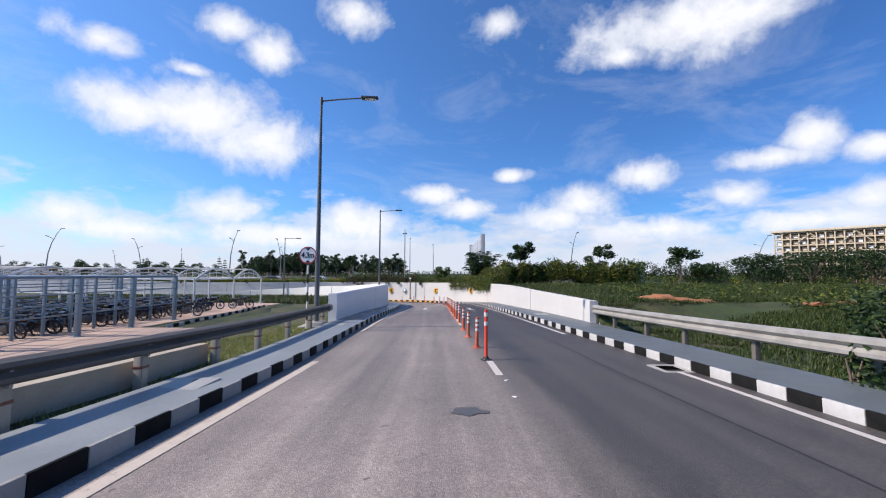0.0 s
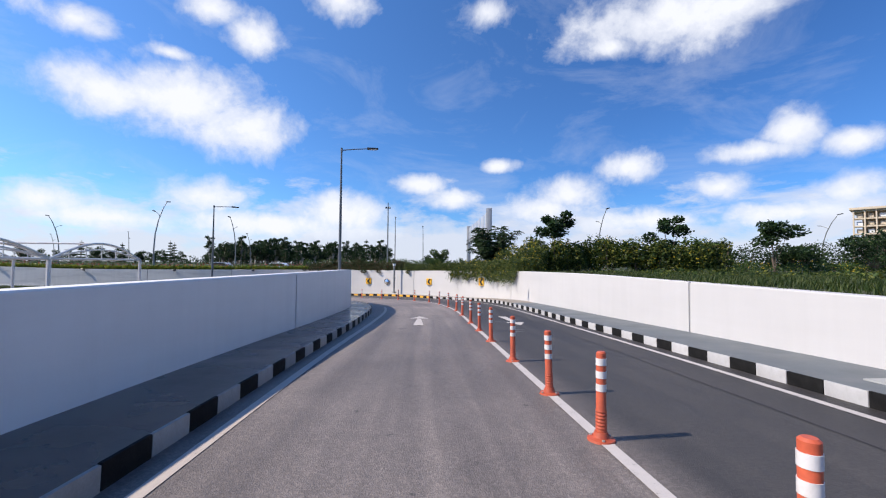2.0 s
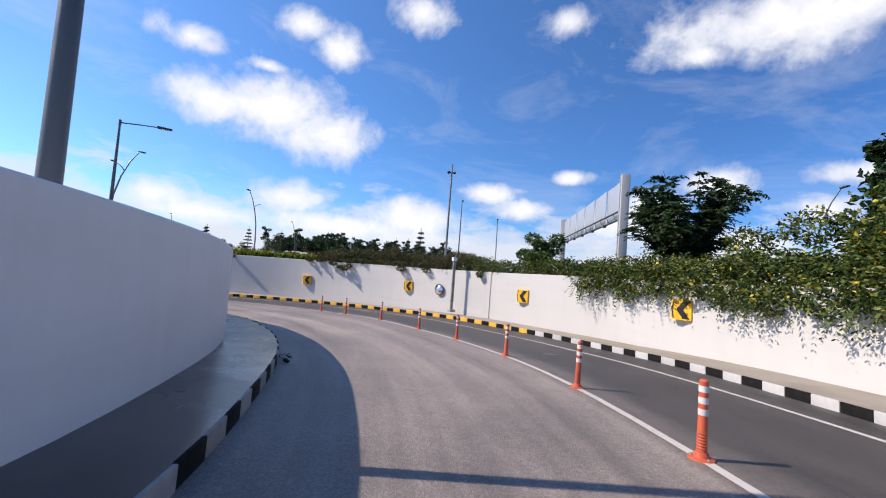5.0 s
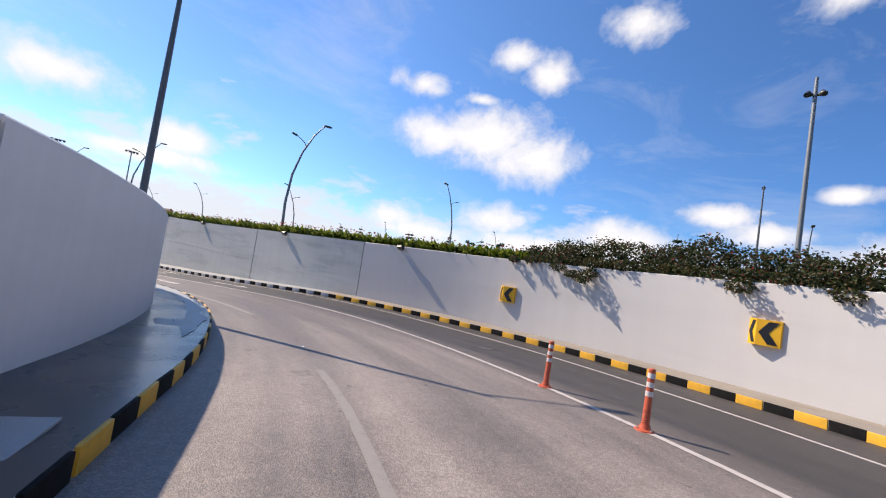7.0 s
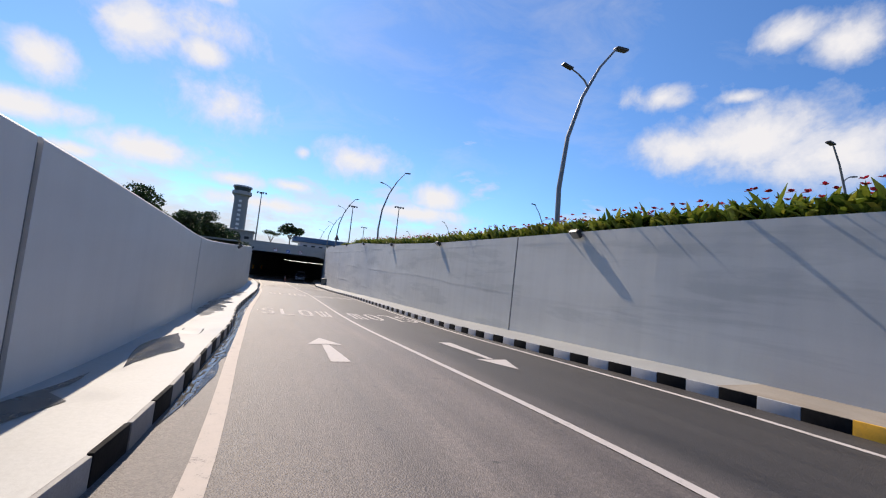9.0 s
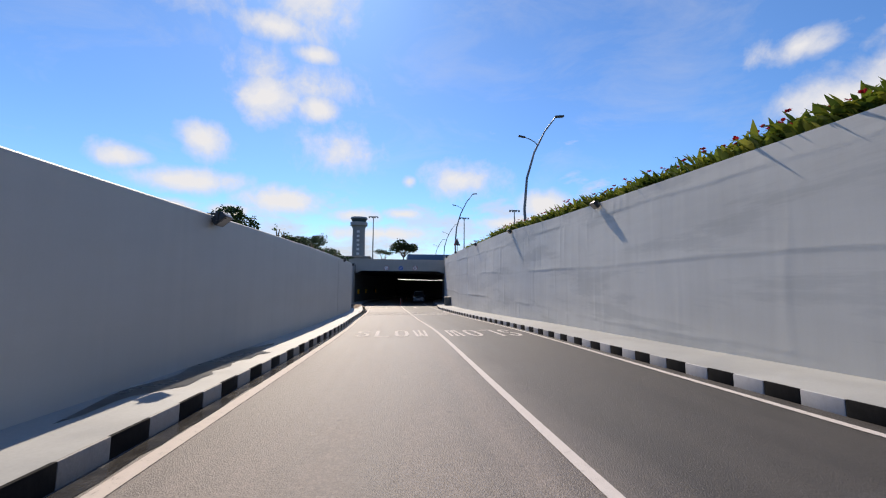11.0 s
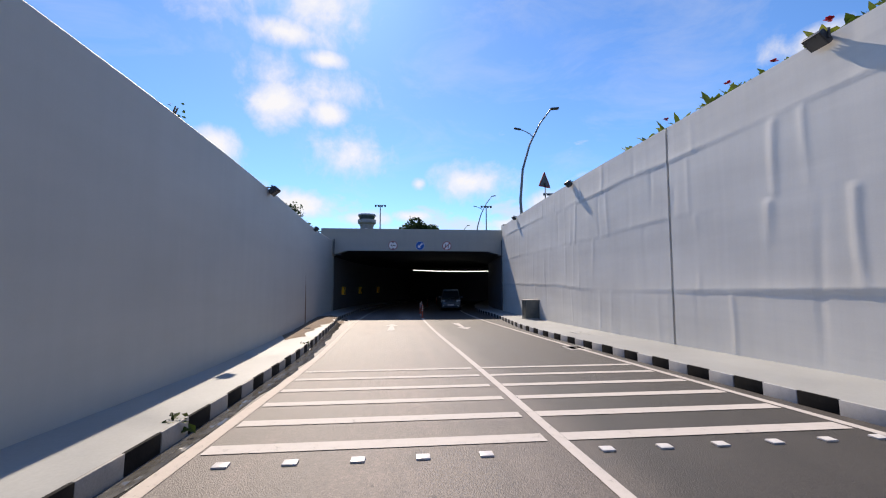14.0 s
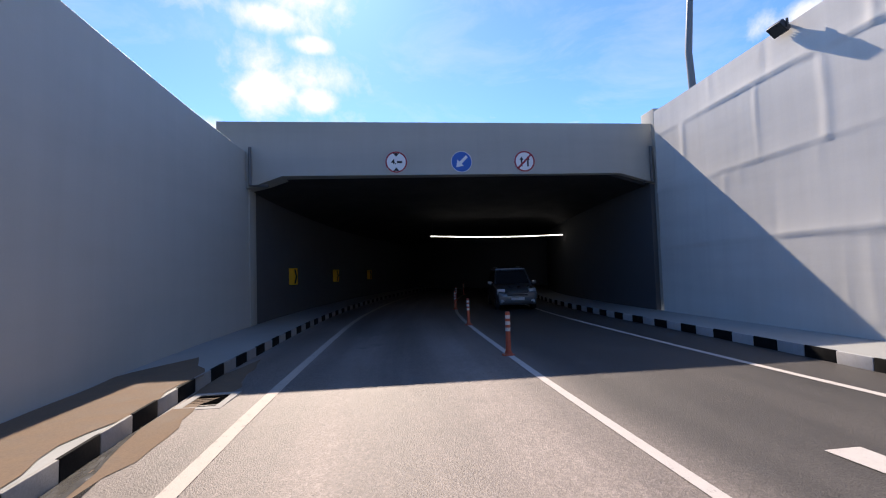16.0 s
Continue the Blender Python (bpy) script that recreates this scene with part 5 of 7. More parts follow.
part("base_block", bm, CONCRETE, sp2, "rough concrete block")
bm = bmesh.new()
box(bm, -0.15, -0.10, 2.78, 0.10, 0.08, 2.98, 0.015)
part("top_box", bm, SIGN_WHITE, sp2, "pale top box")

# ---- chevron boxes on the wall, mirror ----
def chevron_box(at, flip=False, label="yellow box sign with black chevrons on the wall", mat=SIGN_YELLOW):
    """A three-sided box sign that stands out from the wall; its faces look along -y and to both sides."""
    c = thing("chevron_sign", label, "chevron sign", at, "chevron signs in the bend")
    w, h, d = 0.31, 0.30, 0.22
    bm = bmesh.new()
    f = [(-w, 0.0), (-w, -d * 0.80), (-w * 0.40, -d * 1.15), (w, -d * 0.45), (w, 0.0)]
    lo = [bm.verts.new((x, y, -h)) for x, y in f]
    hi = [bm.verts.new((x, y, h)) for x, y in f]
    bm.faces.new(lo)
    bm.faces.new(list(reversed(hi)))
    for i in range(5):
        j = (i + 1) % 5
        bm.faces.new((lo[i], lo[j], hi[j], hi[i]))
    bmesh.ops.recalc_face_normals(bm, faces=bm.faces)
    part("box", bm, mat, c, smooth=False)
    k = -1 if flip else 1
    a, b = Vector((-w * 0.40, -d * 1.15, 0)), Vector((w, -d * 0.45, 0))
    for q0, q1, sc in ((a, b, 1.0), (Vector((-w, -d * 0.80, 0)), a, 0.62)):
        u = (q1 - q0)
        n = Vector((u.y, -u.x, 0)).normalized()
        if n.y > 0:
            n = -n
        bm = bmesh.new()
        shape = [(0.10, 0.0), (0.50, 0.92), (0.92, 0.92), (0.52, 0.0), (0.92, -0.92), (0.50, -0.92)]
        vs = []
        for tt in (0.004, 0.008):
            vs.append([bm.verts.new(q0 + u * (x if k > 0 else 1 - x) + n * tt + Vector((0, 0, z * h * 0.94))) for x, z in shape])
        bm.faces.new(vs[1])
        for i in range(6):
            j = (i + 1) % 6
            bm.faces.new((vs[0][i], vs[0][j], vs[1][j], vs[1][i]))
        bmesh.ops.recalc_face_normals(bm, faces=bm.faces)
        bmesh.ops.triangulate(bm, faces=bm.faces)
        part("chevron", bm, SIGN_BLACK, c, "black chevron", smooth=False)
    return c


for s, z in ((56.6, -0.06), (62.9, -0.36), (69.1, -0.55), (75.6, -0.82)):
    p = beside(s, right_wall(s) + 0.02, z)
    chevron_box(pose(p.x, p.y, p.z, 0, 0, heading(s) - 180))
for s, o in ((154.5, -6.1), (159.8, -6.1), (165.5, -6.1)):
    p = beside(s, left_wall(s) - 0.0, station(s)[0][2] + 1.55)
    chevron_box(pose(p.x, p.y, p.z, 0, 0, heading(s)), True, "yellow box sign with black chevrons on the tunnel wall")

s = 67.15
p = beside(s, right_wall(s) - 0.02, -0.55)
mir = thing("convex_mirror", "small round convex mirror with dark hood on the wall", "traffic mirror", pose(p.x, p.y, p.z, 0, 0, heading(s) - 180) @ Matrix.Scale(1.22, 4))
bm = bmesh.new()
for i in range(7):
    r0, r1 = 0.24 * i / 7, 0.24 * (i + 1) / 7
    y0, y1 = -0.16 + 0.09 * (i / 7) ** 2, -0.16 + 0.09 * ((i + 1) / 7) ** 2
    ring0 = [bm.verts.new((r0 * math.cos(a * math.pi / 12), y0, r0 * math.sin(a * math.pi / 12))) for a in range(24)]
    ring1 = [bm.verts.new((r1 * math.cos(a * math.pi / 12), y1, r1 * math.sin(a * math.pi / 12))) for a in range(24)]
    for a in range(24):
        bm.faces.new((ring0[a], ring0[(a + 1) % 24], ring1[(a + 1) % 24], ring1[a]))
bmesh.ops.remove_doubles(bm, verts=bm.verts, dist=0.0005)
bmesh.ops.recalc_face_normals(bm, faces=bm.faces)
part("glass", bm, material("mirror_silver", (0.85, 0.86, 0.87), 0.06, 1.0, var=0.02, bump=0.0), mir, "silvered convex glass", at=pose(0, 0, 0, -6, 0, 0))
part("rim", disc(bmesh.new(), 0.255, -0.09, -0.05, r0=0.232), DARK, mir)
bm = bmesh.new()
disc(bm, 0.235, -0.06, -0.045)
part("back", bm, ORANGE, mir)
bm = bmesh.new()
tube(bm, [(0, -0.05, 0), (0, 0.05, 0)], 0.025, 8)
part("bracket", bm, STEEL, mir)

# ---- signs on the portal beam, warning sign above the wall ----
def portal_sign(y, label, kind):
    t = thing("portal_sign", label, "traffic sign", pose(-87.69, y, -0.37, 0, 0, 90), "signs on the portal")
    r = 0.31
    if kind == "height":
        put_parts(height_sign(r, ""), t, Matrix.Identity(4))
        me = text_mesh("4.", 0.20)
        me.materials.append(SIGN_BLACK)
        part("lettering", me, None, t, "black digit", at=pose(-0.07, -0.008, 0, 90), smooth=False)
        part("lettering", prism(bmesh.new(), [(0.02, -0.03), (0.17, -0.03), (0.17, 0.03), (0.02, 0.03)], -0.008, -0.004), SIGN_BLACK, t, "unreadable bar", smooth=False)
    elif kind == "keep":
        part("plate", disc(bmesh.new(), r, -0.004, 0.012), SIGN_BLUE, t, "blue plate")
        part("rim", disc(bmesh.new(), r, -0.007, -0.004, r0=r * 0.95), SIGN_WHITE, t)
        bm = prism(bmesh.new(), [(0.19, 0.13), (0.13, 0.19), (-0.06, 0.0), (-0.0, -0.06)], -0.008, -0.004)
        prism(bm, [(-0.16, -0.16), (0.06, -0.12), (-0.12, 0.06)], -0.0085, -0.004)
        part("arrow", bm, SIGN_WHITE, t, "white arrow pointing down and to the side", smooth=False)
    else:
        part("plate", disc(bmesh.new(), r, -0.004, 0.012), SIGN_WHITE, t, "white face")
        part("rim", disc(bmesh.new(), r, -0.008, -0.004, r0=r * 0.86), SIGN_RED, t, "red rim")
        for x in (-0.09, 0.10):
            bm = prism(bmesh.new(), [(x - 0.025, -0.15), (x + 0.025, -0.15), (x + 0.025, 0.04), (x + 0.06, 0.04), (x, 0.15), (x - 0.06, 0.04), (x - 0.025, 0.04)], -0.007, -0.004)
            part("arrow", bm, SIGN_BLACK, t, "black arrow", smooth=False)
        bm = prism(bmesh.new(), [(0.19, 0.23), (0.23, 0.19), (-0.19, -0.23), (-0.23, -0.19)], -0.010, -0.006)
        part("slash", bm, SIGN_RED, t, "red slash", smooth=False)
    return t


portal_sign(50.87, "round red-rimmed height limit sign on the beam", "height")
portal_sign(52.76, "round blue sign with a white diagonal arrow", "keep")
portal_sign(54.64, "round red no-overtaking sign on the beam", "pass")

ws = thing("warning_sign", "triangular warning sign with its dull back turned, on a striped pole", "traffic sign", pose(-79.83, 59.1, 0.75, 0, 0, 300))
part("plate", prism(bmesh.new(), [(-0.42, -0.36), (0.42, -0.36), (0.0, 0.40)], -0.012, 0.0), POLE, ws, "dull triangular plate", at=pose(0, 0, 1.75), smooth=False)
bm = bmesh.new()
for a, b in (((-0.42, -0.36), (0.42, -0.36)), ((0.42, -0.36), (0.0, 0.40)), ((0.0, 0.40), (-0.42, -0.36))):
    tube(bm, [(a[0], -0.014, a[1]), (b[0], -0.014, b[1])], 0.035, 6)
part("border", bm, SIGN_RED, ws, "red border", at=pose(0, 0, 1.75))
part("symbol", prism(bmesh.new(), [(-0.06, -0.2), (0.06, -0.2), (0.05, 0.12), (-0.05, 0.12)], -0.018, -0.012), SIGN_BLACK, ws, "black symbol", at=pose(0, 0, 1.75), smooth=False)
for k in range(6):
    bm = bmesh.new()
    tube(bm, [(0, 0.03, -0.2 + k * 0.3), (0, 0.03, 0.1 + k * 0.3)], 0.03, 8)
    part("pole_band", bm, SIGN_BLACK if k % 2 else BAND, ws)

# ---- floodlights clipped to the wall tops ----
def wall_flood(at):
    f = thing("wall_floodlight", "small black floodlight on an arm from the wall top", "floodlight", at, "floodlights on the walls")
    bm = bmesh.new()
    box(bm, -0.025, -0.10, -0.012, 0.025, 0.14, 0.012)
    box(bm, -0.06, -0.11, -0.02, 0.06, -0.02, 0.0)
    part("arm", bm, DARK, f)
    for x in (-0.165, 0.165):
        bm = bmesh.new()
        box(bm, x - 0.01, 0.11, -0.14, x + 0.01, 0.15, 0.02)
        part("yoke", bm, DARK, f)
    bm = bmesh.new()
    box(bm, -0.15, -0.05, -0.12, 0.15, 0.05, 0.12, 0.015)
    for k in range(5):
        box(bm, -0.13 + 0.062 * k, -0.085, -0.10, -0.118 + 0.062 * k, -0.045, 0.10)
    h = part("housing", bm, DARK, f, at=pose(0, 0.155, -0.10, -48, 0, 0))
    bm = bmesh.new()
    box(bm, -0.13, 0.051, -0.10, 0.13, 0.056, 0.10)
    part("glass", bm, material("grey_lamp_glass", (0.06, 0.065, 0.07), 0.35, var=0.05, bump=0.0), h, "grey front glass")
    return f


flood = None
for s, side in ((80.4, 1), (88.55, 1), (98.8, 1), (108.4, 1), (117.95, 1), (127.6, 1), (137.2, 1), (146.1, 1), (123.1, -1), (133.0, -1), (142.6, -1), (103.2, -1)):
    p = beside(s, right_wall(s) if side > 0 else left_wall(s), (right_top(s) if side > 0 else left_top(s)) + 0.02)
    m = pose(p.x, p.y, p.z, 0, 0, heading(s) + (0 if side > 0 else 180))
    if flood:
        copy_thing(flood, m)
    else:
        flood = wall_flood(m)

# ---- roadside cabinet before the tunnel ----
cab = thing("roadside_cabinet", "grey sheet-metal cabinet with sloping lid on the footpath", "cabinet", pose(-78.85, 57.95, -4.70, 0, 0, 182))
bm = bmesh.new()
box(bm, -0.33, -0.35, 0.06, 0.33, 0.35, 0.90, 0.01)
part("body", bm, material("grey_cabinet_paint", (0.105, 0.115, 0.11), 0.45, 0.2, var=0.1, stain=(0.22, 0.22, 0.2), stain_scale=2, stain_amt=0.4), cab)
bm = bmesh.new()
box(bm, -0.39, -0.41, 0.90, 0.39, 0.41, 0.95, 0.008)
part("lid", bm, STEEL, cab, "pale overhanging lid")
bm = bmesh.new()
box(bm, -0.35, -0.37, 0.0, 0.35, 0.37, 0.06)
part("plinth", bm, CONCRETE, cab)
for x in (-0.16, 0.16):
    bm = bmesh.new()
    box(bm, x - 0.15, 0.35, 0.1, x + 0.15, 0.362, 0.86, 0.004)
    part("door", bm, material("grey_cabinet_paint", (0.115, 0.125, 0.12), 0.45, 0.2, var=0.1), cab)

# bare brown plaster where paint has come off beside a joint
bm = bmesh.new()
for q in ([(140.2, -4.86), (140.62, -4.86), (140.55, -3.7), (140.34, -2.9), (140.22, -2.38), (140.22, -3.4)],):
    f = bm.faces.new([bm.verts.new(beside(a, left_wall(a) + 0.006, z)) for a, z in q])
part("plaster_patch", bm, SILT, bpy.data.objects["wall_left_lower"], "bare brown plaster patch", smooth=False)

# silt, damp, painted shade and sun on the footpath and in the gutter
def spread(name, s0, s1, a, b, up, mat, label, amp=0.12, seed=1.0):
    def sec(s):
        e = amp * noise.noise((s * 0.9, seed, 0.0)) + 0.6 * amp * noise.noise((s * 2.7, seed, 1.0))
        f = amp * noise.noise((s * 0.8, seed, 5.0))
        k = min(1.0, (s - s0) / 1.2, (s1 - s) / 1.2)
        m = (a(s) + b(s)) / 2
        return [on_road(s, m + (a(s) - m) * k + f * 0.5 * k, up), on_road(s, m + (b(s) - m) * k + e * k, up)]
    return structure(name, sweep(s0, s1, sec, 0.25, closed=False, uv=(0, 1)), mat, label, "dirt")


spread("silt_on_footpath", 134.0, 146.5, lambda s: left_wall(s) + 0.02, lambda s: left_kerb(s) - 0.42 + 0.36 * min(1.0, max(0.0, (s - 137.5) / 4.0)), 0.178, SILT, "dried brown silt on the footpath", 0.22)
spread("wet_gutter", 128.0, 143.5, lambda s: left_kerb(s) + 0.02, lambda s: left_kerb(s) + 0.30, 0.005, WET, "wet dark gutter beside the kerb", 0.12, 4.0)
spread("wet_gutter", 84.0, 127.0, lambda s: left_kerb(s) + 0.02, lambda s: left_kerb(s) + 0.20, 0.005, WET, "wet dark gutter beside the kerb", 0.06, 7.0)
def water(s0, s1, width, seed):
    """A rippled thread of water running along the kerb."""
    def sec(s):
        k = min(1.0, (s - s0) / 1.0, (s1 - s) / 1.0)
        w = width * k * (1 + 0.5 * noise.noise((s * 0.7, seed, 0.0)))
        a = left_kerb(s) + 0.03 + 0.05 * noise.noise((s * 0.5, seed, 4.0))
        return [on_road(s, a + w * i / 6, 0.012 + (0.016 * noise.noise((s * 7.0, i * 0.9, seed)) if 0 < i < 6 else -0.004)) for i in range(7)]
    structure("gutter_water", sweep(s0, s1, sec, 0.045, closed=False, uv=(0, 1, 2, 3, 4, 5, 6)), WATER, "thin bright rippling water in the gutter", "water")


water(124.5, 143.6, 0.16, 3.0)
water(83.5, 96.0, 0.11, 8.0)
spread("silt_in_gutter", 142.0, 147.0, lambda s: left_kerb(s) + 0.02, lambda s: left_kerb(s) + 0.40, 0.006, SILT, "brown silt round the drain grate", 0.25, 9.0)

# carries the painted wall shade on past the seam, with a ragged edge
spread("damp_patch", 79.0, 84.6, lambda s: left_wall(s) + 0.03, lambda s: left_kerb(s) - 0.6, 0.179, PAVING_SHADE_DAMP, "dark damp-and-shade patch on the footpath", 0.3, 25.0)
# pale strip paints the sunlight that clears the wall
spread("dry_strip", 71.5, 80.5, lambda s: left_kerb(s) - 0.45, lambda s: left_kerb(s) - 0.15, 0.179, PAVING, "sunlit strip painted along the footpath edge", 0.15, 28.0)
# damp further down
spread("damp_patch", 84.8, 87.4, lambda s: left_wall(s) + 0.15, lambda s: left_kerb(s) - 0.35, 0.178, WET, "dark damp-and-shade patch on the footpath", 0.3, 14.0)
spread("damp_patch", 90.5, 99.0, lambda s: left_wall(s) + 0.05, lambda s: left_kerb(s) - 0.38, 0.178, PAVING_SHADE_DAMP, "dark damp-and-shade patch on the footpath", 0.3, 17.0)
spread("damp_patch", 99.8, 106.0, lambda s: left_wall(s) + 0.05, lambda s: left_kerb(s) - 0.45, 0.178, PAVING_SHADE_DAMP, "dark damp-and-shade patch on the footpath", 0.35, 21.0)

# ---- light bar and car in the tunnel ----
lb = thing("led_light_bar", "thin bright white light bar across the tunnel lane", "light", pose(-97.0, 52.45, -1.82, 0, 0.6, 90))
bm = bmesh.new()
tube(bm, [(0, 0, 0), (2.2, 0, -0.07), (4.8, 0, -0.07), (7.1, 0, 0.0)], 0.022, 8)
part("tube", bm, glow("white_led", (1.0, 0.98, 0.95), 2.5), lb, "glowing white tube")
for x in (0.1, 3.5, 7.0):
    bm = bmesh.new()
    tube(bm, [(x, 0, 0.02), (x, 0, 0.8)], 0.012, 6)
    part("hanger", bm, DARK, lb)


def hatchback(at):
    """A small tall hatchback, nose towards -y, about 3.65 m long."""
    c = thing("car", "small silver-grey tall hatchback car in the dark tunnel", "car", at)
    paint = material("silver_grey_car_paint", (0.14, 0.146, 0.152), 0.35, 0.4, var=0.04, bump=0.0, coat=0.6)
    glass = material("dark_car_glass", (0.03, 0.035, 0.04), 0.06, var=0.1, bump=0.0)
    bm = bmesh.new()
    rows = []
    # stations from nose to tail: y, half width, sill z, shoulder z
    for y, w, z0, z1 in ((-1.84, 0.55, 0.32, 0.62), (-1.80, 0.72, 0.24, 0.72), (-1.6, 0.79, 0.22, 0.86), (-0.95, 0.81, 0.22, 0.98), (-0.5, 0.81, 0.22, 1.02), (0.9, 0.81, 0.22, 1.04), (1.6, 0.80, 0.24, 1.04), (1.80, 0.74, 0.3, 0.98)):
        rows.append([bm.verts.new(v) for v in ((-w * 0.92, y, z0), (-w, y, (z0 + z1) / 2), (-w * 0.96, y, z1 - 0.04), (-w * 0.88, y, z1), (w * 0.88, y, z1), (w * 0.96, y, z1 - 0.04), (w, y, (z0 + z1) / 2), (w * 0.92, y, z0))])
    for a, b in zip(rows, rows[1:]):
        for k in range(8):
            bm.faces.new((a[k], a[(k + 1) % 8], b[(k + 1) % 8], b[k]))
    bm.faces.new(rows[0])
    bm.faces.new(list(reversed(rows[-1])))
    bmesh.ops.recalc_face_normals(bm, faces=bm.faces)
    part("body", bm, paint, c)
    bm = bmesh.new()
    lo = [bm.verts.new(v) for v in ((-0.72, -0.78, 1.0), (0.72, -0.78, 1.0), (0.74, 1.62, 1.03), (-0.74, 1.62, 1.03))]
    hi = [bm.verts.new(v) for v in ((-0.60, -0.22, 1.52), (0.60, -0.22, 1.52), (0.62, 1.42, 1.56), (-0.62, 1.42, 1.56))]
    for i in range(4):
        j = (i + 1) % 4
        bm.faces.new((lo[i], lo[j], hi[j], hi[i]))
    bm.faces.new(hi)
    bmesh.ops.recalc_face_normals(bm, faces=bm.faces)
    part("cabin_glass", bm, glass, c, "dark glazing", smooth=False)
    bm = bmesh.new()
    box(bm, -0.62, -0.24, 1.53, 0.62, 1.44, 1.62, 0.04)
    part("roof", bm, paint, c)
    for sx in (-1, 1):
        bm = bmesh.new()
        tube(bm, [(sx * 0.72, -0.78, 1.0), (sx * 0.61, -0.22, 1.54)], 0.035, 8)
        part("pillar", bm, paint, c)
        bm = bmesh.new()
        tube(bm, [(sx * 0.5, 0.0, 1.66), (sx * 0.5, 1.2, 1.67)], 0.018, 6)
        part("roof_rail", bm, DARK, c)
        bm = bmesh.new()
        box(bm, -0.15, -0.06, -0.11, 0.15, 0.06, 0.11, 0.04)
        part("headlight", bm, material("clear_headlight", (0.75, 0.77, 0.8), 0.08, 0.3, var=0.05, bump=0.0), c, "clear headlight", at=pose(sx * 0.60, -1.70, 0.74, 0, 0, sx * 18))
        bm = bmesh.new()
        tube(bm, [(sx * 0.58, -1.86, 0.38), (sx * 0.58, -1.80, 0.38)], 0.07, 12)
        part("fog_lamp", bm, BAND, c, "round fog lamp")
        bm = bmesh.new()
        box(bm, -0.09, -0.05, -0.06, 0.09, 0.05, 0.07, 0.03)
        part("wing_mirror", bm, paint, c, at=pose(sx * 0.90, -0.62, 1.04))
        for y in (-1.18, 1.22):
            w = bmesh.new()
            tube(w, [(-0.085, 0, 0), (-0.07, 0, 0), (0.07, 0, 0), (0.085, 0, 0)], [0.25, 0.285, 0.285, 0.25], 20)
            wheel = part("wheel", w, BLACK_RUBBER, c, at=pose(sx * 0.71, y, 0.285))
            w = bmesh.new()
            tube(w, [(sx * 0.078, 0, 0), (sx * 0.092, 0, 0)], [0.19, 0.16], 14)
            part("rim", w, STEEL, wheel)
    bm = bmesh.new()
    box(bm, -0.40, -1.87, 0.58, 0.40, -1.80, 0.74, 0.02)
    part("grille", bm, DARK, c, "dark grille")
    bm = bmesh.new()
    box(bm, -0.38, -1.885, 0.645, 0.38, -1.865, 0.665)
    part("chrome_bar", bm, STEEL, c)
    bm = bmesh.new()
    box(bm, -0.25, -1.89, 0.42, 0.25, -1.86, 0.52)
    part("number_plate", bm, BAND, c, "plain white plate")
    bm = bmesh.new()
    box(bm, -0.62, -1.86, 0.26, 0.62, -1.76, 0.40, 0.03)
    part("bumper_intake", bm, DARK, c)
    return c


p = on_road(156.6, 2.35)
hatchback(pose(p.x, p.y, p.z, 0, 0, heading(156) - 90))

# kerb blocks last among the large pieces
kerb("kerb_left", left_kerb, -1, 4.0, 176.0, (60, 80), "painted kerb blocks alternating black and white, yellow in the bend")
kerb("kerb_right", right_kerb, 1, 4.0, 176.0, (61.2, 82.4), "painted kerb blocks alternating black and white, yellow in the bend")


# ---- plants ----
def leaf_mesh(name, blobs, size, mat, seed, droop=0.3, long=1.8, flat=0.5):
    """Many small folded leaves filling the blobs (x, y, z, rx, ry, rz, count), thicker towards their outside."""
    g = np.random.default_rng(seed)
    P = []
    for x, y, z, rx, ry, rz, n in blobs:
        v = g.normal(size=(n, 3))
        v /= np.linalg.norm(v, axis=1)[:, None]
        r = g.uniform(0.25, 1.0, n) ** 0.45 * (1 + 0.12 * g.normal(size=n))
        P.append(np.array((x, y, z)) + v * r[:, None] * np.array((rx, ry, rz)))
    P = np.vstack(P)
    n = len(P)
    a = g.normal(size=(n, 3))
    a[:, 2] = a[:, 2] * flat - droop
    a /= np.linalg.norm(a, axis=1)[:, None]
    b = np.cross(a, g.normal(size=(n, 3)))
    b /= np.linalg.norm(b, axis=1)[:, None]
    c = np.cross(a, b)
    L = size * g.uniform(0.6, 1.3, n)[:, None]
    W = L / long * 0.5
    v = np.stack([P - a * L * 0.5, P + b * W + c * W * 0.4, P + a * L * 0.5, P - b * W + c * W * 0.4], 1).reshape(-1, 3)
    i = np.arange(n) * 4
    f = np.vstack([np.stack([i, i + 1, i + 2], 1), np.stack([i, i + 2, i + 3], 1)])
    me = bpy.data.meshes.new(name)
    me.from_pydata(v.tolist(), [], f.tolist())
    me.materials.append(mat)
    return me


def limbs(points_list, mat=None):
    bm = bmesh.new()
    for pts, radii in points_list:
        tube(bm, pts, radii, 7)
    return bm


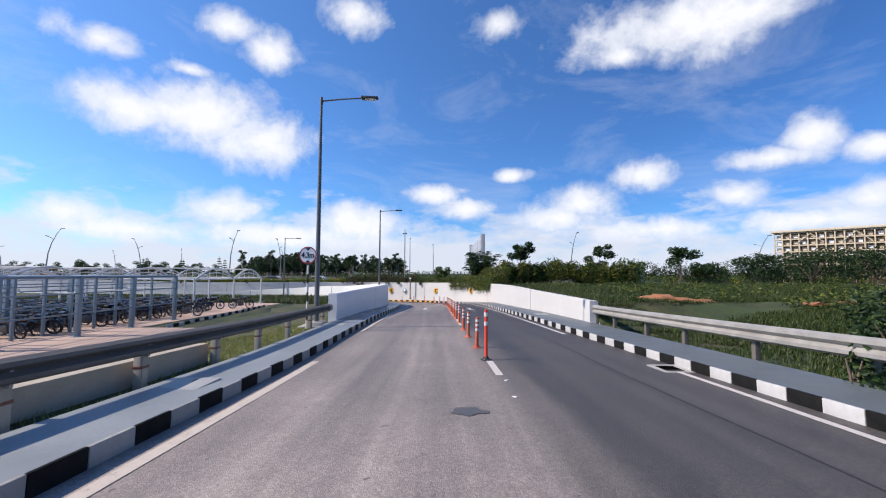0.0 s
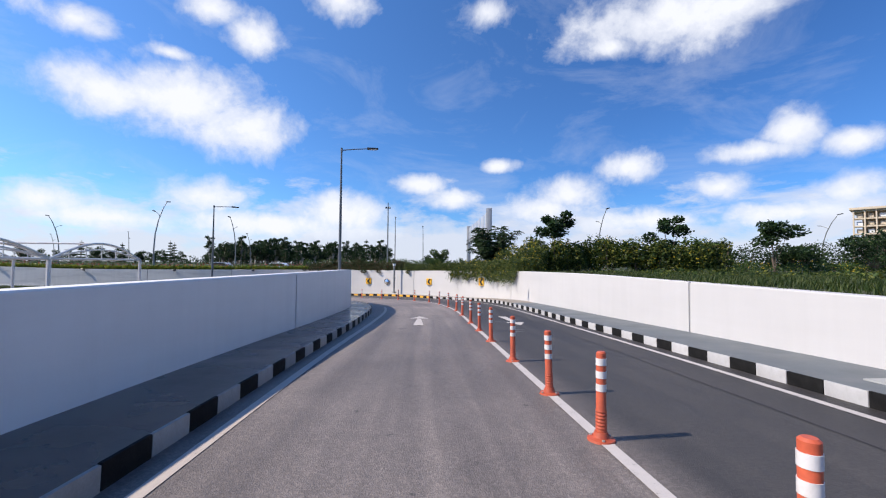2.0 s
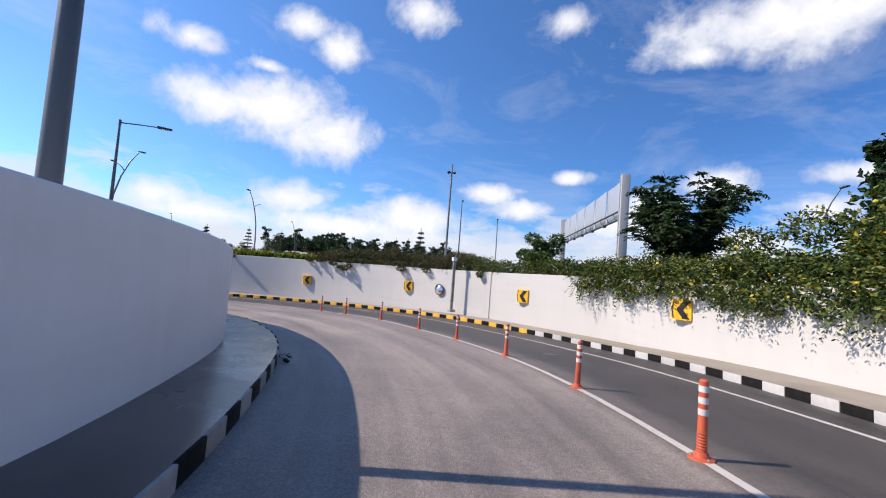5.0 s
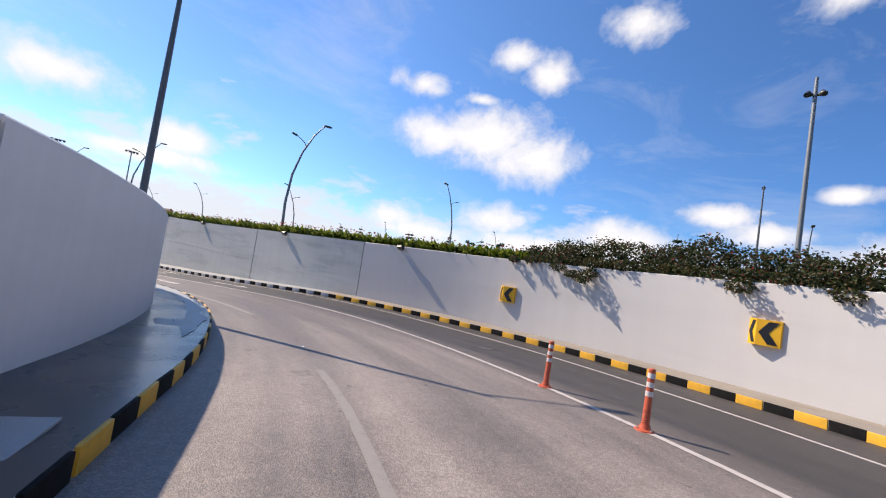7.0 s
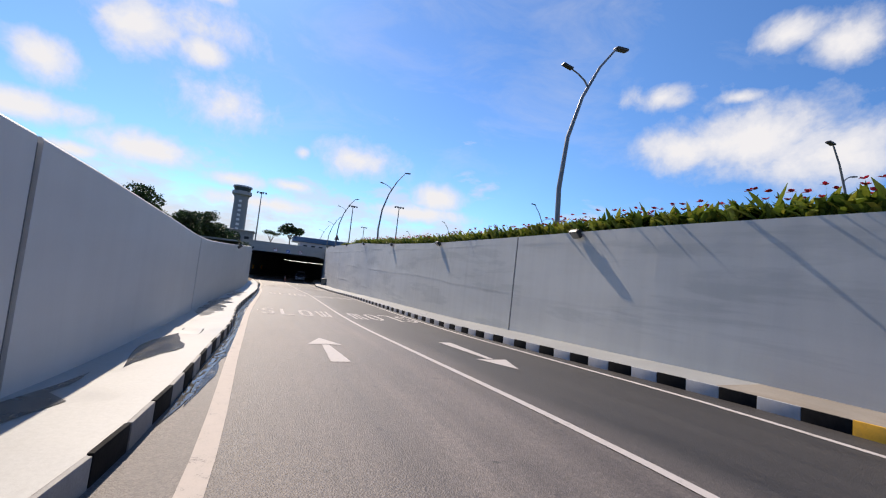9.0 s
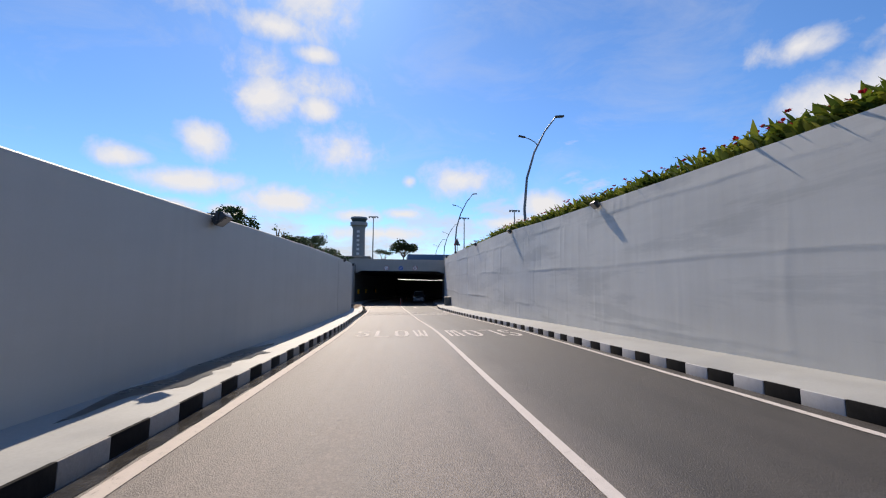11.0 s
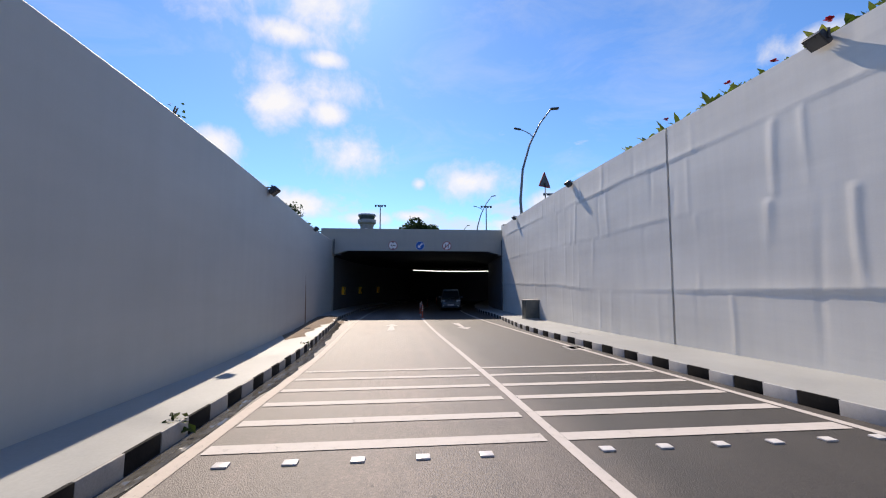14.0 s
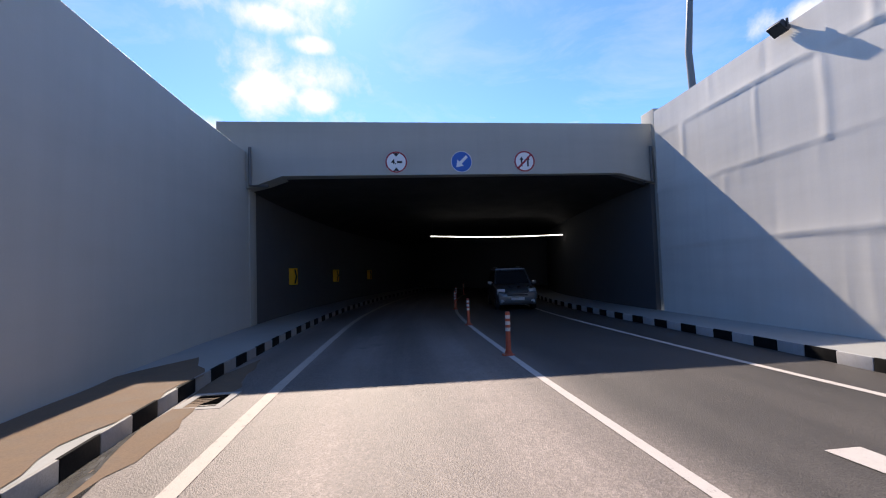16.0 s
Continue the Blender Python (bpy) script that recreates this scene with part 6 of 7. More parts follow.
def broad_tree(name, label, at, height, spread_r, seed, mat=LEAF_DARK, bark=BARK, trunk=0.35, leaf=0.16, dens=900, lumps=9, group="", umbrella=False, slim=1.0):
    """Trunk, limbs and a crown of separate leaf clumps with gaps between them."""
    g = random.Random(seed)
    t = thing(name, label, "tree", at, group)
    fork = height * trunk
    arms, blobs = [], []
    r0 = (height * 0.018 + 0.03) * slim
    arms.append(([(0, 0, -0.4), (g.uniform(-.1, .1), g.uniform(-.1, .1), fork * 0.6), (g.uniform(-.15, .15), g.uniform(-.15, .15), fork)], [r0 * 1.3, r0, r0 * 0.8]))
    for k in range(lumps):
        a = 2 * math.pi * (k / lumps) + g.uniform(-0.5, 0.5)
        rr = spread_r * g.uniform(0.25, 0.85)
        zz = height * (g.uniform(0.80, 0.95) if umbrella else g.uniform(trunk + 0.12, 0.92))
        c = (rr * math.cos(a), rr * math.sin(a), zz)
        arms.append(([(0, 0, fork * (0.95 if slim == 1.0 else g.uniform(0.1, 0.9))), (c[0] * 0.5, c[1] * 0.5, (fork + zz) / 2 + g.uniform(-.1, .2)), c], [r0 * 0.55, r0 * 0.35, r0 * 0.12]))
        q = spread_r * g.uniform(0.26, 0.44)
        blobs.append((c[0], c[1], c[2], q * 1.15, q * 1.15, q * (0.55 if umbrella else 0.8), int(dens / lumps * g.uniform(0.7, 1.3))))
    blobs.append((0, 0, height * (0.9 if umbrella else 0.75), spread_r * 0.4, spread_r * 0.4, height * 0.12, dens // lumps))
    part("trunk", limbs(arms), bark, t)
    part("crown", leaf_mesh("crown", blobs, leaf, mat, seed), None, t)
    return t


def frond_mesh(name, spots, leaflet, mat, seed, pairs=10, sag=0.35):
    """Feathered fronds: pairs of narrow leaflets along drooping stalks. spots: (x, y, z, dx, dy, dz, length)."""
    g = np.random.default_rng(seed)
    A = np.array(spots, float)
    d = A[:, 3:6] / np.linalg.norm(A[:, 3:6], axis=1)[:, None]
    L = A[:, 6][:, None]
    V = []
    for i in range(pairs):
        t = (i + 0.6) / pairs
        pos = A[:, :3] + d * L * t
        pos[:, 2] -= (sag * L * t * t)[:, 0]
        tan = d.copy()
        tan[:, 2] -= 2 * sag * t
        tan /= np.linalg.norm(tan, axis=1)[:, None]
        side = np.cross(tan, (0, 0, 1.0))
        side /= np.linalg.norm(side, axis=1)[:, None] + 1e-6
        for sg in (-1, 1):
            ax = side * sg * 0.85 + tan * 0.55 + g.normal(size=d.shape) * 0.18
            ax[:, 2] -= 0.25
            ax /= np.linalg.norm(ax, axis=1)[:, None]
            ll = leaflet * (1.05 - 0.5 * t) * g.uniform(0.7, 1.25, len(A))[:, None]
            w = np.cross(ax, g.normal(size=d.shape))
            w /= np.linalg.norm(w, axis=1)[:, None]
            V.append(np.stack([pos, pos + ax * ll * 0.5 + w * ll * 0.22, pos + ax * ll, pos + ax * ll * 0.5 - w * ll * 0.22], 1))
    V = np.concatenate(V).reshape(-1, 3)
    k = np.arange(len(V) // 4) * 4
    F = np.stack([k, k + 1, k + 2, k + 3], 1)
    me = bpy.data.meshes.new(name)
    me.from_pydata(V.tolist(), [], F.tolist())
    me.materials.append(mat)
    return me


def feather_tree(name, label, at, height, spread_r, seed, mat, limbs_n=20, leaflet=0.13, bark=BARK):
    """Bare upswept limbs from a low fork, carrying feathered fronds with sky between them."""
    g = random.Random(seed)
    t = thing(name, label, "tree", at)
    arms = [([(0, 0, -0.4), (0.03, 0.02, height * 0.1), (0.05, 0.0, height * 0.2)], [0.10, 0.08, 0.065])]
    spots = []
    for k in range(limbs_n):
        a = 2 * math.pi * k / limbs_n + g.uniform(-0.3, 0.3)
        r, top = spread_r * g.uniform(0.35, 1.0), height * g.uniform(0.45, 1.0)
        pts = []
        for i in range(6):
            u = i / 5
            pts.append(Vector((r * math.cos(a) * u ** 1.2 + g.uniform(-.06, .06), r * math.sin(a) * u ** 1.2 + g.uniform(-.06, .06), height * 0.15 + (top - height * 0.15) * u ** 0.85)))
        arms.append((pts, [0.045, 0.035, 0.027, 0.02, 0.014, 0.007]))
        for i in range(2, 6):
            for _ in range(7 if i < 5 else 10):
                q = pts[i].lerp(pts[i - 1], g.uniform(0, 0.9))
                b = a + g.uniform(-1.7, 1.7)
                spots.append((q.x, q.y, q.z, math.cos(b), math.sin(b), g.uniform(0.0, 0.7), g.uniform(0.45, 0.85)))
    part("trunk", limbs(arms), bark, t)
    part("crown", frond_mesh("crown", spots, leaflet, mat, seed, 9), None, t)
    return t


def pine(label, at, height, seed, group):
    """A layered conifer with drooping whorls."""
    t = thing("conifer", label, "tree", at, group)
    bm = bmesh.new()
    tube(bm, [(0, 0, -0.3), (0, 0, height)], [0.09, 0.02], 6)
    part("trunk", bm, BARK, t)
    blobs = []
    for k in range(7):
        z = height * (0.22 + 0.11 * k)
        r = height * 0.20 * (1 - k / 8.5)
        for a in range(6):
            b = a * math.pi / 3 + k * 0.5
            blobs.append((math.cos(b) * r * 0.6, math.sin(b) * r * 0.6, z, r * 0.45, r * 0.45, height * 0.018, 18))
    part("crown", leaf_mesh("crown", blobs, 0.3, LEAF_DARK, seed, long=3.0), None, t)
    return t


def shrub_row(name, label, pts, seed, mat, leaf=0.13, n=900, kind="", flowers=None, nf=60, fl_size=0.12, stems=True, category="shrub"):
    """A bank of leafy clumps; pts are (x, y, z, rx, ry, rz)."""
    t = thing(name, label, category, kind=kind)
    g = random.Random(seed)
    blobs = [(x + g.uniform(-.1, .1), y + g.uniform(-.1, .1), z, rx, ry, rz, max(20, int(n * (rx * ry * rz) ** 0.6))) for x, y, z, rx, ry, rz in pts]
    part("leaves", leaf_mesh("leaves", blobs, leaf, mat, seed), None, t)
    if stems:
        arms = []
        for x, y, z, rx, ry, rz in pts[::2]:
            for _ in range(3):
                a = g.uniform(0, 6.28)
                arms.append(([(x, y, z - rz - 0.4), (x + 0.3 * rx * math.cos(a), y + 0.3 * ry * math.sin(a), z - 0.2 * rz), (x + 0.7 * rx * math.cos(a), y + 0.7 * ry * math.sin(a), z + 0.5 * rz)], [0.03, 0.02, 0.008]))
        part("branchwork", limbs(arms), BARK, t)
    if flowers:
        fb = [(b[0], b[1], b[2] + 0.1 * b[5], b[3] * 1.02, b[4] * 1.02, b[5] * 1.02, max(2, int(nf * (b[3] * b[4] * b[5]) ** 0.6))) for b in blobs]
        part("blossom", leaf_mesh("blossom", fb, fl_size, flowers, seed + 1, long=1.2), None, t)
    return t


def along(s, out, z):
    """A point out metres behind the right wall's face at station s, z over the wall top."""
    p = beside(s, right_wall(s) + out, right_top(s) + z)
    return p.x, p.y, p.z


g = random.Random(8)
# bed of cannas on the wall top
def canna_bed(s0, s1, per_m, label, seed, thin=False):
    rg = np.random.default_rng(seed)
    t = thing("canna_bed", label, "flower bed", kind="stuff")
    V, F, VF, FF = [], [], [], []

    def blade(base, d, L, W, bend, VV, FL):
        side = np.cross(d, (0, 0, 1.0))
        side /= np.linalg.norm(side) + 1e-9
        mids = [base, base + d * L * 0.35, base + d * L * 0.7 + np.array((0, 0, -bend * L * 0.1)), base + d * L + np.array((0, 0, -bend * L * 0.35))]
        ws = (0.15, 1.0, 0.8, 0.05)
        k = len(VV)
        for m, w in zip(mids, ws):
            VV.append(m - side * W * w)
            VV.append(m + side * W * w)
        for q in range(3):
            FL.append((k + 2 * q, k + 2 * q + 1, k + 2 * q + 3, k + 2 * q + 2))
    n = int((s1 - s0) * per_m)
    for _ in range(n):
        s = rg.uniform(s0, s1)
        if thin and rg.random() < (s - s0) / (s1 - s0) * 0.85:
            continue
        o = rg.uniform(0.26, 1.25)
        p = beside(s, right_wall(s) + o, right_top(s) - 0.02)
        base = np.array(p)
        h = rg.uniform(0.38, 0.68) * (0.75 if thin else 1.0)
        for _ in range(rg.integers(5, 9)):
            a, up = rg.uniform(0, 6.28), rg.uniform(0.55, 1.6)
            d = np.array((math.cos(a), math.sin(a), up))
            d /= np.linalg.norm(d)
            blade(base + np.array((0, 0, rg.uniform(0, 0.2) * h)), d, h * rg.uniform(0.7, 1.1), 0.062 * rg.uniform(0.6, 1.3), rg.uniform(0, 1.2), V, F)
        if rg.random() < 0.15:
            top = base + np.array((0, 0, h * rg.uniform(0.85, 1.05)))
            blade(base, np.array((0.02, 0.02, 1.0)), top[2] - base[2], 0.008, 0, V, F)
            for _ in range(7):
                a = rg.uniform(0, 6.28)
                d = np.array((math.cos(a), math.sin(a), rg.uniform(0.2, 1.4)))
                d /= np.linalg.norm(d)
                blade(top, d, 0.09, 0.035, 0.5, VF, FF)
    for nm, vv, ff, mat in (("leaves", V, F, LEAF_LIGHT), ("flowers", VF, FF, PETAL_R)):
        me = bpy.data.meshes.new(nm)
        me.from_pydata([tuple(v) for v in vv], [], ff)
        me.materials.append(mat)
        part(nm, me, None, t)
    return t


canna_bed(75.5, 100, 62, "bed of yellow-green canna plants with red flowers", 5)
canna_bed(100, 124, 58, "bed of yellow-green canna plants with red flowers", 6)
canna_bed(124, 134, 30, "thinning bed of canna plants with red flowers", 7, True)

# bronze bougainvillea hanging over the wall in the bend
pts = []
for k in range(16):
    s = 66.0 + k * 0.62
    pts.append((*along(s, g.uniform(0.5, 1.2), g.uniform(0.3, 0.65)), g.uniform(0.6, 0.95), g.uniform(0.6, 0.95), g.uniform(0.35, 0.65)))
for s, o, z, r in [(66.5 + 0.5 * k, 0.2, 0.15, 0.3) for k in range(17)] + [(75.6, -0.15, 0.02, 0.20), (75.0, -0.15, 0.05, 0.22), (73.9, -0.2, -0.12, 0.22), (73.4, -0.25, -0.30, 0.22), (73.0, -0.3, -0.45, 0.20), (72.8, -0.25, -0.2, 0.24), (69.5, -0.1, -0.15, 0.26), (68.0, -0.1, -0.12, 0.24)]:
    pts.append((*along(s, o, z), r * 1.3, r * 1.3, r * 0.7))
shrub_row("bougainvillea", "dark bronze-leaved bougainvillea trailing over the wall", pts, 31, LEAF_RED, 0.10, 3000, flowers=PETAL_R, nf=60, fl_size=0.06, stems=False)
# green shrubs on the wall top of the bend
pts = []
for k in range(8):
    s = 60.4 + k * 0.78
    pts.append((*along(s, g.uniform(0.4, 1.3), g.uniform(0.15, 0.5)), 0.72, 0.72, 0.5))
pts.append((*along(64.9, -0.12, -0.15), 0.22, 0.22, 0.2))
shrub_row("wall_top_shrubs", "green trailing shrubs along the wall top", pts, 32, LEAF_MIX, 0.11, 3000, stems=False)
# upright young tree of pale leaves
broad_tree("young_tree", "small leafy young tree behind the wall", pose(*along(63.0, 1.0, -0.1)), 2.2, 1.05, 33, LEAF_MID, trunk=0.2, leaf=0.17, dens=2600, lumps=9)
# yellow-flowering bank
pts = []
for k in range(20):
    s = 51.2 + k * 0.47
    pts.append((*along(s, g.uniform(0.5, 1.5), g.uniform(0.25, 0.8 if s < 56 else 0.4)), g.uniform(0.55, 0.9), g.uniform(0.55, 0.9), g.uniform(0.4, 0.65)))
for k in range(18):
    s = 51.6 + k * 0.48
    pts.append((*along(s, g.uniform(-0.25, 0.05), g.uniform(-0.5, 0.0)), 0.44, 0.44, 0.40))
for k in range(5):
    pts.append((*along(51.5 + k * 1.1, 1.6, 1.3 + 0.25 * (k % 2)), 0.7, 0.7, 0.5))
fs = shrub_row("flowering_shrubs", "green shrubs with yellow flowers hanging over the wall", pts, 34, LEAF_MIX, 0.12, 1700, flowers=PETAL_Y, nf=60, fl_size=0.10, stems=False)
spots = []
for k in range(700):
    s = g.uniform(51.0, 61.0)
    x, y, z = along(s, g.uniform(-0.05, 1.4), g.uniform(0.0, 0.75 if s < 57 else 0.45))
    b = radians(heading(s)) + math.pi / 2 + g.uniform(-1.5, 1.5)
    spots.append((x, y, z, math.cos(b), math.sin(b), g.uniform(0.0, 0.8), g.uniform(0.5, 1.0)))
for k in range(150):
    s = g.choice((51.6, 52.6, 53.4, 54.6, 55.3, 57.2, 58.6, 59.8)) + g.uniform(-0.5, 0.5)
    x, y, z = along(s, g.uniform(-0.3, 0.0), g.uniform(-0.25, 0.05))
    b = radians(heading(s)) + math.pi / 2 + g.uniform(-1.2, 1.2)
    spots.append((x, y, z, math.cos(b) * 0.5, math.sin(b) * 0.5, g.uniform(-1.0, -0.2), g.uniform(0.35, 0.75)))
part("fronds", frond_mesh("fronds", spots, 0.15, LEAF_MIX, 134, 9, 0.5), None, fs)
# feathery dark tree above them
feather_tree("feathery_tree", "dark feathery tree with open crown behind the wall", pose(8.9, 48.4, 0.5), 4.5, 2.7, 35, LEAF_DARK, 34, 0.23)
# tall hedge to the right of the bend
pts = []
for k in range(46):
    u = k / 45
    x, y = 11.2 + 13.5 * u, 42.6 + 1.2 * math.sin(u * 5) + g.uniform(-0.6, 0.6)
    pts.append((x, y, 1.55 + g.uniform(-0.25, 1.0) * (1.0 - 0.35 * u), 0.9, 0.9, g.uniform(0.8, 1.2)))
for k in range(60):
    u = g.uniform(0, 1)
    pts.append((11.0 + 13.8 * u, 42.4 + 1.2 * math.sin(u * 5) + g.uniform(-0.7, 0.7), 2.55 + g.uniform(-0.3, 0.65) * (1.0 - 0.4 * u), 0.22, 0.22, g.uniform(0.25, 0.55)))
shrub_row("tall_hedge", "tall dense dark green hedge with yellow flowers", pts, 36, LEAF_MIX, 0.21, 640, flowers=PETAL_Y, nf=26, fl_size=0.11)
pts = [(24.5 + 1.4 * k, 45 + g.uniform(-1, 1) + 0.25 * k, 1.0 + g.uniform(0, 0.3), 1.1, 1.0, g.uniform(0.5, 0.9)) for k in range(26)]
shrub_row("low_hedge", "low mixed hedge of green and yellow shrubs", pts, 37, LEAF_MID, 0.15, 520, flowers=PETAL_Y, nf=22, fl_size=0.12)
pts = [(28 + 1.5 * k, 50 + 0.3 * k + g.uniform(-1, 1), 1.6 + g.uniform(0, 1.0), 1.5, 1.3, g.uniform(1.0, 1.6)) for k in range(24)]
shrub_row("bushes", "tall dark bushes behind the hedge", pts, 38, LEAF_DARK, 0.2, 420)
broad_tree("clump_tree", "small tree with rounded clumps on bare stems", pose(13.5, 44.3, 0.6), 5.3, 1.45, 41, LEAF_DARK, BARK, 0.5, 0.26, 1900, 8, "round trees", slim=0.45)
broad_tree("clump_tree", "two-tiered small tree with bare stems", pose(22.5, 44.4, 0.6), 5.2, 1.55, 42, LEAF_DARK, BARK, 0.25, 0.26, 1700, 9, "round trees", slim=0.45)
broad_tree("clump_tree", "small tree with dark rounded crowns", pose(32.8, 46.5, 0.6), 4.9, 1.7, 43, LEAF_DARK, BARK, 0.45, 0.26, 1800, 8, "round trees", slim=0.45)
broad_tree("light_tree", "thin-leaved small tree behind the hedge", pose(18.4, 47.0, 0.6), 3.6, 1.6, 44, LEAF_MID, BARK_PALE, 0.3, 0.22, 800, 11, slim=0.4)
broad_tree("light_tree", "thin-leaved small tree behind the hedge", pose(27.8, 48.0, 0.6), 3.4, 1.7, 45, LEAF_MID, BARK_PALE, 0.3, 0.22, 800, 11, slim=0.4)
for k, (x, y, h, r) in enumerate(((42, 47, 3.6, 2.4), (46, 44, 4.0, 2.8), (50, 41, 4.4, 3.0), (54, 47, 4.4, 3.2), (47, 50, 3.8, 2.8), (38, 50, 3.2, 2.2), (60, 40, 4.6, 3.4))):
    broad_tree("dense_tree", "dense dark roadside tree before the pale building", pose(x, y, 0.6), h, r, 50 + k, LEAF_DARK, BARK, 0.2, 0.24, 2600, 14, "trees before the building")
pts = [(14 + 2.2 * k, 20 + g.uniform(-6, 10) + 0.5 * k, 0.95, 0.8, 0.8, 0.35) for k in range(14)] + [(g.uniform(13, 44), g.uniform(4, 40), 0.85, g.uniform(0.5, 1.3), g.uniform(0.5, 1.3), g.uniform(0.18, 0.5)) for k in range(130)]
shrub_row("bank_weeds", "scattered low weeds on the grass bank", pts, 39, LEAF_MIX, 0.14, 520, stems=False, kind="stuff")
shrub_row("roadside_bush", "dark bush leaning over the guard rail", [(12.2, 2.9, 0.85, 0.55, 0.6, 0.6), (12.7, 3.6, 1.15, 0.6, 0.6, 0.55), (12.9, 2.4, 1.05, 0.7, 0.7, 0.6), (11.6, 2.6, 0.5, 0.35, 0.4, 0.32), (11.0, 2.5, 0.55, 0.16, 0.2, 0.36), (11.1, 2.0, 0.42, 0.25, 0.3, 0.2), (13.8, 2.6, 1.1, 0.8, 0.8, 0.6)], 40, LEAF_DARK, 0.12, 1400)
# weeds in the gutter and on the left wall top
for k, (s, o, z, r) in enumerate(((54.5, -4.72, 0.08, 0.10), (65.6, -5.18, 0.05, 0.06), (112.6, -3.5, 0.08, 0.10), (126.4, -3.6, 0.12, 0.14), (133.2, -3.85, 0.12, 0.12))):
    p = on_road(s, o, z)
    shrub_row("gutter_weed", "small weed growing from the gutter", [(p.x, p.y, p.z, r, r, r * 0.8)], 60 + k, BLADE, 0.10, 900, stems=False)
for k, s in enumerate((108.2, 109.0, 113.5, 117.2, 121.6, 122.4, 128.5, 143.4, 144.2)):
    p = beside(s, left_wall(s) - 0.35, left_top(s) + 0.18)
    shrub_row("wall_top_weed", "thin weed rising behind the wall top", [(p.x, p.y, p.z, 0.16, 0.16, 0.24)], 70 + k, LEAF_MID, 0.09, 260)

# trees beyond the lower left wall
for k, (x, y, h, r) in enumerate(((-79.5, 34.0, 6.5, 3.3), (-78, 22, 6.0, 3.6), (-84, 22, 6.6, 3.6), (-90, 22, 7.2, 3.8), (-97, 22, 8.0, 4.0), (-103, 22, 7.6, 3.8), (-72, 22, 5.4, 3.2), (-88, 35, 4.2, 2.6), (-95, 37, 5.0, 2.6), (-105, 37, 6.2, 3.0), (-118, 37, 5.4, 3.2), (-130, 37, 5.4, 3.4), (-148, 37, 5.2, 3.6))):
    broad_tree("rounded_tree", "rounded dark green tree beyond the wall", pose(x, y, -0.9), h, r, 80 + k, LEAF_DARK, BARK, 0.22, 0.42, 3600, 13, "trees beyond the wall")
broad_tree("flat_tree", "flat-crowned tree on the tunnel roof", pose(-121.6, 53.6, 0.4), 6.3, 3.3, 95, LEAF_DARK, BARK, 0.4, 0.4, 2600, 12)
broad_tree("flat_tree", "flat-crowned tree on the tunnel roof", pose(-118, 49.5, 0.4), 3.6, 2.2, 96, LEAF_DARK, BARK, 0.35, 0.2, 1200, 8, umbrella=True)

# far grove and avenue trees, built once each and set again
proto = [broad_tree("grove_tree", "tall dark grove tree in the distance", pose(-65, 165, 0.2), 9.0, 2.3, 101, LEAF_DARK, BARK_PALE, 0.25, 0.5, 900, 12, "far grove"),
         broad_tree("grove_tree", "slender dark grove tree in the distance", pose(-60, 168, 0.2), 10.0, 1.7, 102, LEAF_DARK, BARK_PALE, 0.25, 0.5, 700, 10, "far grove"),
         broad_tree("grove_tree", "broad dark grove tree in the distance", pose(-70, 170, 0.2), 7.0, 3.0, 103, LEAF_DARK, BARK, 0.2, 0.5, 900, 12, "far grove")]
for k in range(170):
    b = radians(g.uniform(6.5, 27))
    d = g.uniform(180, 235)
    sc = g.uniform(0.75, 1.2)
    copy_thing(proto[k % 3], pose(5 - d * math.sin(b), -3 + d * math.cos(b), 0.2, 0, 0, g.uniform(0, 360)) @ Matrix.Scale(sc, 4))
for k in range(80):
    b = radians(g.uniform(26, 62) if k < 60 else g.uniform(-45, 5))
    d = g.uniform(200, 250)
    copy_thing(proto[2], pose(5 - d * math.sin(b), -3 + d * math.cos(b), 0.0, 0, 0, g.uniform(0, 360)) @ Matrix.Scale(g.uniform(0.6, 0.95), 4))
pn = pine("layered dark conifer in the distance", pose(-12, 92, 0.3), 4.6, 111, "conifers")
for x, y, sc in ((-16, 100, 0.9), (-30, 104, 1.0), (-37, 100, 0.9), (-46, 104, 1.0), (-52, 100, 0.9), (-58, 108, 1.05), (-66, 104, 0.9), (-75, 104, 1.0), (-82, 112, 1.0), (-8.5, 84, 0.95), (-24, 94, 0.8), (-60, 96, 0.85)):
    copy_thing(pn, pose(x, y, 0.3, 0, 0, g.uniform(0, 360)) @ Matrix.Scale(sc * 1.25, 4))
pts = []
for k in range(150):
    b = radians(-62 + 128 * k / 149)
    d = g.uniform(190, 250)
    pts.append((5 - d * math.sin(b), -3 + d * math.cos(b), 1.2 + g.uniform(-0.4, 0.7), 5.0, 5.0, g.uniform(1.2, 2.6)))
shrub_row("far_scrub", "low dark belt of scrub along the horizon", pts, 115, LEAF_DARK, 0.75, 14, stems=False, kind="stuff", category="scrub")
# hedge of the far road behind the outer wall
pts = []
for k in range(56):
    x = -68 + k * 1.25
    pts.append((x, 66.5 + g.uniform(-0.4, 0.4) + max(0, (x + 8)) * 0.25, 0.75 + g.uniform(0, 0.12), 0.9, 0.7, 0.42))
shrub_row("median_hedge", "clipped green hedge along the far road", pts, 112, LEAF_MID, 0.14, 620, stems=False, kind="stuff")
pts = [(-14 + 1.3 * k, 70 + g.uniform(-1.5, 3), 1.1 + g.uniform(0, 0.4), 1.0, 0.9, g.uniform(0.5, 0.8)) for k in range(22)]
shrub_row("roadside_shrubs", "mixed green shrubs beyond the bend", pts, 113, LEAF_MID, 0.16, 480)

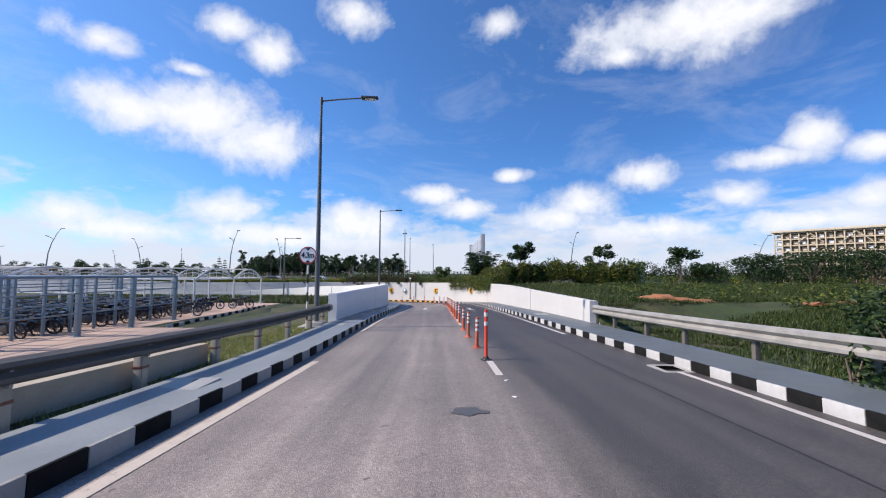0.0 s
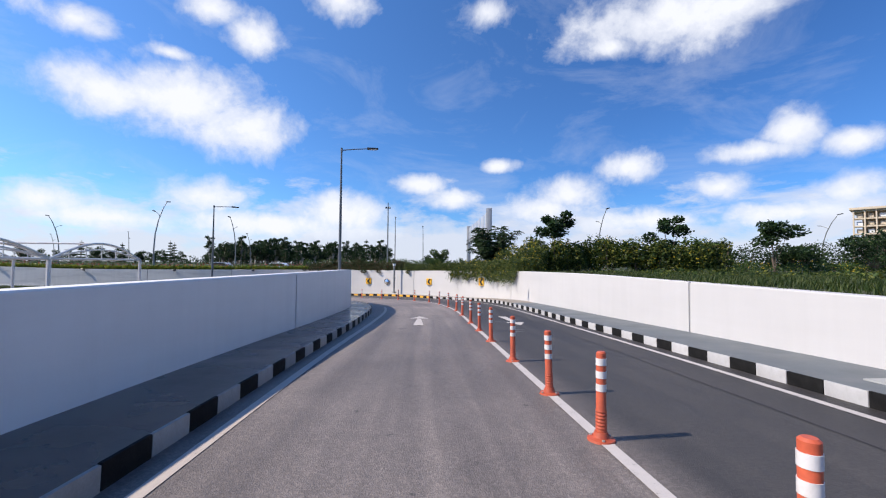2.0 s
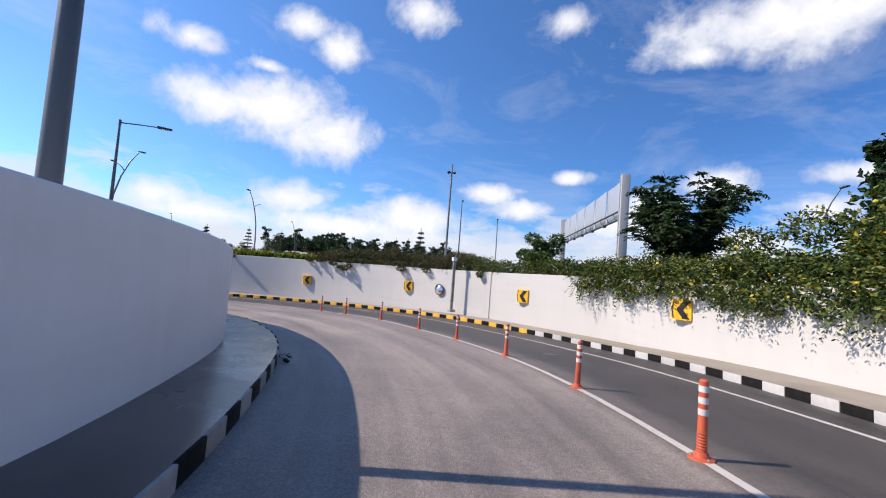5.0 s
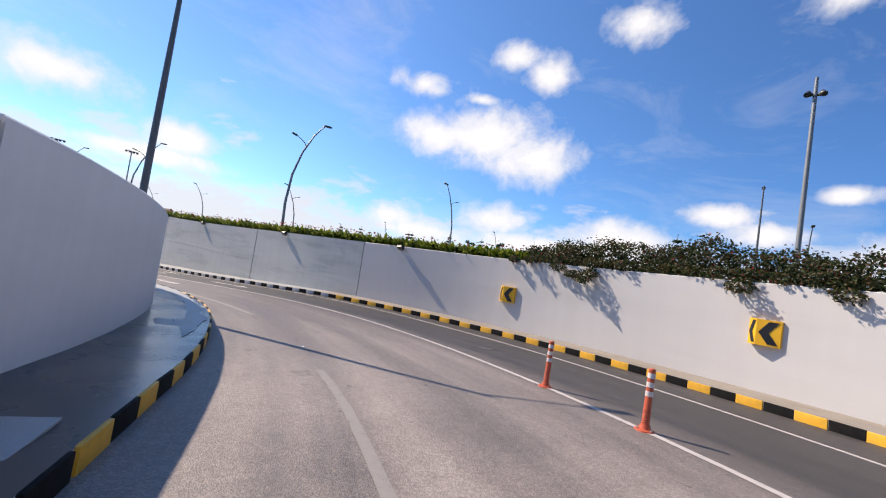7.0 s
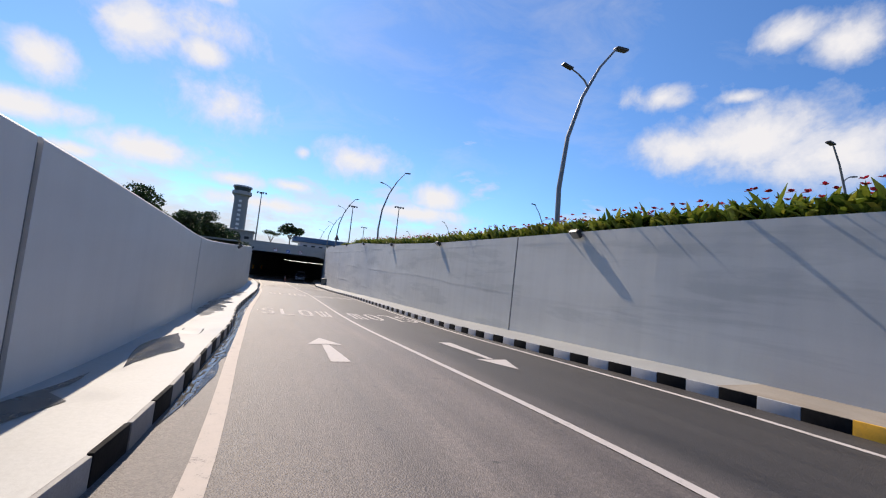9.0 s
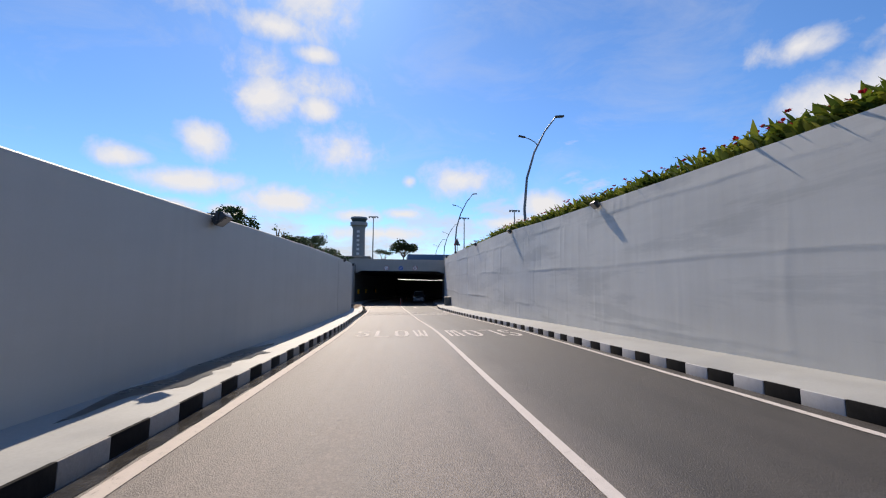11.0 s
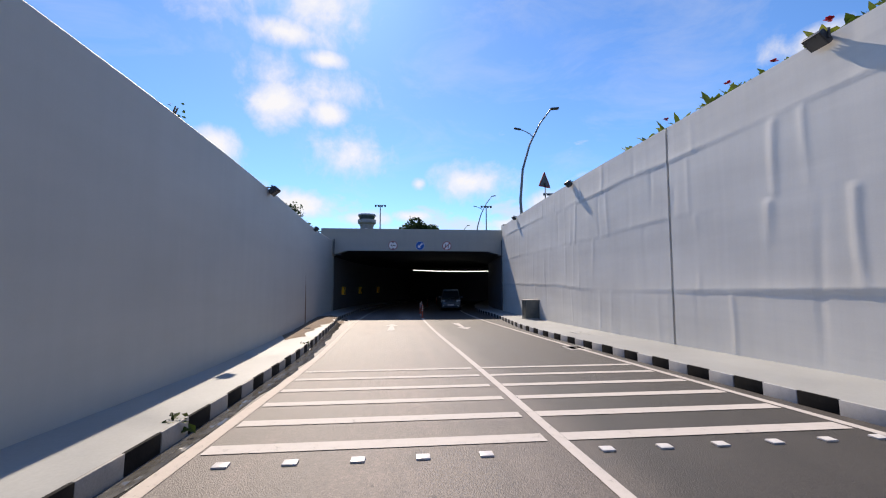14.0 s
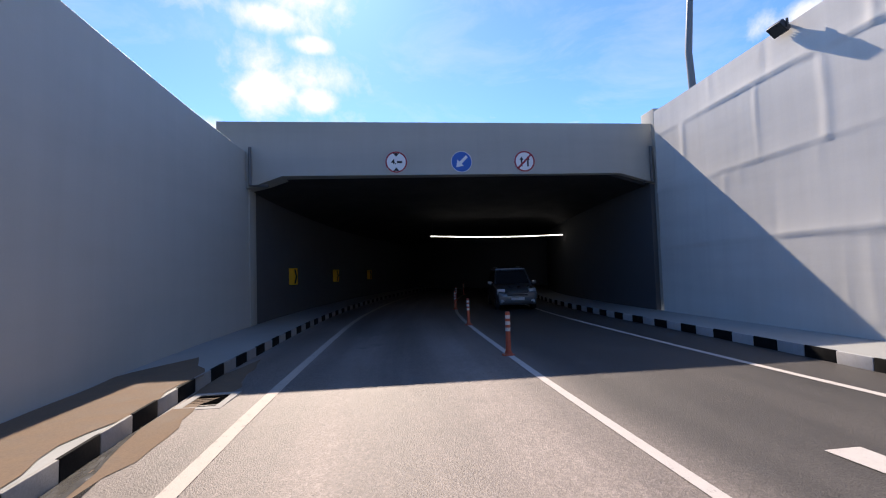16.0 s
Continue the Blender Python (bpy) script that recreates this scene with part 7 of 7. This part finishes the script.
# ---- grass tufts near the road ----
def tufts(name, label, box_, n, seed, size, mat=BLADE):
    rg = np.random.default_rng(seed)
    V, F = [], []
    x0, y0, x1, y1 = box_
    for _ in range(n):
        x, y = rg.uniform(x0, x1), rg.uniform(y0, y1)
        z, s, off = ground_height(x, y)
        if left_wall(s) - 0.12 < off < right_wall(s) + 0.12 or (off < 0 and s > 25 and off > left_wall(s) - 0.4) or noise.noise((x * 0.35, y * 0.35, 2.0)) < -0.38:
            continue
        if x < -5.6 and y < 34 and off < 0:
            continue
        for _ in range(5):
            a, L = rg.uniform(0, 6.28), size * rg.uniform(0.5, 1.3)
            d = np.array((math.cos(a) * 0.55, math.sin(a) * 0.55, 1.0)) * L
            w = np.array((-math.sin(a), math.cos(a), 0)) * size * 0.09
            b = np.array((x + rg.uniform(-.08, .08), y + rg.uniform(-.08, .08), z))
            k = len(V)
            V += [tuple(b - w), tuple(b + w), tuple(b + d)]
            F.append((k, k + 1, k + 2))
    me = bpy.data.meshes.new(name)
    me.from_pydata(V, [], F)
    me.materials.append(mat)
    return tagged(part(name, me, None), label, "grass", kind="stuff")


tufts("grass", "short rough grass beside the guard rail", (-6.5, -4, 1.2, 18), 26000, 3, 0.085, BLADE_DRY)
tufts("grass", "long green grass on the bank", (10.8, -4, 24, 16), 34000, 4, 0.13)
tufts("grass", "green grass on the far bank", (10, 14, 46, 44), 46000, 5, 0.16)
tufts("grass", "green grass on the open bank", (24, 0, 46, 16), 22000, 8, 0.2)
tufts("grass", "grass round the motorcycle park", (-40, 30, -1, 46), 9000, 6, 0.3)
# red soil heap on the bank
bm = bmesh.new()
for k, (x, y, r, h) in enumerate(((14.4, 14.9, 0.8, 0.26), (15.1, 14.4, 0.65, 0.17), (15.8, 14.1, 0.5, 0.12), (19.4, 12.6, 0.6, 0.10), (20.4, 12.3, 0.5, 0.10))):
    q = bmesh.ops.create_icosphere(bm, subdivisions=3, radius=1.0)
    for v in q["verts"]:
        n = 1 + 0.4 * noise.noise(v.co * 1.9 + Vector((k * 5, 0, 0)))
        v.co = Vector((x + v.co.x * r * n, y + v.co.y * r * n, ground_height(x, y)[0] + v.co.z * h * n))
tagged(part("soil_heaps", bm, SOIL), "bare red soil heaps on the grass bank", "soil", kind="stuff")


# ---- motorcycle park ----
FRAME_BLUE = material("blue_grey_steel_paint", (0.16, 0.22, 0.27), 0.5, 0.2, var=0.15, bump=0.05)
SHELTER_WHITE = material("white_steel_paint", (0.592, 0.6, 0.592), 0.45, 0.1, var=0.06, bump=0.03)


def park_frame():
    """Blue-grey box columns with three rails, and a row of thin posts behind, at the open end of the park."""
    f = thing("park_frame", "blue-grey steel frame of box columns and rails before the motorcycles", "steel frame")
    front = [(-10.75, 20.4), (-10.6, 17.0), (-10.5, 13.9), (-10.4, 10.6), (-10.3, 7.3), (-10.2, 4.0), (-10.1, 0.7)]
    back = [(x - 3.4, y + 0.2) for x, y in front]
    for pts, r in ((front, 0.09), (back, 0.075)):
        for x, y in pts:
            bm = bmesh.new()
            box(bm, x - r, y - r, -0.87, x + r, y + r, 1.66, 0.01)
            post = part("column", bm, FRAME_BLUE, f)
            bm = bmesh.new()
            box(bm, x - r - 0.1, y - r - 0.1, -0.87, x + r + 0.1, y + r + 0.1, -0.845)
            part("base_plate", bm, FRAME_BLUE, post)
        for z, q in ((1.66, 0.06), (1.30, 0.022), (0.97, 0.03), (0.55, 0.022), (0.12, 0.03)):
            bm = bmesh.new()
            tube(bm, [(x, y, z) for x, y in pts], q, 8)
            part("rail", bm, FRAME_BLUE, f)
    for (x0, y0), (x1, y1) in zip(front, back):
        bm = bmesh.new()
        tube(bm, [(x0, y0, 1.66), (x1, y1, 1.66)], 0.06, 8)
        part("cross_rail", bm, FRAME_BLUE, f)
        bm = bmesh.new()
        tube(bm, [(x0, y0, 0.97), (x1, y1, 0.97)], 0.025, 6)
        part("cross_rail", bm, FRAME_BLUE, f)
    for k in range(13):
        x, y = -12.0 - 0.01 * k, 20.2 - 1.25 * k
        bm = bmesh.new()
        box(bm, x - 0.05, y - 0.05, -0.87, x + 0.05, y + 0.05, 1.68, 0.005)
        part("thin_post", bm, FRAME_BLUE, f)
    return f


park_frame()


def shelter_bay(at):
    """White steel bay of a motorcycle shelter with arched trusses."""
    f = thing("shelter_bay", "white steel shelter bay with arched roof trusses", "shelter", at, "shelter bays")
    for x, y in ((0, 0), (0, 6.0), (-4.6, 0), (-4.6, 6.0)):
        bm = bmesh.new()
        tube(bm, [(x, y, 0), (x, y, 2.32)], 0.07, 10)
        post = part("post", bm, SHELTER_WHITE, f)
        bm = bmesh.new()
        box(bm, x - 0.14, y - 0.14, -0.02, x + 0.14, y + 0.14, 0.03)
        part("base_plate", bm, SHELTER_WHITE, post)
    for x in (0, -4.6):
        for rise, r in ((0.75, 0.055), (0.45, 0.035)):
            bm = bmesh.new()
            tube(bm, [(x, 6.0 * i / 12, 2.3 + rise * math.sin(math.pi * i / 12)) for i in range(13)], r, 8)
            part("arch", bm, SHELTER_WHITE, f)
        bm = bmesh.new()
        tube(bm, [(x, 0, 2.3), (x, 6.0, 2.3)], 0.05, 8)
        part("tie_beam", bm, SHELTER_WHITE, f)
        for i in range(2, 11, 2):
            bm = bmesh.new()
            tube(bm, [(x, 6.0 * i / 12, 2.3), (x, 6.0 * i / 12, 2.3 + 0.75 * math.sin(math.pi * i / 12))], 0.02, 6)
            part("strut", bm, SHELTER_WHITE, f)
    for y in (0, 3.0, 6.0):
        bm = bmesh.new()
        z = 3.05 if y == 3.0 else 2.32
        tube(bm, [(0, y, z), (-4.6, y, z)], 0.045, 8)
        part("purlin", bm, SHELTER_WHITE, f)
    return f


sb = shelter_bay(pose(-11.0, 22.6, -0.88, 0, 0, 6))
for row in range(4):
    for k in range(-1 if row else 1, 2):
        copy_thing(sb, pose(-11.0 - 7.6 * row - 0.62 * k, 22.6 + 5.97 * k + 0.7 * row, -0.88, 0, 0, 6))


def motorcycle(at):
    """A small commuter motorcycle on its side stand."""
    m = thing("motorcycle", "dark commuter motorcycle parked on its stand", "motorcycle", at, "parked motorcycles")
    metal = material("oily_dark_metal", (0.10, 0.10, 0.105), 0.4, 0.6, var=0.3, scale=6, bump=0.1)
    black = material("black_motorcycle_paint", (0.015, 0.016, 0.02), 0.25, var=0.2, bump=0.0, coat=0.4, piece=0.2)
    for x in (-0.62, 0.62):
        bm = bmesh.new()
        n = 22
        pts = [(x + 0.28 * math.cos(2 * math.pi * i / n), 0, 0.30 + 0.28 * math.sin(2 * math.pi * i / n)) for i in range(n + 1)]
        tube(bm, pts, 0.038, 7, caps=False)
        w = part("wheel", bm, BLACK_RUBBER, m)
        bm = bmesh.new()
        for i in range(6):
            a = i * math.pi / 6
            tube(bm, [(x - 0.26 * math.cos(a), 0, 0.30 - 0.26 * math.sin(a)), (x + 0.26 * math.cos(a), 0, 0.30 + 0.26 * math.sin(a))], 0.008, 5)
        tube(bm, [(x, -0.06, 0.3), (x, 0.06, 0.3)], 0.06, 10)
        part("spokes", bm, metal, w)
        bm = bmesh.new()
        tube(bm, [(x + 0.33 * math.cos(radians(a)), 0, 0.30 + 0.33 * math.sin(radians(a))) for a in range(25, 160, 15)], 0.05, 6)
        part("mudguard", bm, black, m)
    bm = bmesh.new()
    box(bm, -0.22, -0.13, 0.24, 0.20, 0.13, 0.58, 0.06)
    part("engine", bm, metal, m, "dull metal engine")
    bm = bmesh.new()
    box(bm, -0.05, -0.14, 0.66, 0.42, 0.14, 0.90, 0.08)
    part("fuel_tank", bm, black, m)
    bm = bmesh.new()
    box(bm, -0.70, -0.12, 0.70, 0.0, 0.12, 0.80, 0.04)
    part("seat", bm, BLACK_RUBBER, m, "black seat")
    bm = bmesh.new()
    box(bm, -0.78, -0.10, 0.52, -0.2, 0.10, 0.70, 0.05)
    part("side_panel", bm, black, m)
    for y in (-0.08, 0.08):
        bm = bmesh.new()
        tube(bm, [(0.62, y, 0.30), (0.44, y, 0.92)], 0.022, 6)
        part("fork", bm, metal, m)
    bm = bmesh.new()
    tube(bm, [(0.34, -0.36, 1.02), (0.42, -0.18, 1.0), (0.44, 0, 0.98), (0.42, 0.18, 1.0), (0.34, 0.36, 1.02)], 0.014, 6)
    part("handlebar", bm, metal, m)
    bm = bmesh.new()
    box(bm, 0.46, -0.09, 0.80, 0.60, 0.09, 0.98, 0.05)
    part("headlamp", bm, black, m)
    bm = bmesh.new()
    tube(bm, [(0.1, -0.17, 0.26), (-0.75, -0.19, 0.34)], [0.03, 0.05], 8)
    part("silencer", bm, metal, m)
    return m


moto = motorcycle(pose(-10.9, 21.9, -0.87, 0, -8, 6))
g2 = random.Random(12)
spots = [(-10.9, 28.4, 10)]
for row, (xr, n) in enumerate(((-12.9, 23), (-14.8, 24), (-17.6, 24), (-19.4, 22), (-23.0, 18), (-25, 16))):
    for k in range(n):
        if g2.random() < 0.10:
            continue
        spots.append((xr + g2.uniform(-0.2, 0.2), 13.2 + k * 0.66 + g2.uniform(-0.12, 0.12), g2.choice((0, 180)) + g2.uniform(-14, 14)))
for x, y, rz in spots:
    copy_thing(moto, pose(x, y, -0.87, g2.uniform(6, 10), 0, rz))
# painted kerb of the park
pk = thing("park_kerb", "low kerb painted black and white round the motorcycle park", "kerb")
for k in range(26):
    part("kerb_block", KERB_MESH["black" if k % 2 else "white"], None, pk, at=pose(-8.9 - 0.09 * k * 0.5, 17.4 + k * 0.52, -0.93, 0, 0, 93))

# ---- far road with cars behind the hedge ----
bm = bmesh.new()
box(bm, -260, 69.5, 0.30, 10, 78.0, 0.42)
structure("far_road", bm, material("far_asphalt", (0.12, 0.12, 0.125), 0.85, var=0.15), "grey far road behind the hedge", "road")


def far_car(at, paint, label):
    c = thing("car", label, "car", at, "cars on the far road")
    bm = bmesh.new()
    prism(bm, [(-1.9, 0.28), (1.9, 0.28), (1.95, 0.75), (1.0, 0.90), (0.45, 1.40), (-1.2, 1.42), (-1.85, 0.95)], -0.8, 0.8)
    bmesh.ops.bevel(bm, geom=list(bm.edges), offset=0.06, segments=2, affect="EDGES")
    part("body", bm, paint, c)
    bm = bmesh.new()
    prism(bm, [(0.85, 0.92), (0.42, 1.33), (-1.15, 1.35), (-1.6, 0.97)], -0.815, 0.815)
    part("window_band", bm, SIGN_BLACK, c, "dark side windows", smooth=False)
    for x in (-1.2, 1.2):
        for y in (-0.74, 0.74):
            bm = bmesh.new()
            tube(bm, [(x, y - 0.09, 0.3), (x, y + 0.09, 0.3)], 0.3, 14)
            part("wheel", bm, BLACK_RUBBER, c)
    return c


WHITE_CAR = material("white_car_paint", (0.75, 0.76, 0.77), 0.25, var=0.03, bump=0.0, coat=0.5)
far_car(pose(-19.5, 72, -0.1, 0, 0, 180), WHITE_CAR, "white car on the far road")
far_car(pose(-28, 72.5, -0.1, 0, 0, 180), material("silver_car_paint", (0.45, 0.47, 0.5), 0.3, 0.4, var=0.04, bump=0.0), "silver car on the far road")

# ---- gantry sign seen from behind ----
ga = thing("gantry_sign", "large overhead road sign seen from its bare back", "gantry")
for x, y in ((10.3, 61.75), (9.6, 86.0)):
    bm = bmesh.new()
    box(bm, x - 0.28, y - 0.28, 0.3, x + 0.28, y + 0.28, 8.2, 0.03)
    box(bm, x - 0.34, y - 0.05, 0.3, x + 0.34, y + 0.05, 8.2)
    part("post", bm, GANTRY, ga, "pale steel box post")
for k in range(6):
    bm = bmesh.new()
    y0, y1 = 62.3 + k * 3.9, 62.3 + k * 3.9 + 3.86
    x0, x1 = 10.3 - (y0 - 61.75) * 0.029, 10.3 - (y1 - 61.75) * 0.029
    box(bm, x0 - 0.06, y0, 5.15, x0 + 0.0, y1, 7.9, 0.01)
    part("panel", bm, SIGN_BACK, ga, "bare aluminium panel back")
bm = bmesh.new()
for z in (5.0, 5.6):
    tube(bm, [(10.0, 61.9, z), (9.3, 85.9, z)], 0.07, 6)
for k in range(14):
    y = 62.3 + k * 1.8
    x = 10.0 - (y - 61.75) * 0.029
    tube(bm, [(x, y, 5.0), (x - 0.02, y + 0.9, 5.6)], 0.03, 5)
part("truss", bm, DARK, ga, "dark lower truss")
for k in range(6):
    bm = bmesh.new()
    y = 64 + k * 3.8
    x = 9.7 - (y - 61.75) * 0.029
    box(bm, x - 0.12, y, 4.72, x + 0.12, y + 0.5, 4.92, 0.02)
    part("lamp", bm, DARK, ga)

# ---- pale framed building far on the right ----
CREAM = material("cream_painted_frame", (0.496, 0.424, 0.32), 0.8, var=0.1, scale=0.5, stain=(0.36, 0.304, 0.224), stain_scale=0.3, stain_amt=0.4)
bl = thing("framed_building", "cream open-framed multi-storey building behind trees", "building", pose(57.0, 63.6, 0.6, 0, 0, -50))
bm = bmesh.new()
box(bm, 0.8, 1.0, 0, 44, 14, 7.9)
part("core", bm, material("shadowed_floors", (0.30, 0.25, 0.19), 0.9, var=0.2), bl, "dim inner floors")
for k in range(9):
    bm = bmesh.new()
    box(bm, 0, 0, 0.98 * k, 44.5, 1.2, 0.98 * k + 0.17, 0.01)
    part("floor_band", bm, CREAM, bl)
for k in range(44):
    bm = bmesh.new()
    box(bm, k * 1.02, -0.06, 0, k * 1.02 + 0.15, 0.2, 8.1, 0.01)
    part("pier", bm, CREAM, bl)
for k in range(43):
    for r in range(4, 8):
        bm = bmesh.new()
        box(bm, k * 1.02 + 0.32, 0.45, 0.98 * r + 0.26, k * 1.02 + 0.86, 0.55, 0.98 * r + 0.72)
        part("window", bm, CREAM if (k + r) % 3 else SIGN_WHITE, bl)
for k in range(8):
    bm = bmesh.new()
    x = 3 + k * 5
    tube(bm, [(x, -0.1, 6.3), (x + 1.5, -0.1, 7.7)], 0.06, 5)
    tube(bm, [(x + 3.0, -0.1, 6.3), (x + 1.5, -0.1, 7.7)], 0.06, 5)
    part("brace", bm, CREAM, bl)
bm = bmesh.new()
box(bm, -0.3, -0.3, 8.05, 44.8, 14, 8.35, 0.03)
part("parapet", bm, CREAM, bl)

# ---- control tower and masts beyond the tunnel ----
tw = thing("control_tower", "tall grey control tower with wide glazed top", "tower", pose(-416, 17, 0))
bm = bmesh.new()
tube(bm, [(0, 0, 0), (0, 0, 44), (0, 0, 46)], [6.0, 5.6, 6.4], 14)
part("shaft", bm, material("grey_tower_concrete", (0.30, 0.32, 0.34), 0.8, var=0.12, scale=0.2), tw)
bm = bmesh.new()
tube(bm, [(0, 0, 46), (0, 0, 47), (0, 0, 50)], [6.4, 7.8, 7.8], 16)
part("gallery", bm, material("grey_tower_panel", (0.34, 0.36, 0.38), 0.6, var=0.1, scale=0.2), tw)
bm = bmesh.new()
tube(bm, [(0, 0, 50), (0, 0, 53.2)], [6.2, 7.2], 16)
part("glazing", bm, material("green_grey_glass", (0.06, 0.09, 0.10), 0.15, var=0.1, bump=0.0), tw, "dark glazing")
bm = bmesh.new()
tube(bm, [(0, 0, 53.2), (0, 0, 54.6)], [7.8, 7.4], 16)
part("roof", bm, material("grey_tower_panel", (0.34, 0.36, 0.38), 0.6, var=0.1, scale=0.2), tw)
for k in range(9):
    bm = bmesh.new()
    box(bm, 5.75, -1.2, 8 + k * 4.0, 6.1, 1.2, 10 + k * 4.0)
    part("window", bm, SIGN_WHITE, tw, "small pale window")
hm = None
for x, y, h in ((-204, 42.3, 24), (-209, 81, 25.2), (-330, 110, 27), (-180, 95, 24)):
    if hm is None:
        hm = thing("high_mast", "slim high mast with a ring of floodlights", "mast", pose(x, y, 0), "high masts")
        bm = bmesh.new()
        tube(bm, [(0, 0, 0), (0, 0, 24)], [0.32, 0.16], 8)
        part("column", bm, POLE_PALE, hm)
        bm = bmesh.new()
        tube(bm, [(0, -2.0, 23.9), (0, 2.0, 23.9)], 0.12, 6)
        part("cross_bar", bm, POLE_PALE, hm)
        for k in range(4):
            bm = bmesh.new()
            box(bm, -0.3, -1.9 + k * 1.1, 23.3, 0.3, -1.3 + k * 1.1, 23.8, 0.05)
            part("floodlight", bm, DARK, hm)
    else:
        copy_thing(hm, pose(x, y, 0) @ Matrix.Scale(h / 24, 4))
# arched hoops of the shelters behind the lower wall
def hoop(at, span, rise):
    h = thing("arched_hoop", "pale steel hoop of a shelter behind the wall", "shelter frame", at, "arched hoops")
    bm = bmesh.new()
    tube(bm, [(span * (i / 12 - 0.5), 0, 1.2 + rise * math.sin(math.pi * i / 12)) for i in range(13)], 0.045, 8)
    part("arch", bm, POLE_PALE, h)
    for x in (-span / 2, span / 2):
        bm = bmesh.new()
        tube(bm, [(x, 0, 0), (x, 0, 1.25)], 0.05, 8)
        part("post", bm, POLE_PALE, h)
    return h


hp = hoop(pose(-47.2, 38, -0.9), 3.4, 1.15)
for x in (-42.6, -51.4, -55.6, -59.9, -64.2, -68.5):
    copy_thing(hp, pose(x, 38, -0.9))

# low blue-roofed terminal and grey block beyond the tunnel
tb = thing("terminal_roof", "long low building with blue roof edge beyond the tunnel", "building", pose(-150, 60, 0, 0, 0, 0))
bm = bmesh.new()
box(bm, -6, -3, 0.3, 6, 19, 3.4, 0.1)
part("wall", bm, material("pale_far_wall", (0.55, 0.56, 0.58), 0.7, var=0.08), tb)
bm = bmesh.new()
box(bm, -7, -5, 3.4, 7, 21, 4.9, 0.15)
part("roof", bm, material("blue_roof_sheet", (0.06, 0.14, 0.26), 0.5, var=0.15), tb, "blue roof edge")
for k in range(9):
    bm = bmesh.new()
    box(bm, 6.0, -2 + k * 2.2, 1.4, 6.06, -0.9 + k * 2.2, 2.6)
    part("window", bm, SIGN_BLACK, tb)
gb = thing("far_block", "plain grey block beyond the trees", "building", pose(-190, 36, 0))
bm = bmesh.new()
box(bm, -5, -6, 0, 5, 6, 6.0, 0.1)
part("wall", bm, CONCRETE, gb)
bm = bmesh.new()
box(bm, -5.5, -6.5, 6.0, 5.5, 6.5, 6.5, 0.1)
part("roof", bm, CONCRETE, gb)
for k in range(4):
    bm = bmesh.new()
    box(bm, 5.0, -5 + k * 2.8, 2.5, 5.06, -3.4 + k * 2.8, 4.3)
    part("window", bm, SIGN_BLACK, gb)
# white hut among the trees
hut = thing("white_hut", "small white hut among the trees", "building", pose(33, 60, 0.6, 0, 0, 12))
bm = bmesh.new()
box(bm, -1.2, -1, 0, 1.2, 1, 2.3, 0.03)
part("wall", bm, SHELTER_WHITE, hut)
bm = bmesh.new()
box(bm, -1.5, -1.3, 2.3, 1.5, 1.3, 2.5, 0.03)
part("roof", bm, SHELTER_WHITE, hut)
bm = bmesh.new()
box(bm, -0.5, -1.03, 0.9, 0.4, -1.0, 1.7)
part("window", bm, SIGN_BLACK, hut)
